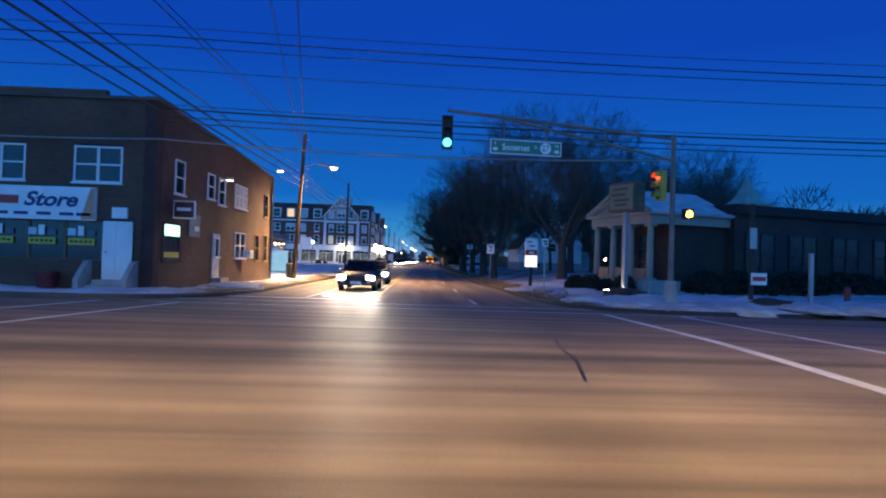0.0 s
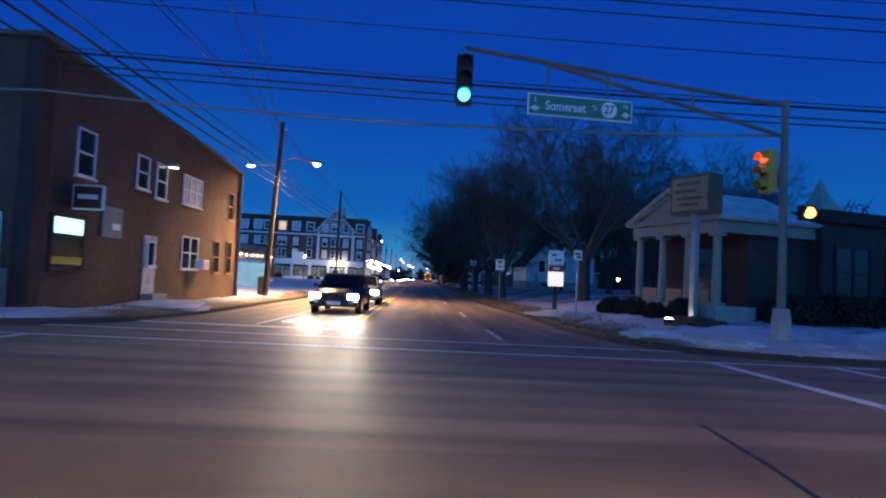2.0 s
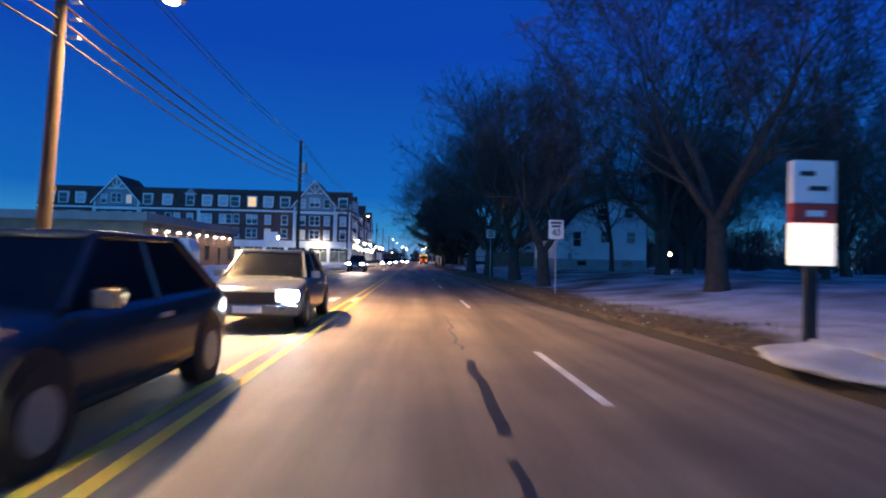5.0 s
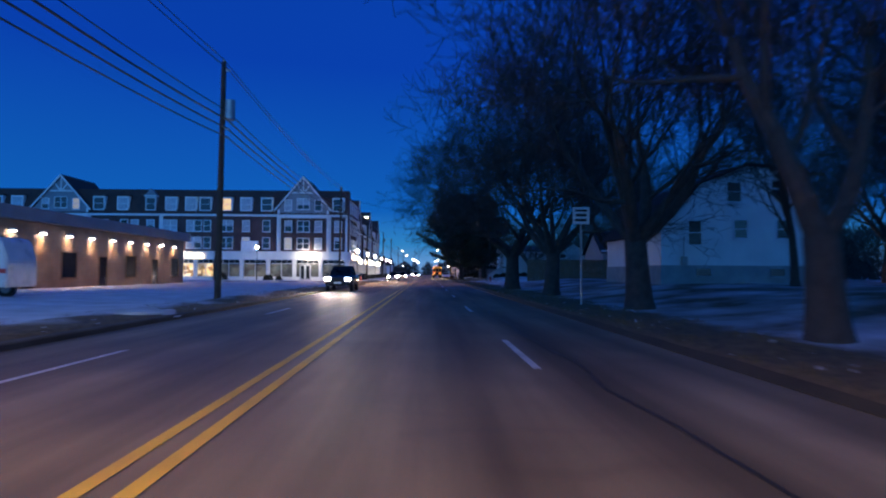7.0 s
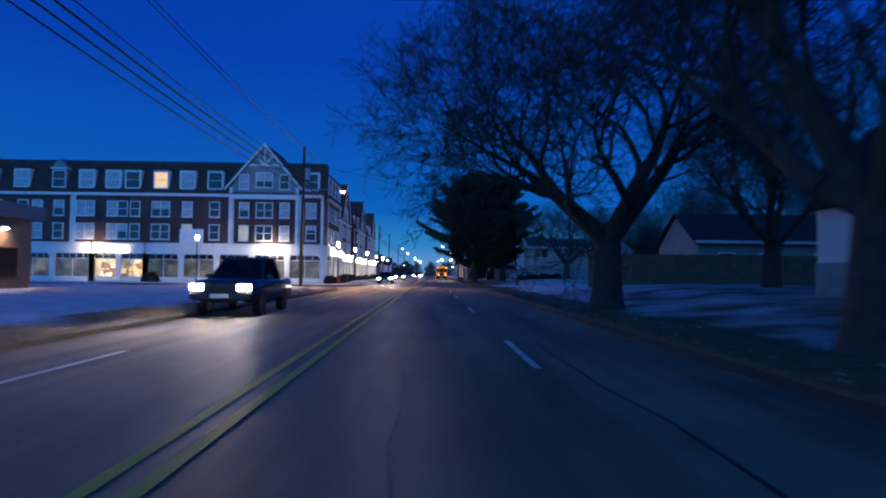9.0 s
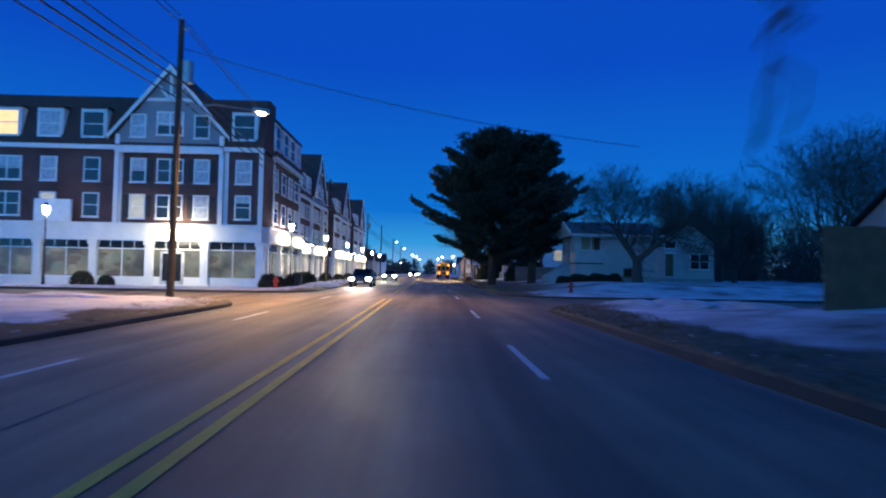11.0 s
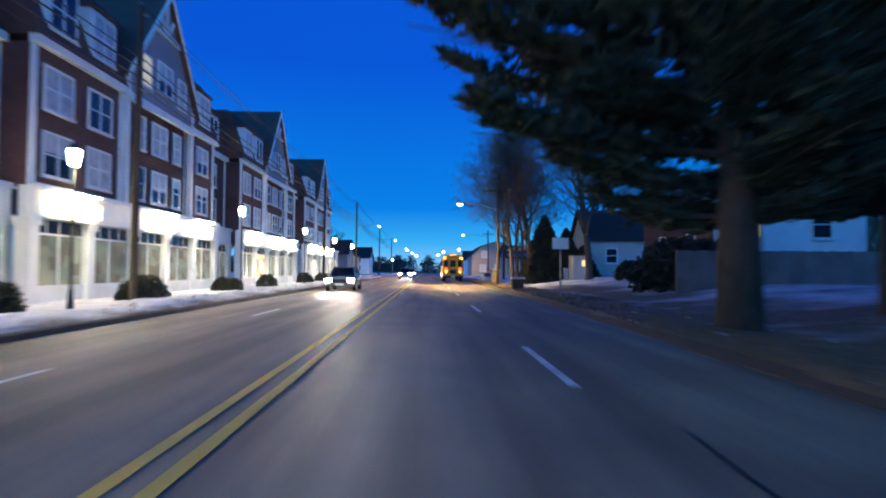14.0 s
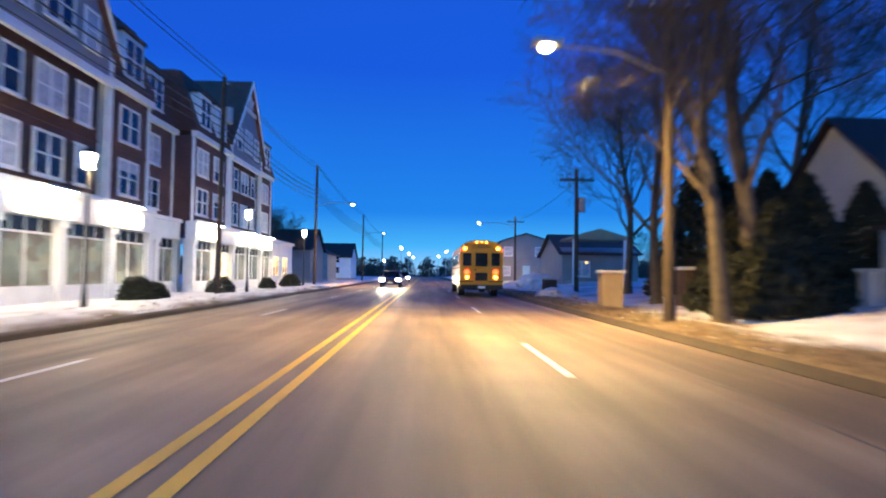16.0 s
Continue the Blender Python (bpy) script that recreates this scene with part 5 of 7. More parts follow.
for i, (u, v_) in enumerate(((-1.0, 0.8), (-1.0, 2.3), (-1.0, 3.8), (-0.9, 5.4), (-0.4, 6.6))):
    p_ = bk @ Vector((u, v_, 0))
    shrub((p_.x, p_.y, ground_z(p_.x, p_.y) - 0.03), 0.8, 70 * i, i % 3, "small rounded shrub at the portico", "bank hedge")

# pylon sign of the bank
py = thing("pylon_sign", "brown framed business sign on a steel post", "sign", (9.3, 28.3, ground_z(9.3, 28.3)), -62)
part("post", boxes((-0.10, 0.10, -0.10, 0.10, -0.2, 3.7), bevel=0.01), M["steel"], py)
part("sign_box", boxes((-0.78, 0.78, -0.32, 0.32, 3.65, 4.95), bevel=0.03), M["wood"], py)
part("face", boxes((-0.69, 0.69, -0.34, -0.31, 3.75, 4.85)), M["stucco_tan"], py)
for z, a, b in ((4.6, -0.5, 0.4), (4.35, -0.55, 0.25), (4.1, -0.5, 0.5), (3.9, -0.4, 0.35)):
    part("lettering_bar", boxes((a, b, -0.355, -0.338, z, z + 0.10)), M["wood"], py)
fl = part("ground_light", boxes((-0.6, -0.38, -0.7, -0.5, 0.02, 0.14), bevel=0.02), M["black"], py)
part("lens", boxes((-0.58, -0.40, -0.69, -0.51, 0.14, 0.15)), M["lens_lamp"], fl)
part("planting_mound", boxes((-0.7, 0.7, -0.6, 0.5, -0.15, 0.05), bevel=0.06), M["wood"], py)

# ==== mast arm with street name sign and signals ====
PX, PY = 9.45, 23.6
pz = ground_z(PX, PY)
mast = thing("signal_mast", "galvanised signal mast with a long truss arm", "traffic signal", (0, 0, 0))
bm = bmesh.new()
cyl(bm, (PX, PY, pz), (PX, PY, 6.55), 0.11, 0.085, 14)
part("pole", bm, M["mast_steel"], mast)
bm = bmesh.new()
cyl(bm, (PX, PY, pz - 0.2), (PX, PY, pz + 0.75), 0.30, 0.20, 8)
part("footing", bm, M["concrete"], mast, "tapered concrete footing")
bm = bmesh.new()
A0, A1 = Vector((PX, PY, 6.4)), Vector((0.95, 21.5, 6.62))
for a, b, r in ((A0, A1, 0.055), (Vector((PX, PY, 5.6)), A0.lerp(A1, 0.80), 0.05), (A0.lerp(A1, 0.33), Vector((PX, PY, 5.6)).lerp(A0.lerp(A1, 0.8), 0.4), 0.03), (A0.lerp(A1, 0.6), Vector((PX, PY, 5.6)).lerp(A0.lerp(A1, 0.8), 0.74), 0.03)):
    cyl(bm, a, b, r, seg=8)
part("truss_arm", bm, M["mast_steel"], mast)
for x in (2.9, 4.4):
    bm = bmesh.new()
    p_ = A0.lerp(A1, (PX - x) / (PX - 0.95))
    cyl(bm, p_, (p_.x, p_.y, 5.8), 0.025, seg=6)
    part("hanger", bm, M["mast_steel"], mast)

sg = thing("street_name_sign", "green overhead street name sign with white lettering", "sign", (3.67, 21.98, 5.56), 6)
part("panel", boxes((-1.25, 1.25, -0.02, 0.02, -0.25, 0.25)), M["sign_white"], sg)
part("face", boxes((-1.215, 1.215, -0.03, -0.012, -0.215, 0.215)), M["sign_green"], sg)
words("Somerset", 0.29, M["sign_white"], sg, (-0.36, -0.034, -0.02), squeeze=0.86, bold=0.006)
words("St", 0.15, M["sign_white"], sg, (0.33, -0.034, 0.03))
words("S", 0.15, M["sign_white"], sg, (-1.08, -0.034, 0.10))
words("N", 0.15, M["sign_white"], sg, (1.08, -0.034, 0.10))
bm = bmesh.new()
cyl(bm, (0.68, -0.026, 0), (0.68, -0.036, 0), 0.19, seg=28)
part("route_disc", bm, M["sign_white"], sg)
words("27", 0.28, M["sign_black"], sg, (0.68, -0.041, 0), squeeze=0.85)
for x in (-1.08, 1.08):
    bm = bmesh.new()
    prism(bm, [(x - 0.11, -0.09), (x, -0.16), (x + 0.11, -0.09), (x, -0.02)], -0.038, -0.030)
    part("arrow", bm, M["sign_white"], sg)


def signal_head(place, turn, lit, housing="signal_yellow", n=3, label="yellow three-lamp traffic signal head"):
    t = part("signal_head", boxes((-0.18, 0.18, -0.10, 0.14, -0.19 - 0.36 * (n - 1), 0.19), bevel=0.02), M[housing], mast, label)
    t.matrix_local = pose(*place, 0, 0, turn)
    for k in range(n):
        z = -0.36 * k
        on = (lit == "lens_green" and k == n - 1) or (lit == "lens_red" and k == 0) or lit == "lens_amber"
        bm = bmesh.new()
        cyl(bm, (0, -0.10, z), (0, -0.125, z), 0.145 if n == 1 else 0.13, seg=20)
        part("lens", bm, M[lit] if on else M["black"], t)
        bm = bmesh.new()
        for i in range(11):
            a0, a1 = math.radians(-20 + 20 * i), math.radians(0 + 20 * i)
            quad(bm, (0.15 * math.cos(a0), -0.10, z + 0.15 * math.sin(a0)), (0.15 * math.cos(a1), -0.10, z + 0.15 * math.sin(a1)), (0.15 * math.cos(a1), -0.12 - 0.2 * min(1, n - 0.7), z + 0.15 * math.sin(a1) - 0.02), (0.15 * math.cos(a0), -0.12 - 0.2 * min(1, n - 0.7), z + 0.15 * math.sin(a0) - 0.02))
        bmesh.ops.remove_doubles(bm, verts=bm.verts, dist=0.001)
        bmesh.ops.solidify(bm, geom=bm.faces, thickness=0.008)
        part("visor", bm, M[housing], t)
    return t


signal_head((0.95, 21.5, 6.25), 0, "lens_green", "black", label="dark signal head showing green on the mast arm")
signal_head((8.95, 23.5, 5.0), -78, "lens_red", label="yellow signal head showing red to the side street")
signal_head((9.95, 23.4, 3.62), 0, "lens_amber", "black", n=1, label="black pedestrian signal glowing amber")
lamp("green_signal", "SPOT", (0.95, 21.2, 5.53), 40, (0.1, 0.9, 1.0), 0.1, (1.4, 8.0, 0.3), 70, 0.8)

# small posts, notice and hydrant on the corner
for x, y, h, lab in ((12.7, 24.0, 3.6, "weathered timber post with a small notice"), (15.4, 24.6, 1.9, "thin steel marker post")):
    p_ = thing("roadside_post", lab, "post", (x, y, ground_z(x, y)))
    part("post", boxes((-0.07, 0.07, -0.07, 0.07, -0.2, h), bevel=0.01), M["wood_pole"] if h > 3 else M["steel"], p_)
    if h > 3:
        part("notice", boxes((-0.05, 0.55, -0.10, -0.07, 0.55, 1.0)), M["sign_white"], p_)
        part("notice_band", boxes((0.0, 0.5, -0.106, -0.10, 0.7, 0.86)), M["sign_red"], p_)
        part("notice_box", boxes((-0.13, 0.13, -0.13, -0.07, 1.9, 2.7), bevel=0.01), M["steel"], p_)


def hydrant(x, y):
    t = thing("fire_hydrant", "red fire hydrant standing in the snow", "hydrant", (x, y, ground_z(x, y) - 0.02), group="hydrants")
    bm = bmesh.new()
    cyl(bm, (0, 0, 0), (0, 0, 0.55), 0.12, 0.11, 12)
    cyl(bm, (0, 0, 0), (0, 0, 0.06), 0.18, seg=12)
    cyl(bm, (0, 0, 0.55), (0, 0, 0.60), 0.15, seg=12)
    cyl(bm, (0, 0, 0.60), (0, 0, 0.72), 0.12, 0.04, 12)
    part("barrel", bm, M["hydrant_red"], t)
    for s in (-1, 1):
        bm = bmesh.new()
        cyl(bm, (0.1 * s, 0, 0.42), (0.2 * s, 0, 0.42), 0.06, seg=10)
        part("nozzle_cap", bm, M["hydrant_red"], t)


hydrant(17.5, 25.5)
hydrant(-9.3, 137.2)
hydrant(9.4, 139.0)

# ==== roadside signs on posts ====


def post_sign(x, y, top, w, h, label, lines=(), text="", face="sign_white", turn=0, name="road_sign"):
    z = ground_z(x, y)
    t = thing(name, label, "sign", (x, y, z), turn)
    bm = boxes((-0.03, 0.03, -0.02, 0.02, -0.3, top - z))
    part("post", bm, M["steel"], t)
    p_ = part("plate", boxes((-w / 2, w / 2, -0.035, -0.02, top - z - h, top - z), bevel=0.004), M[face], t)
    for a, b, z0, z1, m in lines:
        part("lettering_bar", boxes((a, b, -0.045, -0.034, top - z - z0, top - z - z1)), M[m], p_)
    if text:
        words(text, h * 0.52, M["sign_black"], p_, (0, -0.042, top - z - h * 0.68), squeeze=0.9)
    return t


post_sign(5.95, 52.4, 3.1, 0.62, 0.78, "white speed limit sign on a steel post", ((-0.22, 0.22, 0.16, 0.08, "sign_black"), (-0.18, 0.18, 0.30, 0.22, "sign_black")), "40")
post_sign(6.8, 33.8, 2.97, 0.36, 0.42, "small white roadside sign with dark symbols", ((-0.12, 0.10, 0.20, 0.10, "sign_black"), (-0.05, 0.14, 0.34, 0.24, "sign_black")))
post_sign(5.75, 72.3, 3.68, 0.62, 0.62, "white roadside sign with dark lettering", ((-0.22, 0.22, 0.16, 0.08, "sign_black"), (-0.20, 0.20, 0.34, 0.24, "sign_black"), (-0.22, 0.2, 0.52, 0.42, "sign_black")))
post_sign(5.9, 174.1, 2.70, 0.72, 0.50, "plain white sign seen on its post", ())
bsn = thing("business_sign", "tall white business sign with a red band, glow added below", "sign", (6.72, 37.5, ground_z(6.72, 37.5)))
gz = ground_z(6.72, 37.5)
part("post", boxes((-0.10, 0.10, -0.06, 0.04, -0.3, 1.38 - gz), bevel=0.012), M["black"], bsn)
part("upper_panel", boxes((-0.36, 0.36, -0.10, 0.06, 2.42 - gz, 3.12 - gz), bevel=0.012), M["sign_white"], bsn)
part("red_band", boxes((-0.36, 0.36, -0.105, 0.06, 2.10 - gz, 2.41 - gz)), M["sign_red"], bsn)
# glow added to stand in for headlights caught by the white sheeting
part("glow_panel", boxes((-0.36, 0.36, -0.10, 0.06, 1.40 - gz, 2.09 - gz), bevel=0.012), glow_mat("sign_base_glow", (1.0, 0.92, 0.80), 0.9), bsn)
for a, b, z0, z1 in ((-0.25, 0.0, 2.86, 2.94), (-0.1, 0.22, 2.62, 2.70)):
    part("lettering_bar", boxes((a, b, -0.115, -0.1, z0 - gz, z1 - gz)), M["sign_black"], bsn)
part("lettering_bar", boxes((-0.14, 0.16, -0.118, -0.1, 2.2 - gz, 2.3 - gz)), M["sign_white"], bsn)

# ==== houses ====


def house(name, label, x0, x1, y0, y1, base, eave, ridge, wall, roof, along="Y", gambrel=False, overhang=0.35):
    """A house with walls of thickness, a pitched or gambrel roof and eaves; returns its root."""
    t = thing(name, label, "house", (0, 0, 0))
    w = 0.25
    parts("wall", [(x0, x1, y0, y0 + w, base - 0.8, eave), (x0, x1, y1 - w, y1, base - 0.8, eave), (x0, x0 + w, y0 + w, y1 - w, base - 0.8, eave), (x1 - w, x1, y0 + w, y1 - w, base - 0.8, eave)], M[wall], t)
    part("foundation", boxes((x0 - 0.04, x1 + 0.04, y0 - 0.04, y1 + 0.04, base - 0.9, base + 0.15)), M["concrete"], t)
    a0, a1, b0, b1 = (x0, x1, y0, y1) if along == "Y" else (y0, y1, x0, x1)
    c = (a0 + a1) / 2
    if gambrel:
        q = (a1 - a0) * 0.16
        prof = [(a0, eave), (a0 + q, eave + (ridge - eave) * 0.62), (c, ridge), (a1 - q, eave + (ridge - eave) * 0.62), (a1, eave)]
    else:
        prof = [(a0, eave), (c, ridge), (a1, eave)]
    bm = bmesh.new()
    prism(bm, prof, b0 + 0.02, b1 - 0.02, "Y" if along == "Y" else "X")
    part("gable_wall", bm, M[wall], t)
    lift = 0.14
    outer = [(prof[0][0] - overhang, prof[0][1] - 0.18)] + [(u, z + lift) for u, z in prof[1:-1]] + [(prof[-1][0] + overhang, prof[-1][1] - 0.18)]
    inner = [(prof[-1][0] + overhang, prof[-1][1] - 0.30)] + [(u, z + 0.02) for u, z in prof[1:-1][::-1]] + [(prof[0][0] - overhang, prof[0][1] - 0.30)]
    bm = bmesh.new()
    prism(bm, outer + inner, b0 - overhang, b1 + overhang, "Y" if along == "Y" else "X")
    part("roof", bm, M[roof], t)
    return t


h1 = thing("gambrel_house", "white clapboard house with a dark lopsided gambrel roof", "house", (0, 0, 0))
HX0, HX1, HY0, HY1 = 13.5, 22.1, 84.6, 95.0
HP = [(HX0, 0.1), (HX1, 0.1), (HX1, 7.05), (18.6, 7.55), (15.7, 6.4), (HX0, 3.9)]
for y in (HY0, HY1 - 0.25):
    bm = bmesh.new()
    prism(bm, HP, y, y + 0.25)
    part("gable_wall", bm, M["house_white"], h1)
parts("wall", [(HX0, HX0 + 0.25, HY0 + 0.25, HY1 - 0.25, 0.1, 3.9), (HX1 - 0.25, HX1, HY0 + 0.25, HY1 - 0.25, 0.1, 7.0)], M["house_white"], h1)
part("foundation", boxes((HX0 - 0.05, HX1 + 0.05, HY0 - 0.05, HY1 + 0.05, 0.0, 1.75)), M["stone_base"], h1, "grey masonry foundation")
bm = bmesh.new()
prism(bm, [(HX0 - 0.35, 3.62), (15.6, 6.52), (18.6, 7.70), (HX1 + 0.35, 7.14), (HX1 + 0.35, 7.02), (18.6, 7.56), (15.7, 6.40), (HX0 - 0.30, 3.52)], HY0 - 0.3, HY1 + 0.3)
part("roof", bm, M["roof_dark"], h1)
for x, z, w, h in ((15.45, 2.95, 0.72, 1.35), (18.1, 3.35, 0.72, 1.0), (20.6, 3.35, 0.72, 1.0), (17.75, 5.45, 0.78, 1.1), (20.35, 5.75, 0.72, 0.9)):
    window(h1, (x, HY0 - 0.03, z), 0, w, h, M["glass"], frame_mat=M["house_white"], casing=0.08)
for x in (15.9, 20.2):
    window(h1, (x, HY0 - 0.08, 1.15), 0, 0.85, 0.42, M["glass"], rails=0, frame_mat=M["stone_base"], casing=0.05)
mt_ = part("meter_box", boxes((14.62, 14.95, HY0 - 0.22, HY0, 1.75, 2.25), bevel=0.03), M["steel"], h1)
bm = bmesh.new()
cyl(bm, (14.78, HY0 - 0.08, 2.25), (14.78, HY0 - 0.08, 3.4), 0.03, seg=8)
part("conduit", bm, M["steel"], mt_)

hb = house("yard_house", "dark low house with snow along its eave", 20.5, 33.0, 120.0, 128.0, 0.8, 3.9, 6.3, "house_grey", "roof_dark", along="X")
part("eave_snow", boxes((20.2, 33.3, 119.62, 120.0, 3.75, 3.98), bevel=0.03), M["snowpile"], hb, "snow lying along the eave")
for x in (22.6, 25.8, 30.0):
    window(hb, (x, 119.97, 1.7), 0, 1.1, 1.3, M["glass"])

h2 = thing("bungalow", "white gabled bungalow with an enclosed front porch", "house", (0, 0, 0))
BX0, BX1, BY0, BY1 = 13.2, 20.7, 153.8, 158.9
# porch end: painted base, floor band, parapet walls, posts and window openings
parts("wall", [(15.7, BX1, BY0, BY0 + 0.25, 0.2, 4.75), (BX0, BX1, BY1 - 0.25, BY1, 0.2, 4.75), (BX1 - 0.25, BX1, BY0 + 0.25, BY1 - 0.25, 0.2, 4.75)], M["house_cream"], h2)
part("porch_base", boxes((BX0 + 0.02, 15.7, BY0 + 0.02, BY0 + 0.25, 0.2, 2.24), (BX0 + 0.02, BX0 + 0.25, BY0 + 0.25, BY1 - 0.25, 0.2, 2.24)), M["house_cream"], h2)
parts("floor_band", [(BX0 - 0.05, 15.72, BY0 - 0.05, BY0 + 0.25, 2.24, 2.34), (BX0 - 0.05, BX0 + 0.25, BY0 + 0.25, BY1 - 0.25, 2.24, 2.34)], M["black"], h2)
parts("parapet", [(BX0, 15.7, BY0, BY0 + 0.2, 2.34, 3.45), (BX0, BX0 + 0.2, BY0 + 0.2, 155.84, 2.34, 3.38), (BX0, BX0 + 0.2, 157.17, BY1 - 0.25, 2.34, 3.38)], M["house_cream"], h2)
parts("post", [(BX0, 13.70, BY0, BY0 + 0.2, 3.45, 4.75), (15.58, 15.7, BY0, BY0 + 0.2, 3.45, 4.75), (BX0, BX0 + 0.2, 154.76, 155.84, 3.38, 4.75), (BX0, BX0 + 0.2, 157.17, 157.35, 3.38, 4.75), (BX0, BX0 + 0.2, 158.2, 158.36, 3.38, 4.75)], M["house_cream"], h2, 0.01)
part("window_blind", boxes((13.72, 14.95, BY0 + 0.12, BY0 + 0.15, 3.5, 4.72)), M["stucco_tan"], h2, "tan roller blind")
for x0, x1 in ((13.72, 14.62), (14.66, 15.56)):
    part("window_sash", boxes((x0, x1, BY0 + 0.05, BY0 + 0.09, 3.47, 3.53), (x0, x1, BY0 + 0.05, BY0 + 0.09, 4.64, 4.72), (x0, x0 + 0.05, BY0 + 0.05, BY0 + 0.09, 3.53, 4.64), (x1 - 0.05, x1, BY0 + 0.05, BY0 + 0.09, 3.53, 4.64)), M["trim"], h2)
part("back_wall", boxes((15.7, 15.9, BY0 + 0.25, BY1 - 0.25, 0.2, 4.75)), M["house_grey"], h2)
part("porch_floor", boxes((BX0 + 0.25, 15.7, BY0 + 0.25, BY1 - 0.25, 2.14, 2.28)), M["concrete"], h2)
window(h2, (18.0, BY0 - 0.02, 1.22), 0, 0.66, 0.62, M["glass"], rails=0, frame_mat=M["wood"])
part("foundation", boxes((15.72, BX1 + 0.04, BY0 - 0.04, BY0, 0.2, 1.2)), M["concrete"], h2)
# gabled roof running back from the road, with a deep painted gable and fascia
bm = bmesh.new()
prism(bm, [(153.25, 5.06), (156.35, 6.22), (159.45, 5.06), (159.45, 4.94), (156.35, 6.08), (153.25, 4.94)], 12.66, BX1 + 0.4, "X")
part("roof", bm, M["roof_grey"], h2, "grey shingled roof with thin old snow")
bm = bmesh.new()
prism(bm, [(153.35, 4.72), (159.35, 4.72), (159.35, 4.97), (156.35, 6.07), (153.35, 4.97)], 12.72, 12.84, "X")
part("gable", bm, M["house_cream"], h2, "pale boarded gable over the porch")
part("soffit", boxes((12.84, BX1 + 0.3, 153.36, 159.34, 4.75, 4.80)), M["wood"], h2)
parts("fascia", [(12.84, BX1 + 0.4, 153.28, 153.36, 4.70, 4.98), (12.84, BX1 + 0.4, 159.34, 159.42, 4.70, 4.98)], M["trim"], h2)
bm = bmesh.new()
for q in (-1, 1):
    prism(bm, [(156.35 + q * 3.12, 4.90), (156.35 + q * 3.12, 5.08), (156.35, 6.25), (156.35, 6.07)], 12.60, 12.72, "X")
part("bargeboard", bm, M["trim"], h2)
# steps down from the porch door towards the road
for k in range(7):
    part("step", boxes((12.92 - 0.29 * k, 13.22 - 0.29 * k, 155.75, 157.25, 0.3, 2.16 - 0.19 * k), bevel=0.015), M["concrete"], h2)
for y in (155.66, 157.34):
    bm = bmesh.new()
    prism(bm, [(13.2, 2.5), (13.2, 0.4), (10.95, 0.4), (10.95, 1.05)], y - 0.09, y + 0.09)
    part("cheek_wall", bm, M["stone_base"], h2)
hc = house("white_house", "white gabled house behind the bungalow yard", 24.65, 30.15, 163.0, 171.0, 0.9, 5.0, 6.9, "house_cream", "roof_dark")
window(hc, (25.45, 162.97, 4.25), 0, 1.1, 0.62, M["glass"], rails=0)
window(hc, (28.6, 162.97, 2.1), 0, 1.9, 1.5, M["glass"], cols=2)
part("door", boxes((25.0, 25.8, 162.94, 163.0, 1.3, 3.6), bevel=0.01), M["wood"], hc, "dark panelled door")
part("door_hood", boxes((24.85, 25.95, 162.5, 163.0, 3.66, 3.76), bevel=0.01), M["trim"], hc)
h3 = house("cottage", "cottage with a pale front and dark brick side walls", 14.9, 23.0, 178.4, 188.5, 0.9, 5.1, 7.9, "house_white", "roof_dark")
part("side_facing", boxes((14.84, 14.9, 178.44, 188.46, 0.3, 4.7)), M["brick_dark"], h3, "dark brick facing")
part("eave_snow", boxes((14.45, 14.95, 178.1, 188.8, 5.02, 5.12), bevel=0.02), M["snowpile"], h3, "snow lying along the eave")
window(h3, (16.9, 178.37, 3.05), 0, 0.95, 1.35, M["lit_dim"])
window(h3, (20.6, 178.37, 3.05), 0, 0.95, 1.35, M["glass"])
for y in (181.0, 185.0):
    window(h3, (14.82, y, 2.0), -90, 0.9, 1.3, M["glass"])
h4 = house("dark_roofed_house", "white house with a dark roof behind evergreens", 14.3, 24.0, 201.0, 207.0, 0.8, 4.2, 6.8, "house_cream", "roof_dark", along="X")
for x, z, w in ((15.2, 2.0, 0.9), (17.2, 1.0, 1.0), (19.4, 2.0, 0.9)):
    window(h4, (x + 1.2, 200.97, z), 0, w, 1.2, M["glass"])
shed = thing("garden_shed", "small white shed with a lit window", "shed", (0, 0, 0))
part("wall", boxes((12.1, 13.5, 197.4, 199.0, 0.2, 2.5)), M["house_cream"], shed)
part("roof", boxes((11.95, 13.65, 197.2, 199.2, 2.5, 2.64), bevel=0.02), M["roof_dark"], shed)
part("lit_window", boxes((12.85, 13.3, 197.36, 197.4, 1.65, 2.1)), M["lit_warm"], shed)
h5 = house("grey_gambrel_house", "grey gambrel-ended house beyond the snow banks", 8.9, 18.6, 267.0, 280.0, 0.3, 4.3, 6.9, "house_grey", "roof_dark", gambrel=True)
for x, z in ((11.3, 3.9), (15.6, 3.9), (11.0, 1.2), (16.5, 1.2)):
    window(h5, (x, 266.97, z), 0, 1.0, 1.1, M["curtain"])
part("door", boxes((13.3, 14.3, 266.9, 267.0, 0.3, 2.5)), M["pale_blue"], h5)
h6 = house("tan_house", "low tan house with a porch roof", 11.8, 18.5, 236.0, 246.0, 0.6, 3.3, 5.0, "house_grey", "roof_brown", along="X")
window(h6, (13.5, 235.97, 1.2), 0, 1.3, 1.2, M["curtain"], cols=2)
# tan tone stands in for street lamp light on a pale gable
bm = bmesh.new()
prism(bm, [(11.6, 4.15), (16.4, 4.15), (16.4, 4.35), (14.0, 5.05), (11.6, 4.35)], 232.0, 236.0)
part("porch_roof", bm, M["stucco_tan"], h6, "porch gable toned tan for the lamplight on it")
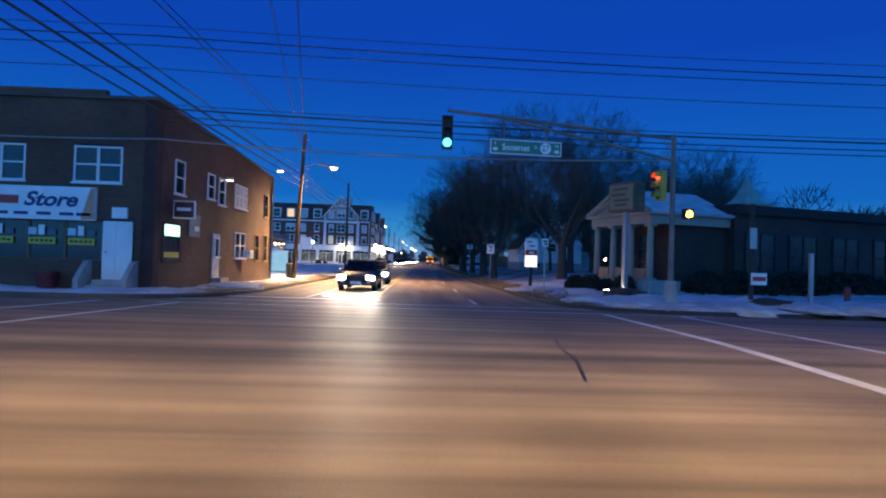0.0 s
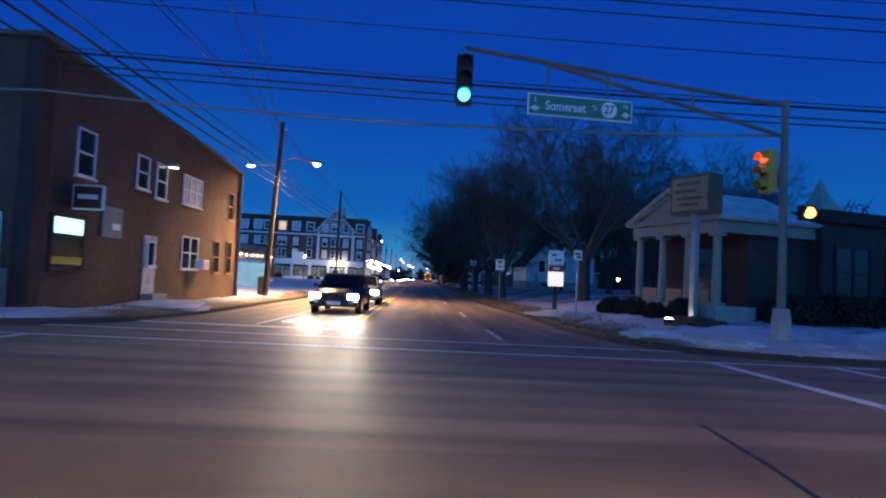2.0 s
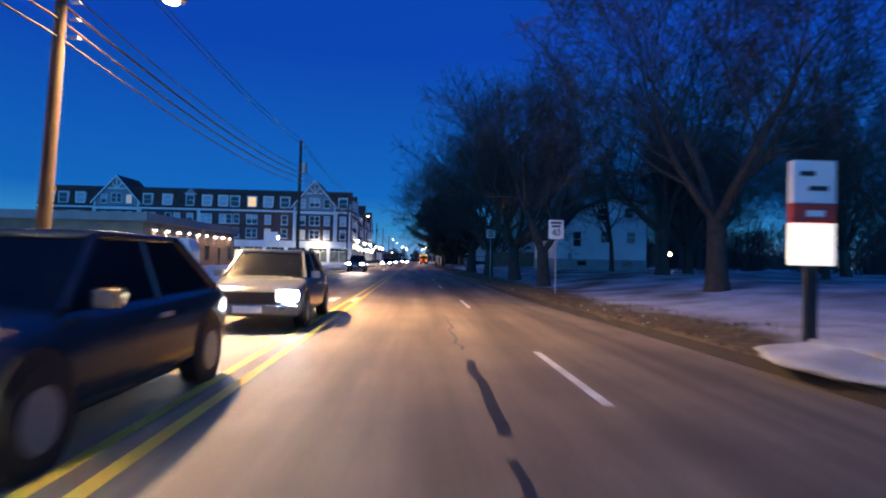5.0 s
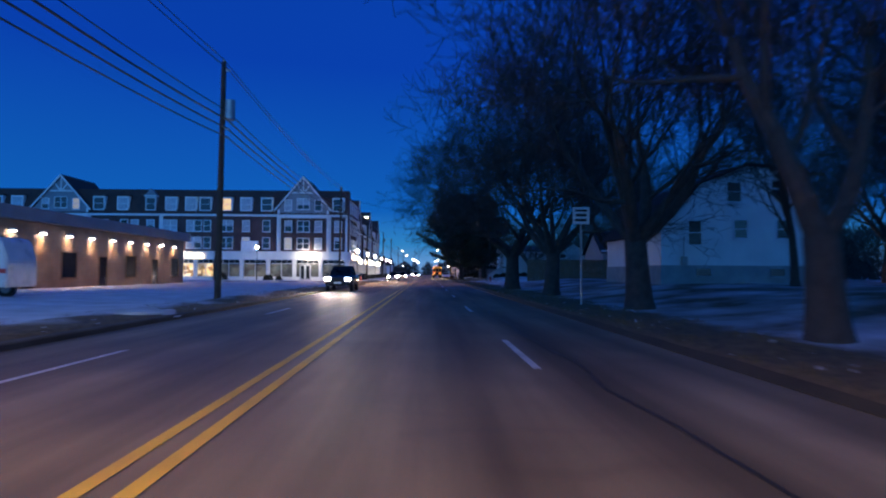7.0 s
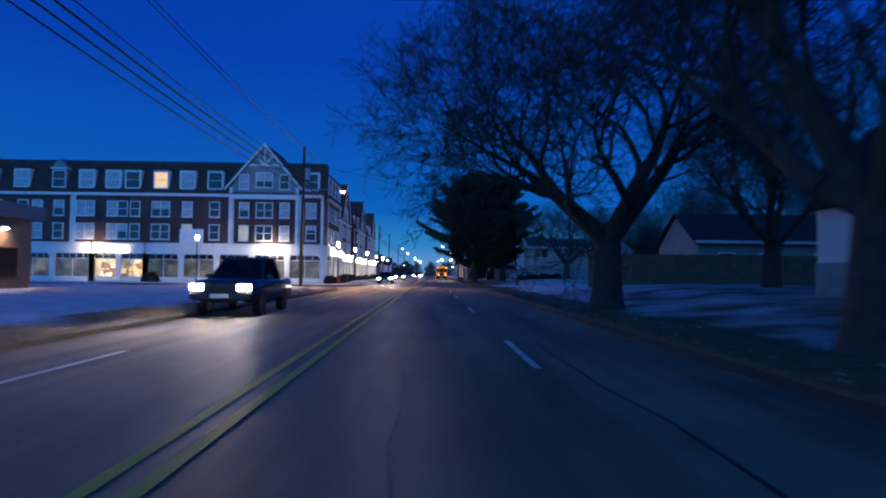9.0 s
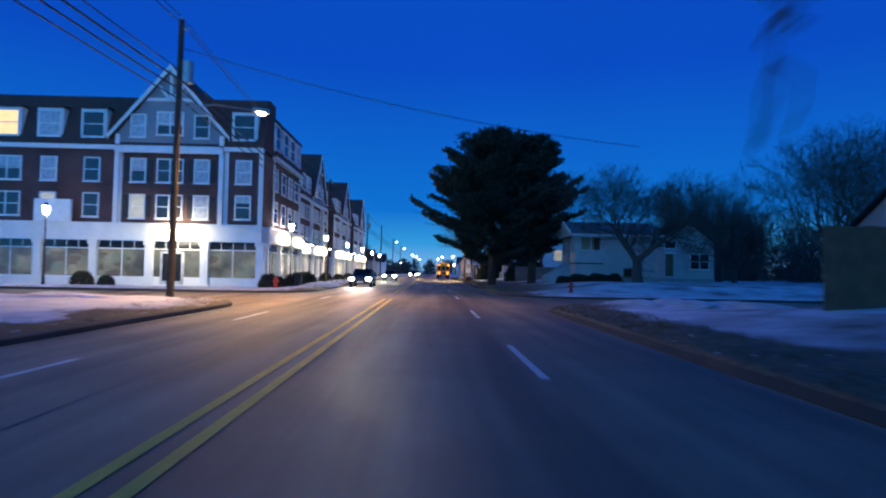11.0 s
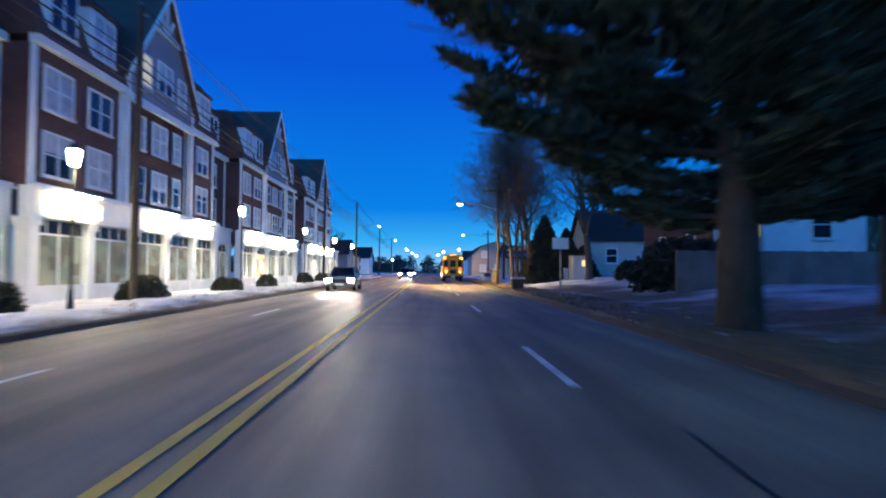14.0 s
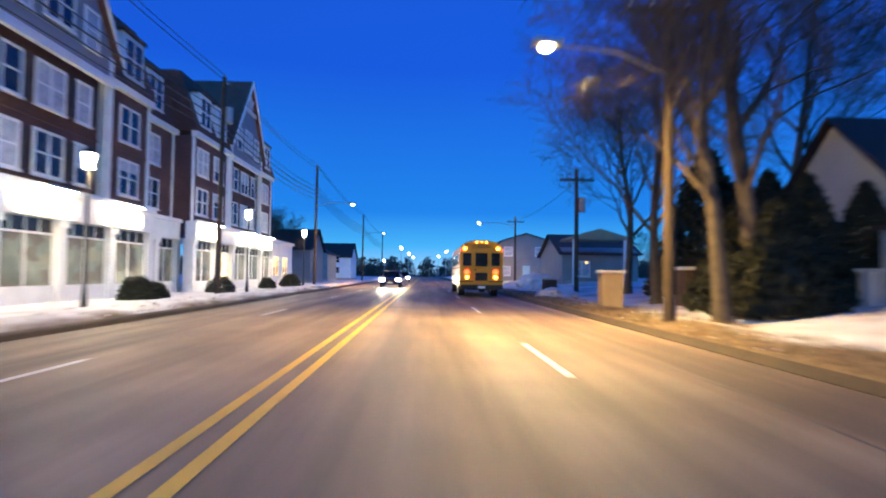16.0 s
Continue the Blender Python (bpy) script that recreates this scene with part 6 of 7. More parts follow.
parts("porch_post", [(11.8, 12.0, 232.1, 232.3, 0.2, 4.15), (16.0, 16.2, 232.1, 232.3, 0.2, 4.15)], M["trim"], h6)
part("porch_light", boxes((13.8, 14.05, 235.9, 236.0, 2.25, 2.5), bevel=0.03), M["lit_warm"], h6)
for i, (x0, x1, y0) in enumerate(((-24, -15, 262), (-26, -16, 282), (-22, -14.5, 300), (10.5, 18, 300), (11, 20, 325))):
    hh = house("far_house", "small pale house far along the road", x0, x1, y0, y0 + 10, 0.1, 4.4, 7.0, "house_grey" if i < 2 else "house_white", "roof_dark", along="Y" if i % 2 else "X")
    for x in (x0 + 2, x0 + 5):
        for z in (1.2, 3.2):
            window(hh, (x, y0 - 0.03, z), 0, 0.8, 1.1, M["glass"])
tower = thing("far_shop", "white flat-roofed shop beyond the hotel", "building", (0, 0, 0))
part("wall", boxes((-24, -15.6, 243.5, 254, -0.2, 4.2)), M["house_white"], tower)
part("parapet", boxes((-24.2, -15.4, 243.3, 254.2, 4.2, 4.5)), M["trim"], tower)
for y in (246, 250):
    window(tower, (-15.57, y, 0.8), 90, 2.2, 2.0, M["shopfront_lit"], cols=2, rails=0)

# grey board fence
fe = thing("board_fence", "weathered grey board fence along a side yard", "fence", (0, 0, 0))
for i in range(48):
    x = 10.6 + 0.26 * i
    part("board", finish("board", boxes((x, x + 0.245, 172.6 + 0.01 * (i % 2), 172.63 + 0.01 * (i % 2), ground_z(x, 172.6) - 0.1, 2.12 + 0.015 * math.sin(i * 2.3))), M["fence_grey"]), None, fe)
for i in range(6):
    x = 10.6 + 2.5 * i
    part("post", boxes((x - 0.06, x + 0.06, 172.66, 172.78, ground_z(x, 172.6) - 0.2, 2.15)), M["fence_grey"], fe)
part("rail", boxes((10.6, 23.1, 172.65, 172.69, 1.0, 1.09), (10.6, 23.1, 172.65, 172.69, 1.8, 1.89)), M["fence_grey"], fe)
# dark timber fence behind the big trees
fd = thing("board_fence", "dark timber fence behind the street trees", "fence", (0, 0, 0))
for i in range(60):
    x = 11.0 + 0.3 * i
    part("board", finish("board", boxes((x, x + 0.28, 116.0, 116.03, ground_z(x, 116.0) - 0.1, 2.75 + 0.02 * math.sin(i * 1.9))), M["wood"]), None, fd)
part("rail", boxes((11.0, 29.0, 116.04, 116.09, 1.3, 1.4), (11.0, 29.0, 116.04, 116.09, 2.3, 2.4)), M["wood"], fd)
# gate pillars by the road
for x, y, h, m in ((6.5, 204.8, 1.25, "stucco_tan"), (9.3, 204.5, 1.35, "brick_dark"), (7.0, 218.0, 1.0, "brick_dark"), (5.85, 186.6, 0.72, "brick_dark")):
    g_ = thing("gate_pillar", "squat masonry pillar with a stone cap", "pillar", (x, y, ground_z(x, y) - 0.1), group="gate pillars")
    part("shaft", boxes((-0.36, 0.36, -0.36, 0.36, -0.1, h), bevel=0.02), M[m], g_)
    part("cap", boxes((-0.44, 0.44, -0.44, 0.44, h, h + 0.12), bevel=0.03), M["snowpile"], g_)

gp_ = thing("gate_post", "pale narrow garden gate post before dark evergreens", "post", (11.9, 199.2, ground_z(11.9, 199.2) - 0.1))
part("shaft", boxes((-0.19, 0.19, -0.19, 0.19, -0.1, 1.0), bevel=0.02), M["house_cream"], gp_)
part("cap", boxes((-0.24, 0.24, -0.24, 0.24, 1.0, 1.1), bevel=0.02), M["snowpile"], gp_)

# lantern in a far yard
yl_ = thing("yard_lantern", "small glowing lantern on a garden post", "lamp", (27.9, 92.8, ground_z(27.9, 92.8)))
bm = bmesh.new()
cyl(bm, (0, 0, -0.2), (0, 0, 1.6), 0.05, seg=8)
part("post", bm, M["black"], yl_)
bm = bmesh.new()
cyl(bm, (0, 0, 1.6), (0, 0, 1.95), 0.12, 0.17, 8)
part("lantern", bm, M["lens_sodium"], yl_)

# ==== trees ====


def bare_tree(seed, height, spread, trunk_r, fork=2.2, limbs=5, upright=False, stout=1.0, gnarl=1.0, lift=1.0, dense=2):
    """Tapered trunk with forking limbs, and a fine crown of twigs; returns two meshes."""
    r = random.Random(seed)
    tv, tf, cv, cf = [], [], [], []

    def tube(vs, fs, a, b, r0, r1, seg):
        d = (b - a)
        q = d.to_track_quat("Z", "Y").to_matrix()
        i = len(vs)
        for p, rr in ((a, r0), (b, r1)):
            for k in range(seg):
                w = k * math.tau / seg
                vs.append(tuple(p + q @ Vector((rr * math.cos(w), rr * math.sin(w), 0))))
        for k in range(seg):
            j = (k + 1) % seg
            fs.append((i + k, i + j, i + seg + j, i + seg + k))

    def aside(d, angle):
        """A direction turned away from d by the angle, round a chance azimuth."""
        w = r.uniform(0, math.tau)
        q = d.to_track_quat("Z", "Y").to_matrix()
        return (q @ Vector((math.sin(angle) * math.cos(w), math.sin(angle) * math.sin(w), math.cos(angle)))).normalized()

    def grow(p, d, rad, length, level):
        steps = 5 if level < 3 else 3
        bend = (0.075 + 0.03 * level) * gnarl
        for k in range(steps):
            d = (d + Vector((r.gauss(0, bend), r.gauss(0, bend), r.gauss(0, bend * 0.7) + (0.075 if level < 5 else 0.03) * lift))).normalized()
            q = p + d * length / steps
            r2 = rad * (1 - 0.34 / steps * (k + 1) / 1.2)
            if level < 4:
                tube(tv, tf, p, q, rad, r2, 9 if level < 2 else 6)
            else:
                tube(cv, cf, p, q, max(rad, 0.012), max(r2, 0.008), 3)
            p, rad = q, r2
            if level >= 1 and k > 0 and level < 6:
                for _ in range(1 if level < 3 else dense):
                    grow(p, aside(d, r.uniform(0.5, 1.0)), rad * r.uniform(0.42, 0.60), length * r.uniform(0.5, 0.78), level + 1 + (1 if level > 2 else 0))
        if level < 5:
            for _ in range(2):
                grow(p, aside(d, r.uniform(0.2, 0.5)), rad * 0.72, length * 0.70, level + 1)

    p, d = Vector((0, 0, -0.3)), Vector((r.gauss(0, 0.04), r.gauss(0, 0.04), 1)).normalized()
    if upright:
        # one leader carried to the top, with rising limbs all the way up
        n = 16
        z0 = fork
        for k in range(n):
            u0, u1 = k / n, (k + 1) / n
            q = p + d * (height + 0.3) / n
            tube(tv, tf, p, q, trunk_r * (1 - 0.92 * u0) * (1.4 if k == 0 else 1), trunk_r * (1 - 0.92 * u1), 10)
            p = q
            d = (d + Vector((r.gauss(0, 0.05), r.gauss(0, 0.05), 0.10))).normalized()
            if p.z > z0 and k < n - 1:
                for _ in range(2 if k % 2 else 1):
                    w = r.uniform(0, math.tau)
                    tilt = (1.15 - 0.6 * u1) * spread
                    dd = Vector((math.cos(w) * tilt, math.sin(w) * tilt, 1)).normalized()
                    grow(p, dd, trunk_r * (1 - 0.92 * u1) * r.uniform(0.4, 0.6), height * 0.30 * (1.08 - u1) ** 0.8, 3 if k > 10 else 2)
    else:
        flare = [1.55, 1.15, 1.0, 0.93, 0.9]
        for k in range(4):
            q = p + d * (fork + 0.3) / 4
            tube(tv, tf, p, q, trunk_r * flare[k], trunk_r * flare[k + 1], 12)
            p = q
        for k in range(limbs):
            w = k * math.tau / limbs + r.uniform(-0.4, 0.4)
            tilt = r.uniform(0.35, 0.95) * spread
            dd = Vector((math.cos(w) * tilt, math.sin(w) * tilt, 1)).normalized()
            grow(p - Vector((0, 0, 0.15)), dd, trunk_r * r.uniform(0.42, 0.62) * stout, height * 0.30, 1)
    out = []
    for nm, v, f, m in (("trunk", tv, tf, M["bark"]), ("crown", cv, cf, M["twig"])):
        me = bpy.data.meshes.new(nm)
        me.from_pydata(v, [], f)
        me.polygons.foreach_set("use_smooth", [True] * len(f))
        me.materials.append(m)
        out.append(me)
    return out


BARE = [bare_tree(21, 15.0, 1.5, 0.40, 2.4, 6), bare_tree(22, 15.5, 0.85, 0.38, 2.9, 4), bare_tree(33, 8.5, 0.9, 0.20, 1.7, 4), bare_tree(45, 14.0, 0.75, 0.24, 3.2, 3, True), bare_tree(52, 14.5, 0.85, 0.30, 3.0, 3, True), bare_tree(64, 15.0, 0.62, 0.36, 2.1, 2, stout=1.25, lift=1.2), bare_tree(77, 15.6, 1.30, 0.52, 2.5, 4, stout=1.3, gnarl=1.7, lift=1.25, dense=3), bare_tree(23, 15.0, 1.25, 0.40, 2.4, 6, dense=1), bare_tree(24, 15.5, 0.9, 0.38, 2.9, 6, dense=1)]


def tree(kind, x, y, turn, scale=1.0, label="large leafless street tree with dark spreading limbs", lean=(0, 0)):
    t = thing("bare_tree", label, "tree", (x, y, ground_z(x, y) - 0.05), turn, "leafless trees")
    t.matrix_world = pose(x, y, ground_z(x, y) - 0.05, lean[0], lean[1], turn) @ Matrix.Diagonal((scale, scale, scale, 1))
    part("trunk", BARE[kind][0], None, t)
    part("crown", BARE[kind][1], None, t)


tree(5, 7.3, 60.8, 0, 0.92, "leafless street tree with a forked pale trunk")
tree(0, 7.3, 70.5, 130, 1.0)
tree(0, 6.95, 83.6, 250, 1.0)
tree(6, 6.6, 96.6, 15, 1.0, "broad old leafless tree with low spreading limbs")
tree(1, 11.5, 50.0, 200, 0.95, "tall leafless tree behind the bank lawn")
tree(1, 16.0, 66.0, 75, 1.0, "tall leafless tree in a side yard")
tree(0, 17.0, 104.0, 310, 0.9, "leafless yard tree with fine twigs")
tree(1, 22.0, 54.0, 310, 0.8, "leafless tree behind the bank")
tree(6, 16.6, 147.2, 200, 0.70, "old leafless yard tree with wide crooked limbs")
tree(0, 31.6, 161.5, 90, 0.60, "dense dark leafless tree behind the white house")
tree(4, 8.9, 199.5, 200, 1.0, "tall leafless roadside tree with rising limbs")
tree(3, 7.15, 197.8, 75, 0.9, "slender leafless roadside tree beside the lamp pole")
tree(4, 12.85, 195.2, 200, 1.0, "tall leafless yard tree before the white house")
tree(3, 8.8, 206.5, 160, 0.85, "slender leafless roadside tree")
tree(3, 10.4, 214.5, 330, 0.9, "slender leafless roadside tree")
tree(4, 17.5, 212.0, 310, 1.05, "tall leafless yard tree beyond the houses")
tree(2, -19.0, 256.0, 40, 1.1, "small leafless tree beyond the hotel")


# yard trees that fill the background behind the street trees
for i, (x, y, sc) in enumerate(((19.5, 70, 0.8), (25, 78, 0.9), (24, 62, 0.75), (31, 90, 0.95), (34, 74, 0.9), (26, 104, 0.85), (36, 108, 0.95), (42, 88, 1.0), (20, 110, 0.7), (44, 120, 1.0), (50, 100, 1.0), (16, 76, 0.65), (30, 143, 0.85), (38, 150, 0.95), (28, 167, 0.8), (46, 146, 1.0), (35, 172, 0.9), (56, 160, 1.0))):
    tree((0, 1, 4)[i % 3] if x < 28 else 7 + i % 2, x, y, 47 * i, sc, "bare dark tree in the back yards")


def pine_meshes(seed, height, width):
    """A white pine: straight trunk, tiers of rising boughs with flat sprays of needles."""
    r = random.Random(seed)
    bm = bmesh.new()
    cyl(bm, (0, 0, -0.3), (0, 0, height * 0.5), 0.46, 0.28, 12)
    cyl(bm, (0, 0, height * 0.5), (0, 0, height), 0.28, 0.04, 10)
    nv, nf = [], []
    z = 2.3
    while z < height - 0.2:
        u = (z - 2.3) / (height - 2.3)
        reach = width * (1 - u ** 1.55) ** 0.72 * (0.40 + 0.60 * min(1, u * 4.5))
        for k in range(7):
            w = r.uniform(0, math.tau)
            L = reach * r.choice((0.55, 0.75, 0.9, 1.0, 1.08)) * r.uniform(0.9, 1.08) + 0.3
            d = Vector((math.cos(w), math.sin(w), r.uniform(-0.04, 0.16) + 0.30 * u))
            side = Vector((-d.y, d.x, 0))
            root = Vector((0, 0, z))
            cyl(bm, root, root + d * L, 0.055 * (1 - u) + 0.02, 0.012, 5, False)
            for _ in range(int(26 + 58 * L)):
                s = r.uniform(0.18, 1.0) ** 0.75
                c = root + d * L * s + side * r.gauss(0, 0.16 + 0.34 * s) + Vector((0, 0, 0.15 * s * s * s * L + r.gauss(0.0, 0.10)))
                for _ in range(4):
                    a = Vector((r.gauss(0, 0.8) + 1.2 * d.x, r.gauss(0, 0.8) + 1.2 * d.y, r.gauss(0.45, 0.4))).normalized() * r.uniform(0.22, 0.46)
                    b = Vector((r.gauss(0, 1), r.gauss(0, 1), r.gauss(0, 1))).normalized() * 0.065
                    i = len(nv)
                    nv += [tuple(c - b), tuple(c + b), tuple(c + a)]
                    nf.append((i, i + 1, i + 2))
        z += r.uniform(0.38, 0.68)
    tr = finish("trunk", bm, M["bark"], True)
    me = bpy.data.meshes.new("crown")
    me.from_pydata(nv, [], nf)
    me.materials.append(M["needles"])
    return tr, me


for seed, x, y, h, w in ((7, 6.35, 159.4, 15.1, 7.8), (8, 10.4, 160.2, 14.8, 5.6)):
    t = thing("pine_tree", "tall dark pine with layered drooping boughs", "tree", (x, y, ground_z(x, y)), 0, "pines")
    a, b = pine_meshes(seed, h, w)
    part("trunk", a, None, t)
    part("crown", b, None, t)


def cone_mesh(seed, h, w, n):
    def sample(r):
        z = r.random() ** 1.3
        a = r.uniform(0, math.tau)
        q = w / 2 * (1 - z) ** 0.75 * r.uniform(0.75, 1.05) * (1 + 0.12 * math.sin(5 * a + seed)) + 0.05
        return q * math.cos(a), q * math.sin(a), 0.1 + z * h
    v, f = foliage(seed, n, sample, 0.26, 1.6)
    me = bpy.data.meshes.new("foliage")
    me.from_pydata(v, [], f)
    me.materials.append(M["evergreen"])
    return me


CONES = [cone_mesh(1, 6.3, 4.6, 7000), cone_mesh(2, 3.0, 3.0, 3500)]
for k, x, y, s in ((0, 12.0, 209.0, 1.0), (0, 15.0, 212.5, 0.8), (0, 21.0, 216.0, 0.9), (1, 9.4, 199.5, 1.0), (1, 9.9, 202.0, 1.1), (0, 11.0, 200.5, 0.62), (0, 11.6, 203.5, 0.7), (0, 12.6, 200.2, 0.55), (1, 13.6, 200.0, 0.9)):
    t = thing("evergreen_bush", "dense dark evergreen bush with a ragged outline", "bush", (x, y, ground_z(x, y) - 0.1), 50 * x, "evergreen bushes")
    t.scale = (s, s, s)
    part("foliage", CONES[k], None, t)
    bm = bmesh.new()
    cyl(bm, (0, 0, -0.1), (0, 0, 2.0), 0.10, 0.05, 7)
    part("stem", bm, M["bark"], t)
for i in range(9):
    x, y = 11.9 + 0.58 * i, 153.0 - 0.12 * (i % 2)
    shrub((x, y, ground_z(x, y) - 0.12), 0.78, 60 * i, i % 3, "low dark shrub before the bungalow porch", "porch hedge")

for x, y, w in ((14.0, 188.8, 1.4), (11.5, 175.4, 2.5), (13.2, 175.8, 2.3), (13.3, 178.0, 2.3)):
    shrub((x, y, ground_z(x, y) - 0.04), w, 30 * x, 0, "large rounded dark shrub in a snowy yard")

# far dark woods that close the street's end and the yards
v, f = [], []
fr = random.Random(3)
for k in range(520):
    side = fr.choice((-1, 1))
    if fr.random() < 0.5:
        cx, cy = side * fr.uniform(95, 170), fr.uniform(-40, 400)
        if side < 0:
            cx -= 40
    else:
        cx, cy = fr.uniform(-160, 160), fr.uniform(440, 520)
    h = fr.uniform(4, 9)
    w = fr.uniform(5, 10)
    for _ in range(190):
        z = fr.random()
        a = fr.uniform(0, math.tau)
        q = w / 2 * math.sqrt(fr.random()) * (1 - 0.6 * z * z)
        p = Vector((cx + q * math.cos(a), cy + q * math.sin(a), 0.1 + z * h))
        i = len(v)
        for _ in range(3):
            v.append(tuple(p + Vector((fr.gauss(0, 0.45), fr.gauss(0, 0.45), fr.gauss(0, 0.45)))))
        f.append((i, i + 1, i + 2))
for k in range(170):
    cx, cy = fr.uniform(44, 84), fr.uniform(50, 330)
    h, w = fr.uniform(6, 12), fr.uniform(5, 9)
    for _ in range(480):
        z = fr.random()
        a = fr.uniform(0, math.tau)
        q = w / 2 * math.sqrt(fr.random()) * (0.45 + 0.9 * z - 0.75 * z * z)
        p = Vector((cx + q * math.cos(a), cy + q * math.sin(a), 0.3 + z * h))
        d = Vector((fr.gauss(0, 0.5) + 0.6 * math.cos(a), fr.gauss(0, 0.5) + 0.6 * math.sin(a), fr.uniform(0.5, 1.4))).normalized() * fr.uniform(0.6, 1.7)
        i = len(v)
        v += [(p.x - 0.07, p.y, p.z), (p.x + 0.07, p.y, p.z), tuple(p + d)]
        f.append((i, i + 1, i + 2))
belt = raw("far_woods", v, f, M["twig"])
tagged(belt, "dark leafless woods in the far distance", "woods", kind="stuff")

# ==== utility poles, cables and lamps ====
POLES = [(-8.6, -28.0, 10.6), (-8.2, 41.8, 9.7), (-9.4, 78.0, 10.9), (-10.6, 125.0, 11.7), (-11.9, 172.0, 12.0), (-12.0, 218.0, 12.4), (-11.4, 245.0, 12.1), (-11.2, 290.0, 11.5), (-11.0, 335.0, 11.0)]


def utility_pole(x, y, top, lean=0.0, box_=True, arm=True):
    z = ground_z(x, y)
    t = thing("utility_pole", "weathered timber utility pole with a crossarm", "utility pole", (x, y, z), 0, "utility poles")
    bm = bmesh.new()
    cyl(bm, (0, 0, -0.3), (lean, 0, top - z), 0.16, 0.11, 12)
    part("pole", bm, M["wood_pole"], t)
    if arm:
        bm = boxes((lean - 1.1, lean + 1.1, -0.16, -0.06, top - z - 0.75, top - z - 0.62))
        part("crossarm", bm, M["wood_pole"], t)
    else:
        bm = bmesh.new()
        cyl(bm, (lean, 0, top - z - 0.02), (lean, 0, top - z + 0.12), 0.03, 0.05, 8)
        part("pin_insulator", bm, M["steel"], t)
        for dz in (-0.4, -2.3, -2.7, -3.1, -3.5):
            bm = boxes((lean + 0.08, lean + 0.30, -0.04, 0.04, top - z + dz - 0.03, top - z + dz + 0.03), bevel=0.01)
            part("cable_bracket", bm, M["steel"], t)
    for k in (-1.0, -0.45, 0.45, 1.0) if arm else ():
        bm = bmesh.new()
        cyl(bm, (lean + k, -0.11, top - z - 0.62), (lean + k, -0.11, top - z - 0.45), 0.05, 0.03, 8)
        part("insulator", bm, M["steel"], t)
    if box_:
        bm = bmesh.new()
        cyl(bm, (lean * 0.8 + 0.34, 0, top - z - 2.7), (lean * 0.8 + 0.34, 0, top - z - 1.8), 0.22, seg=14)
        part("transformer", bm, M["steel"], t)
    return t


for i, (x, y, top) in enumerate(POLES):
    utility_pole(x, y, top, 0.45 if i == 1 else 0.1, i in (2, 3, 5), False)
# two unseen poles, added only to carry the extra junction lamps
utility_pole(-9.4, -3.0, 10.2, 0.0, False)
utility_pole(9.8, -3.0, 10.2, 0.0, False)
utility_pole(9.3, 221.0, 7.9, 0.0)
utility_pole(5.9, 198.0, 8.6, 0.0, False)
utility_pole(11.5, 262.0, 8.8, 0.0, False)


def cable(pts_, r, material="cable", sag=0.5, label="black overhead power cable"):
    line, n = [], 14
    for a, b in zip(pts_, pts_[1:]):
        a, b = Vector(a), Vector(b)
        line += [a.lerp(b, k / n) - Vector((0, 0, sag * 4 * (k / n) * (1 - k / n))) for k in range(n)]
    line.append(Vector(pts_[-1]))
    bm, rings = bmesh.new(), []
    for i, p in enumerate(line):
        q = (line[min(i + 1, len(line) - 1)] - line[max(i - 1, 0)]).to_track_quat("Z", "Y").to_matrix()
        rings.append([bm.verts.new(p + q @ Vector((r * math.cos(w * math.tau / 6), r * math.sin(w * math.tau / 6), 0))) for w in range(6)])
    for u, v_ in zip(rings, rings[1:]):
        for k in range(6):
            bm.faces.new((u[k], u[(k + 1) % 6], v_[(k + 1) % 6], v_[k]))
    bm.faces.new(rings[0][::-1])
    bm.faces.new(rings[-1])
    ob = part("overhead_cable", bm, M[material], smooth=True)
    return tagged(ob, label, "cable", "overhead cables")


for dx, dz, r in ((0.1, 0.1, 0.016), (0.35, -0.4, 0.018), (0.3, -2.3, 0.020), (0.3, -2.7, 0.035), (0.3, -3.1, 0.030), (0.3, -3.5, 0.024)):
    cable([(x + dx, y - 0.1, top + dz) for x, y, top in POLES], r, sag=0.55)
# services over the crossroads
for y, z0, z1, r in ((24.4, 7.0, 6.85, 0.032), (24.6, 6.75, 6.6, 0.022), (24.2, 6.45, 6.3, 0.020), (24.8, 7.25, 7.1, 0.014), (24.5, 9.75, 9.5, 0.022), (24.7, 9.45, 9.25, 0.018), (24.3, 10.05, 9.9, 0.012), (24.6, 8.55, 8.3, 0.014)):
    cable([(-60, y, z0 + 0.6), (-10.0, y, z0), (22, y + 0.4, z1), (70, y + 1.0, z1 + 0.5)], r, "cable", 0.18, "black utility cables crossing above the junction")
cable([(-26, 23.2, 6.05), (-9.3, 23.4, 5.66), (9.45, 23.6, 5.62)], 0.03, "cable_grey", 0.26, "grey span wire over the junction")
cable([(-7.7, 41.8, 8.6), (-1.0, 5.0, 9.2), (4.0, -30, 9.6)], 0.018, sag=0.5)
cable([(-7.7, 41.8, 8.2), (-2.0, 5.0, 8.9), (3.0, -30, 9.3)], 0.014, sag=0.5)
cable([(-10.5, 125, 10.5), (10, 128, 7.4)], 0.014, sag=0.5)
cable([(9.3, 221, 7.5), (5.9, 198, 8.2)], 0.014, sag=0.3)
cable([(9.3, 221, 7.2), (11.5, 262, 8.4)], 0.014, sag=0.5)


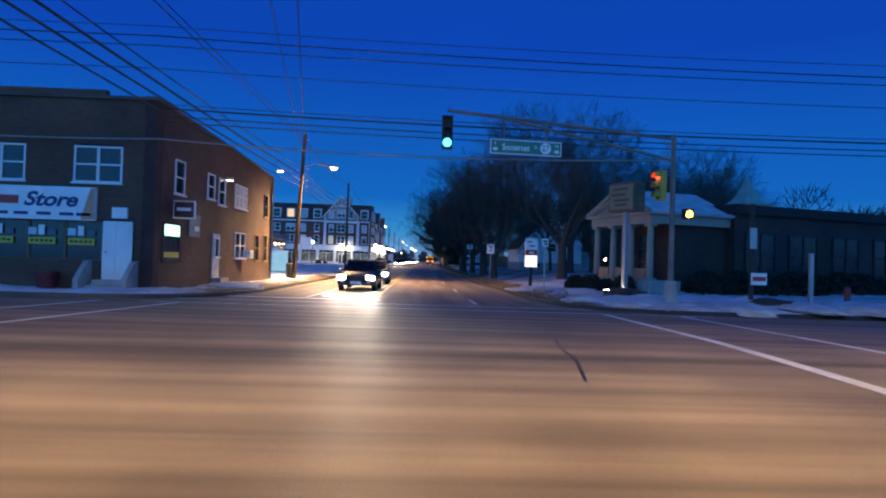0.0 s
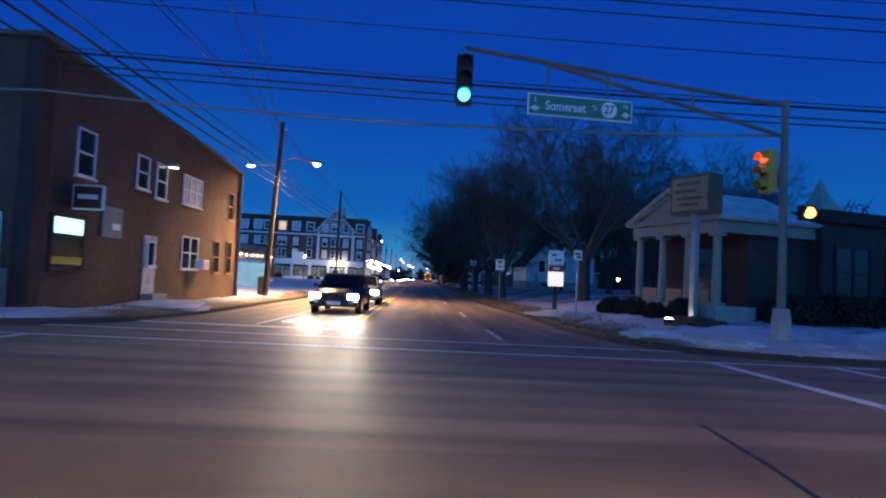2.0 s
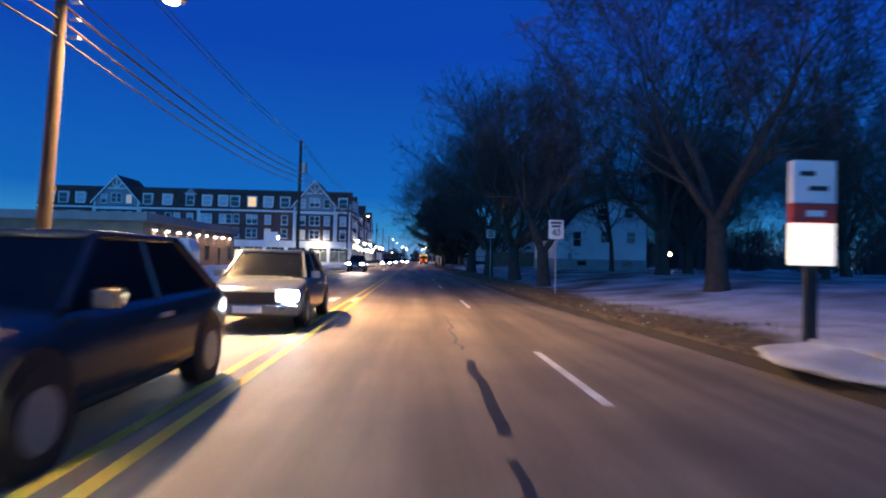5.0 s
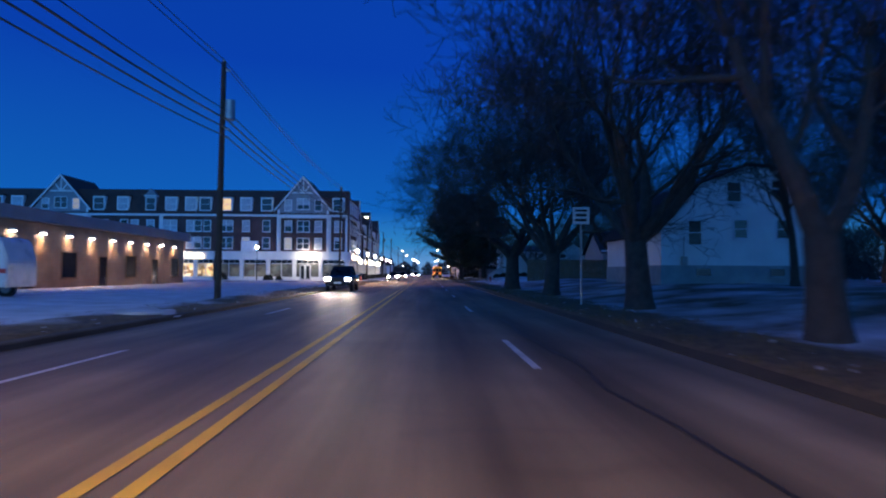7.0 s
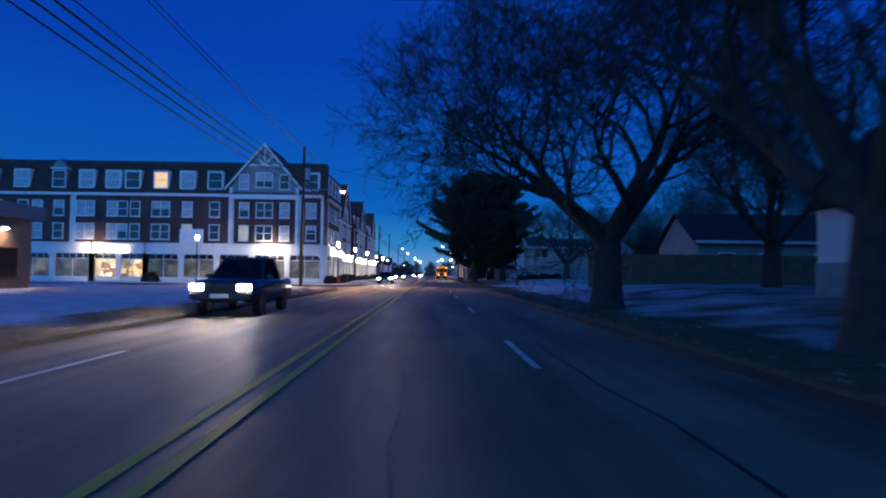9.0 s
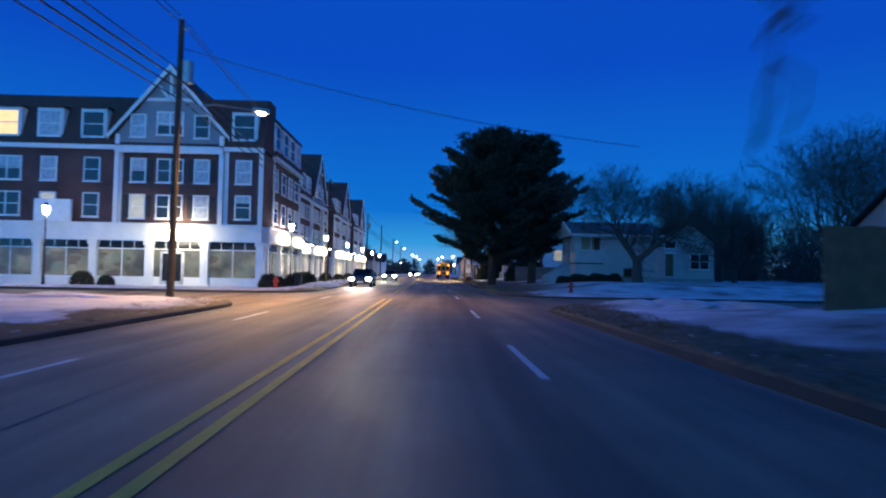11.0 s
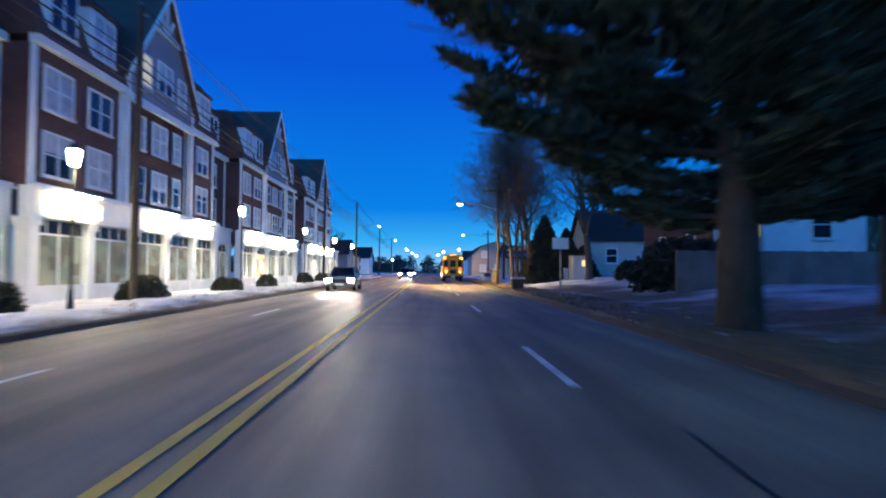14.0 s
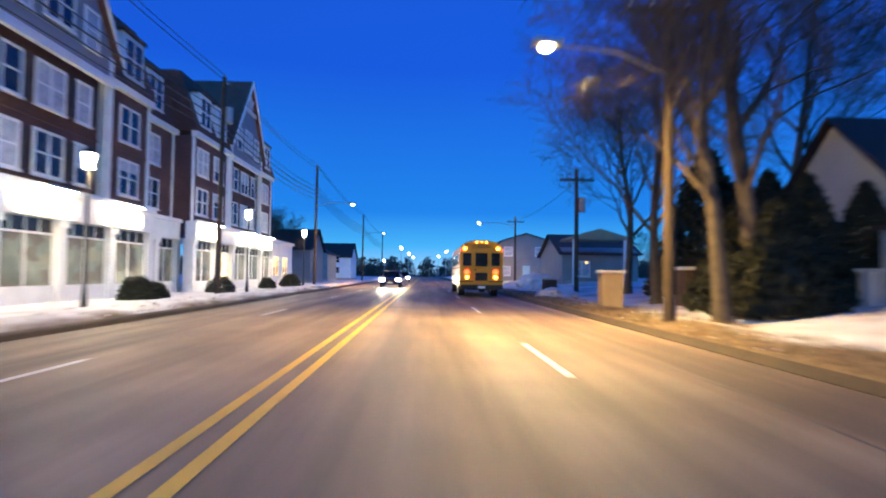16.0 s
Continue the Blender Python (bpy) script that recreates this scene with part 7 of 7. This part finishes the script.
def street_lamp(pole, head, power, colour, lens, label, cone=164, blend=1.0):
    """A bracket arm on a pole with a cobra head, and its light."""
    t = thing("street_lamp", label, "street lamp", (0, 0, 0), group="street lamps")
    a, b = Vector(pole), Vector(head)
    bm = bmesh.new()
    mid = a.lerp(b, 0.45) + Vector((0, 0, 0.25))
    cyl(bm, a, mid, 0.035, seg=8)
    cyl(bm, mid, b + Vector((0, 0, 0.06)), 0.035, seg=8)
    part("arm", bm, M["steel"], t)
    d = Vector((b.x - a.x, b.y - a.y, 0)).normalized()
    q = Matrix.Translation(b) @ d.to_track_quat("X", "Z").to_matrix().to_4x4()
    bm = boxes((-0.15, 0.60, -0.17, 0.17, 0.0, 0.18), bevel=0.06)
    bm.transform(q)
    hd = part("head", bm, M["steel"], t)
    bm = bmesh.new()
    bmesh.ops.create_uvsphere(bm, u_segments=16, v_segments=8, radius=0.17, matrix=q @ Matrix.Translation((0.25, 0, -0.01)) @ Matrix.Diagonal((1.2, 0.9, 0.6, 1)))
    part("lens", bm, M[lens], hd)
    c = b + d * 0.25 - Vector((0, 0, 0.22))
    lamp("street_light", "SPOT", tuple(c), power, colour, 0.18, (c.x, c.y, 0), cone, blend)


street_lamp((-7.8, 41.8, 7.5), (-6.2, 43.0, 7.7), 19000, (1.0, 0.68, 0.34), "lens_sodium", "sodium street lamp on a timber pole bracket")
street_lamp((-10.5, 125.0, 7.9), (-7.7, 126.4, 8.2), 5800, SODIUM, "lens_sodium", "sodium street lamp on a timber pole bracket")
street_lamp((5.8, 198.0, 6.3), (2.9, 197.4, 6.7), 6000, (1.0, 0.70, 0.25), "lens_sodium", "sodium street lamp over the road")
# unseen lamps added behind the start to brighten the junction and its fronts
street_lamp((-9.2, -3.0, 8.6), (-6.6, -2.4, 8.9), 7500, (1.0, 0.70, 0.30), "lens_sodium", "sodium street lamp added out of view to light the junction", 160, 0.5)
street_lamp((9.6, -3.0, 8.6), (6.8, -2.4, 8.9), 8500, (1.0, 0.70, 0.30), "lens_sodium", "sodium street lamp added out of view to light the junction", 160, 0.5)
street_lamp((-11.3, 245.0, 8.0), (-8.0, 246.0, 8.3), 2500, SODIUM, "lens_sodium", "sodium street lamp on a timber pole bracket")
street_lamp((-11.0, 290.0, 8.0), (-7.8, 290.5, 8.3), 2500, WARM, "lens_sodium", "far street lamp on a timber pole")
street_lamp((11.3, 262.0, 7.6), (7.0, 262.0, 7.9), 2500, SODIUM, "lens_sodium", "far street lamp on a timber pole")
# little area light fixture on the pole beside the store
fx = thing("area_light", "small flood light bracketed to the utility pole", "street lamp", (-8.4, 41.6, 7.2))
part("arm", boxes((-0.7, 0.4, -0.03, 0.03, 0, 0.05)), M["steel"], fx)
hd = part("head", boxes((-1.05, -0.65, -0.15, 0.15, -0.06, 0.16), bevel=0.03), M["steel"], fx)
part("lens", boxes((-1.02, -0.70, -0.12, 0.12, -0.085, -0.06)), M["lens_lamp"], hd)
lamp("flood_light", "SPOT", (-9.3, 41.7, 7.0), 7000, (0.72, 1.0, 0.93), 0.12, (-17.0, 60.0, 1.0), 70, 0.7)


def shop_lamp(y, x=-11.2):
    z = ground_z(x, y)
    t = thing("lamp_post", "slim dark lamp post with a bright lantern", "street lamp", (x, y, z), 0, "lantern posts")
    bm = bmesh.new()
    cyl(bm, (0, 0, -0.1), (0, 0, 0.6), 0.12, 0.07, 10)
    cyl(bm, (0, 0, 0.6), (0, 0, 4.5), 0.055, 0.045, 10)
    part("post", bm, M["black"], t)
    bm = bmesh.new()
    cyl(bm, (0, 0, 4.5), (0, 0, 5.0), 0.13, 0.19, 8)
    lt = part("lantern", bm, M["lens_lamp"], t, "bright white lantern glass")
    bm = bmesh.new()
    cyl(bm, (0, 0, 5.0), (0, 0, 5.25), 0.24, 0.04, 8)
    part("cap", bm, M["black"], lt)
    lamp("lantern_light", "SPOT", (x + 0.3, y, z + 4.45), 330, (1.0, 0.86, 0.62), 0.15, (x + 0.3, y, 0), 165, 0.6)


for y in (149.6, 166.5, 184.0, 203.0, 221.0, 238.5):
    shop_lamp(y)
shop_lamp(139.0, -24.5)
# far lamps that mark the end of the street
for i, (x, y, z, m) in enumerate(((-6.0, 330, 7.5, "lens_lamp"), (5.5, 350, 7.5, "lens_sodium"), (-5.5, 380, 7.8, "lens_sodium"), (4.8, 410, 8.0, "lens_lamp"), (-12, 360, 5.0, "lens_lamp"), (8.0, 300, 6.5, "lens_sodium"), (-5.0, 430, 8.0, "lens_lamp"), (12, 390, 5, "lens_lamp"))):
    t = thing("street_lamp", "far street lamp on a tall post", "street lamp", (x, y, 0), group="far street lamps")
    bm = bmesh.new()
    cyl(bm, (0, 0, -0.3), (0, 0, z), 0.09, 0.06, 8)
    part("post", bm, M["steel"], t)
    part("head", boxes((-0.35, 0.35, -0.16, 0.16, z, z + 0.15), bevel=0.03), M["steel"], t)
    bm = bmesh.new()
    bmesh.ops.create_uvsphere(bm, u_segments=12, v_segments=6, radius=0.24, matrix=Matrix.Translation((0, -0.1, z - 0.12)))
    part("lens", bm, M[m], t)

# ==== vehicles ====


def car(x, y, paint, lens, label, turn=0, pickup=False, name="car", beams=True):
    """An oncoming car: before the turn its nose points to -y."""
    z = asphalt_z(x, y)
    t = thing(name, label, name.replace("_", " "), (x, y, z + 0.01), turn, "cars")
    top = 1.75 if pickup else 1.46
    # body: rounded cross-sections (y, half width, sill, top) joined from nose to tail
    rows = [(-2.30, 0.60, 0.40, 0.64), (-2.24, 0.76, 0.31, 0.72), (-2.05, 0.85, 0.26, 0.80), (-1.5, 0.89, 0.24, 0.88), (-1.05, 0.90, 0.24, 0.95), (0.0, 0.90, 0.24, 0.97), (1.2, 0.90, 0.24, 0.99), (1.8, 0.89, 0.26, 1.02), (2.12, 0.84, 0.30, 1.0), (2.28, 0.70, 0.42, 0.92)]
    if pickup:
        rows = [(-2.56, 0.72, 0.52, 0.92), (-2.48, 0.86, 0.44, 1.02), (-2.2, 0.92, 0.40, 1.08), (-1.1, 0.93, 0.40, 1.13), (0.8, 0.93, 0.40, 1.13), (2.4, 0.92, 0.40, 1.13), (2.58, 0.90, 0.44, 1.10), (2.62, 0.86, 0.52, 1.06)]
    bm, rings = bmesh.new(), []
    for q, hw, z0, z1 in rows:
        half = [(0.92 * hw, z0), (hw, z0 + 0.10), (hw, (z0 + z1) / 2), (0.97 * hw, z1 - 0.10), (0.88 * hw, z1 - 0.02), (0.5 * hw, z1 + 0.015)]
        rings.append([bm.verts.new((u, q, w)) for u, w in half + [(0, z1 + 0.025)] + [(-u, w) for u, w in half[::-1]] + [(0, z0)]])
    for u, w in zip(rings, rings[1:]):
        for k in range(len(u)):
            j = (k + 1) % len(u)
            bm.faces.new((u[k], u[j], w[j], w[k]))
    bm.faces.new(rings[0])
    bm.faces.new(rings[-1][::-1])
    part("body", bm, M[paint], t, smooth=True)
    a = (-1.05, -0.35, 0.9 if pickup else 1.15, 1.15 if pickup else 1.85)
    lo, up = 0.80, 0.62
    zc = 0.94 if not pickup else 1.11
    p0 = [Vector(p) for p in ((-lo, a[0], zc), (lo, a[0], zc), (lo, a[3], zc), (-lo, a[3], zc))]
    p1 = [Vector(p) for p in ((-up, a[1], top), (up, a[1], top), (up, a[2], top), (-up, a[2], top))]
    for k, nm in enumerate(("windscreen", "side_window", "rear_window", "side_window")):
        j = (k + 1) % 4
        bm = bmesh.new()
        quad(bm, p0[k], p0[j], p1[j], p1[k])
        bmesh.ops.solidify(bm, geom=bm.faces, thickness=0.012)
        part(nm, bm, M["glass"], t)
    part("roof", boxes((-up - 0.03, up + 0.03, a[1] - 0.04, a[2] + 0.04, top - 0.035, top + 0.04), bevel=0.03), M[paint], t, smooth=True)
    for s in (-1, 1):
        for ya, yb, r in ((a[0], a[1], 0.035), (a[3], a[2], 0.05), ((a[0] + a[3]) / 2, (a[1] + a[2]) / 2, 0.03)):
            bm = bmesh.new()
            cyl(bm, (s * lo, ya, zc), (s * up, yb, top), r, seg=6)
            part("pillar", bm, M[paint], t)
        for wy in (-1.42, 1.42):
            bm = bmesh.new()
            cyl(bm, (s * 0.84, wy, 0.36), (s * (0.905 if not pickup else 0.935), wy, 0.36), 0.40, seg=22)
            part("wheel_arch", bm, M["black"], t)
        part("door_handle", boxes((s * 0.905 - 0.015, s * 0.905 + 0.015, 0.25, 0.45, zc - 0.16, zc - 0.12), bevel=0.006), M["steel"], t)
        part("tail_lamp", boxes((s * 0.66 - 0.13, s * 0.66 + 0.13, (2.2 if not pickup else 2.56), (2.31 if not pickup else 2.64), zc - 0.26, zc - 0.12), bevel=0.02), M["sign_red"], t)
        part("fog_lamp", boxes((s * 0.62 - 0.08, s * 0.62 + 0.08, (-2.345 if not pickup else -2.61), (-2.2 if not pickup else -2.5), 0.40, 0.47), bevel=0.015), M["chrome"], t)
    fy = -2.28 if not pickup else -2.55
    hz = 0.66 if not pickup else 0.86
    part("grille", boxes((-0.5, 0.5, fy - 0.03, fy + 0.06, hz - 0.16, hz + 0.06), bevel=0.01), M["black"], t)
    part("bumper", boxes((-0.88, 0.88, fy - 0.06, fy + 0.16, hz - 0.34, hz - 0.17), bevel=0.03), M[paint], t)
    part("number_plate", boxes((-0.25, 0.25, fy - 0.085, fy - 0.06, hz - 0.31, hz - 0.19)), M["sign_white"], t)
    for s in (-1, 1):
        part("headlight", boxes((s * 0.68 - 0.19, s * 0.68 + 0.19, fy - 0.04, fy + 0.1, hz - 0.09, hz + 0.09), bevel=0.03), M[lens], t)
        part("mirror", boxes((s * 0.96 - 0.09, s * 0.96 + 0.09, -0.85, -0.7, zc, zc + 0.14), bevel=0.03), M[paint], t)
    for wx in (-0.81, 0.81):
        for wy in (-1.42, 1.42):
            bm = bmesh.new()
            cyl(bm, (wx - 0.11, wy, 0.33), (wx + 0.11, wy, 0.33), 0.33, seg=20)
            wh = part("wheel", bm, M["black"], t)
            bm = bmesh.new()
            cyl(bm, (wx - 0.12, wy, 0.33), (wx + 0.12, wy, 0.33), 0.2, seg=14)
            part("rim", bm, M["steel"], wh)
    if beams:
        colour = (1.0, 0.90, 0.72) if lens == "lens_head" else (0.80, 0.92, 1.0)
        m = pose(x, y, z, 0, 0, turn)
        for q in (-0.7, 0.7):
            lamp("headlight_beam", "SPOT", tuple(m @ Vector((q, fy - 0.12, hz))), 2000, colour, 0.08, tuple(m @ Vector((q - 0.3, fy - 45, 0.0))), 40, 1.0)


car(-2.85, 32.9, "car_dark", "lens_head", "dark saloon waiting in the turn lane with headlights on", -1)
car(-2.75, 41.0, "car_grey", "lens_blue", "grey car queued behind with bluish headlights on", 1, beams=False)
car(-6.0, 94.6, "car_dark", "lens_head", "dark pickup truck driving with headlights on", 0, True, "pickup_truck")
car(-5.4, 151.0, "car_dark", "lens_head", "dark car beside the shops with bright headlights", 0)
car(-5.3, 186.2, "car_grey", "lens_head", "grey car beside the shops with bright headlights", 0)
car(-3.2, 238.0, "car_blue", "lens_head", "navy car coming along the inner lane, headlights on", 0)
car(-3.3, 272.0, "car_dark", "lens_head", "far dark car with headlights on", 0, beams=False)
car(-5.2, 300.0, "car_grey", "lens_blue", "far grey car with headlights on", 0, beams=False)

# ==== school bus ahead in the nearside lane ====
bz = asphalt_z(2.95, 217)
bus = thing("school_bus", "yellow school bus with black rub rails and lit tail lamps", "school bus", (2.95, 217.0, bz + 0.01))
prof = [(-1.20, 0.62), (1.20, 0.62), (1.22, 2.45), (1.12, 2.85), (0.85, 3.08), (0.4, 3.17), (-0.4, 3.17), (-0.85, 3.08), (-1.12, 2.85), (-1.22, 2.45)]
bm = bmesh.new()
prism(bm, prof, 0.0, 9.6)
part("body", bm, M["bus_yellow"], bus)
bm = bmesh.new()
prism(bm, [(-1.0, 2.99), (-0.4, 3.19), (0.4, 3.19), (1.0, 2.99), (0.85, 3.10), (0.4, 3.215), (-0.4, 3.215), (-0.85, 3.10)], 0.3, 9.3)
part("roof_cap", bm, M["bus_white"], bus)
bm = bmesh.new()
prism(bm, [(9.6, 0.55), (11.3, 0.55), (11.35, 1.3), (11.1, 1.55), (9.6, 1.75)], -0.95, 0.95, "X")
part("bonnet", bm, M["bus_yellow"], bus)
for z in (0.85, 1.25, 1.62):
    part("rub_rail", boxes((-1.25, -1.215, 0.02, 9.5, z, z + 0.06), (1.215, 1.25, 0.02, 9.5, z, z + 0.06), (-1.22, 1.22, -0.025, 0.0, z, z + 0.05) if z == 0.85 else (-1.24, -1.22, 0.02, 9.5, z, z + 0.06)), M["black"], bus)
dr = part("emergency_door", boxes((-0.43, 0.43, -0.045, -0.002, 0.72, 2.62), bevel=0.012), M["bus_yellow"], bus)
part("door_window", boxes((-0.34, 0.34, -0.055, -0.04, 1.72, 2.48)), M["glass"], dr)
part("door_window", boxes((-0.34, 0.34, -0.055, -0.04, 0.92, 1.38)), M["glass"], dr)
part("handle", boxes((-0.40, -0.28, -0.09, -0.04, 1.5, 1.56)), M["black"], dr)
for s in (-1, 1):
    part("rear_window", boxes((s * 0.80 - 0.24, s * 0.80 + 0.24, -0.03, -0.002, 1.75, 2.48), bevel=0.01), M["glass"], bus)
    for z, m, r in ((1.40, "lens_red", 0.13), (1.12, "lens_amber", 0.10)):
        bm = bmesh.new()
        cyl(bm, (s * 0.80, -0.0, z), (s * 0.80, -0.05, z), r, seg=18)
        part("tail_lamp", bm, M[m], bus)
    bm = bmesh.new()
    cyl(bm, (s * 0.93, -0.0, 2.72), (s * 0.93, -0.05, 2.72), 0.09, seg=16)
    part("warning_lamp", bm, M["lens_amber"], bus)
    bm = bmesh.new()
    cyl(bm, (s * 1.14, -0.0, 2.62), (s * 1.14, -0.04, 2.62), 0.04, seg=10)
    part("marker_lamp", bm, M["lens_red"], bus)
    for k in range(9):
        y = 0.7 + 0.98 * k
        part("side_window", boxes((s * 1.205, s * 1.235, y, y + 0.72, 1.80, 2.45), bevel=0.006), M["glass"], bus)
for x in (-0.28, 0, 0.28):
    bm = bmesh.new()
    cyl(bm, (x, 0.02, 3.08), (x, -0.05, 3.08), 0.045, seg=12)
    part("marker_lamp", bm, M["lens_amber"], bus)
sgn = part("school_panel", boxes((-0.62, 0.62, -0.04, 0.0, 2.68, 2.98), bevel=0.01), M["bus_yellow"], bus)
words("SCHOOL BUS", 0.20, M["sign_black"], sgn, (0, -0.046, 2.83), squeeze=0.85)
part("bumper", boxes((-1.2, 1.2, -0.16, 0.0, 0.46, 0.70), bevel=0.02), M["black"], bus)
part("chassis", boxes((-0.8, 0.8, 0.4, 10.8, 0.40, 0.62)), M["black"], bus)
part("number_plate", boxes((-0.2, 0.2, -0.175, -0.16, 0.5, 0.64)), M["sign_white"], bus)
for wx in (-0.98, 0.98):
    for wy in (2.6, 10.3):
        bm = bmesh.new()
        cyl(bm, (wx - 0.19, wy, 0.48), (wx + 0.19, wy, 0.48), 0.48, seg=22)
        wh = part("wheel", bm, M["black"], bus)
        bm = bmesh.new()
        cyl(bm, (wx - 0.2, wy, 0.48), (wx + 0.2, wy, 0.48), 0.27, seg=14)
        part("rim", bm, M["steel"], wh)
for k, s in enumerate((-1, 1)):
    part("mud_flap", boxes((s * 0.98 - 0.25, s * 0.98 + 0.25, 3.2, 3.22, 0.12, 0.6)), M["black"], bus)

# ==== ploughed snow heaps ====
sr = random.Random(17)


def heap(x, y, w, h, seed, material="snowpile", label="dirty heap of ploughed snow at the kerb", name="snow_mound", category="snow", group="snow mounds"):
    bm = bmesh.new()
    bmesh.ops.create_icosphere(bm, subdivisions=4, radius=1.0)
    for v_ in bm.verts:
        n = noise.noise(v_.co * 1.7 + Vector((seed, 0, 0))) * 0.30 + noise.noise(v_.co * 5 + Vector((seed, 3, 0))) * 0.12
        v_.co *= 1 + n
        v_.co.z = max(v_.co.z, -0.25)
    bm.transform(Matrix.Diagonal((w, w * sr.uniform(1.0, 2.2), h, 1)))
    t = part(name, bm, M[material], None, smooth=True)
    t.matrix_world = pose(x, y, ground_z(x, y) - 0.05)
    tagged(t, label, category, group)


for i in range(22):
    y = sr.uniform(24, 250)
    if 118 < y < 141:
        continue
    side = sr.choice((-1, 1))
    if side > 0 and 45 < y < 195:
        continue
    x = right_kerb(y) + sr.uniform(0.6, 2.2) if side > 0 else left_kerb(y) - sr.uniform(0.6, 2.0)
    heap(x, y, sr.uniform(0.7, 1.5), sr.uniform(0.12, 0.24), i * 3.1)
for x, y, w, h in ((9.8, 238, 1.6, 0.9), (11.5, 243, 2.0, 1.0), (9.0, 229, 1.2, 0.6), (6.9, 216, 1.1, 0.5), (8.6, 124.6, 1.3, 0.26), (10.8, 124.8, 1.5, 0.30), (13.6, 124.6, 1.6, 0.28)):
    heap(x, y, w, h, x + y)

for x, y, w, h in ((6.4, 24.2, 0.8, 0.20), (7.6, 23.0, 0.9, 0.24), (9.4, 22.4, 0.7, 0.20), (11.2, 21.9, 1.0, 0.26), (13.4, 21.8, 0.8, 0.22), (15.6, 21.7, 1.1, 0.28), (18.2, 21.8, 0.9, 0.24)):
    heap(x, y, w, h, x * 2.3)
heap(9.3, 28.2, 0.75, 0.30, 5.5, "kerb_dirt", "low mound of brown mulch round the sign post", "mulch_mound", "mound", "")
heap(13.3, 23.6, 0.8, 0.16, 8.5, "kerb_dirt", "trodden brown earth round the signal mast", "earth_mound", "mound", "")

# ==== crumbled snow and dead grass along the verges ====
dr_ = random.Random(91)


def verge_spots(n, near, far, sides=(-1, 1)):
    """Chance places on the verges, near to far metres outside the kerb."""
    out = []
    while len(out) < n:
        y = dr_.uniform(21, 225)
        side = dr_.choice(sides)
        d = near + (far - near) * dr_.random() ** 1.6
        x = right_kerb(y) + d if side > 0 else left_kerb(y) - d
        if kerb_distance(x, y) > near * 0.9:
            out.append((x, y, ground_z(x, y)))
    return out


ico = bmesh.new()
bmesh.ops.create_icosphere(ico, subdivisions=1, radius=1.0)
iv, itri = [v_.co.copy() for v_ in ico.verts], [tuple(q.index for q in f_.verts) for f_ in ico.faces]
ico.free()
cv, cf = [], []
for x, y, z in verge_spots(1500, 0.25, 2.6):
    s = 0.010 + 0.026 * dr_.random() ** 2.5
    i = len(cv)
    for p in iv:
        q = p * s * dr_.uniform(0.7, 1.3)
        cv.append((x + q.x * 1.3, y + q.y * 1.3, z + q.z * 0.8 + s * 0.25))
    cf += [(a + i, b + i, c + i) for a, b, c in itri]
tagged(raw("snow_clods", cv, cf, M["snowpile"]), "crumbled lumps of dirty ploughed snow along the kerbs", "snow", kind="stuff")
straw = mat("dead_grass", (0.20, 0.145, 0.07), (0.10, 0.07, 0.035), rough=0.9, scale=0.7, bump=0)
gv2, gf2 = [], []
for x, y, z in verge_spots(6500, 0.22, 2.6, (1, 1, 1, 1, 1, 1, -1)):
    for _ in range(6):
        w = dr_.uniform(0, math.tau)
        h = dr_.uniform(0.04, 0.13)
        bx, by = x + dr_.gauss(0, 0.07), y + dr_.gauss(0, 0.07)
        i = len(gv2)
        gv2 += [(bx - 0.008 * math.sin(w), by + 0.008 * math.cos(w), z - 0.02), (bx + 0.008 * math.sin(w), by - 0.008 * math.cos(w), z - 0.02), (bx + h * 0.8 * math.cos(w), by + h * 0.8 * math.sin(w), z + h)]
        gf2.append((i, i + 1, i + 2))
tagged(raw("dead_grass", gv2, gf2, straw), "matted brown winter grass on the thawed verges", "grass", kind="stuff")
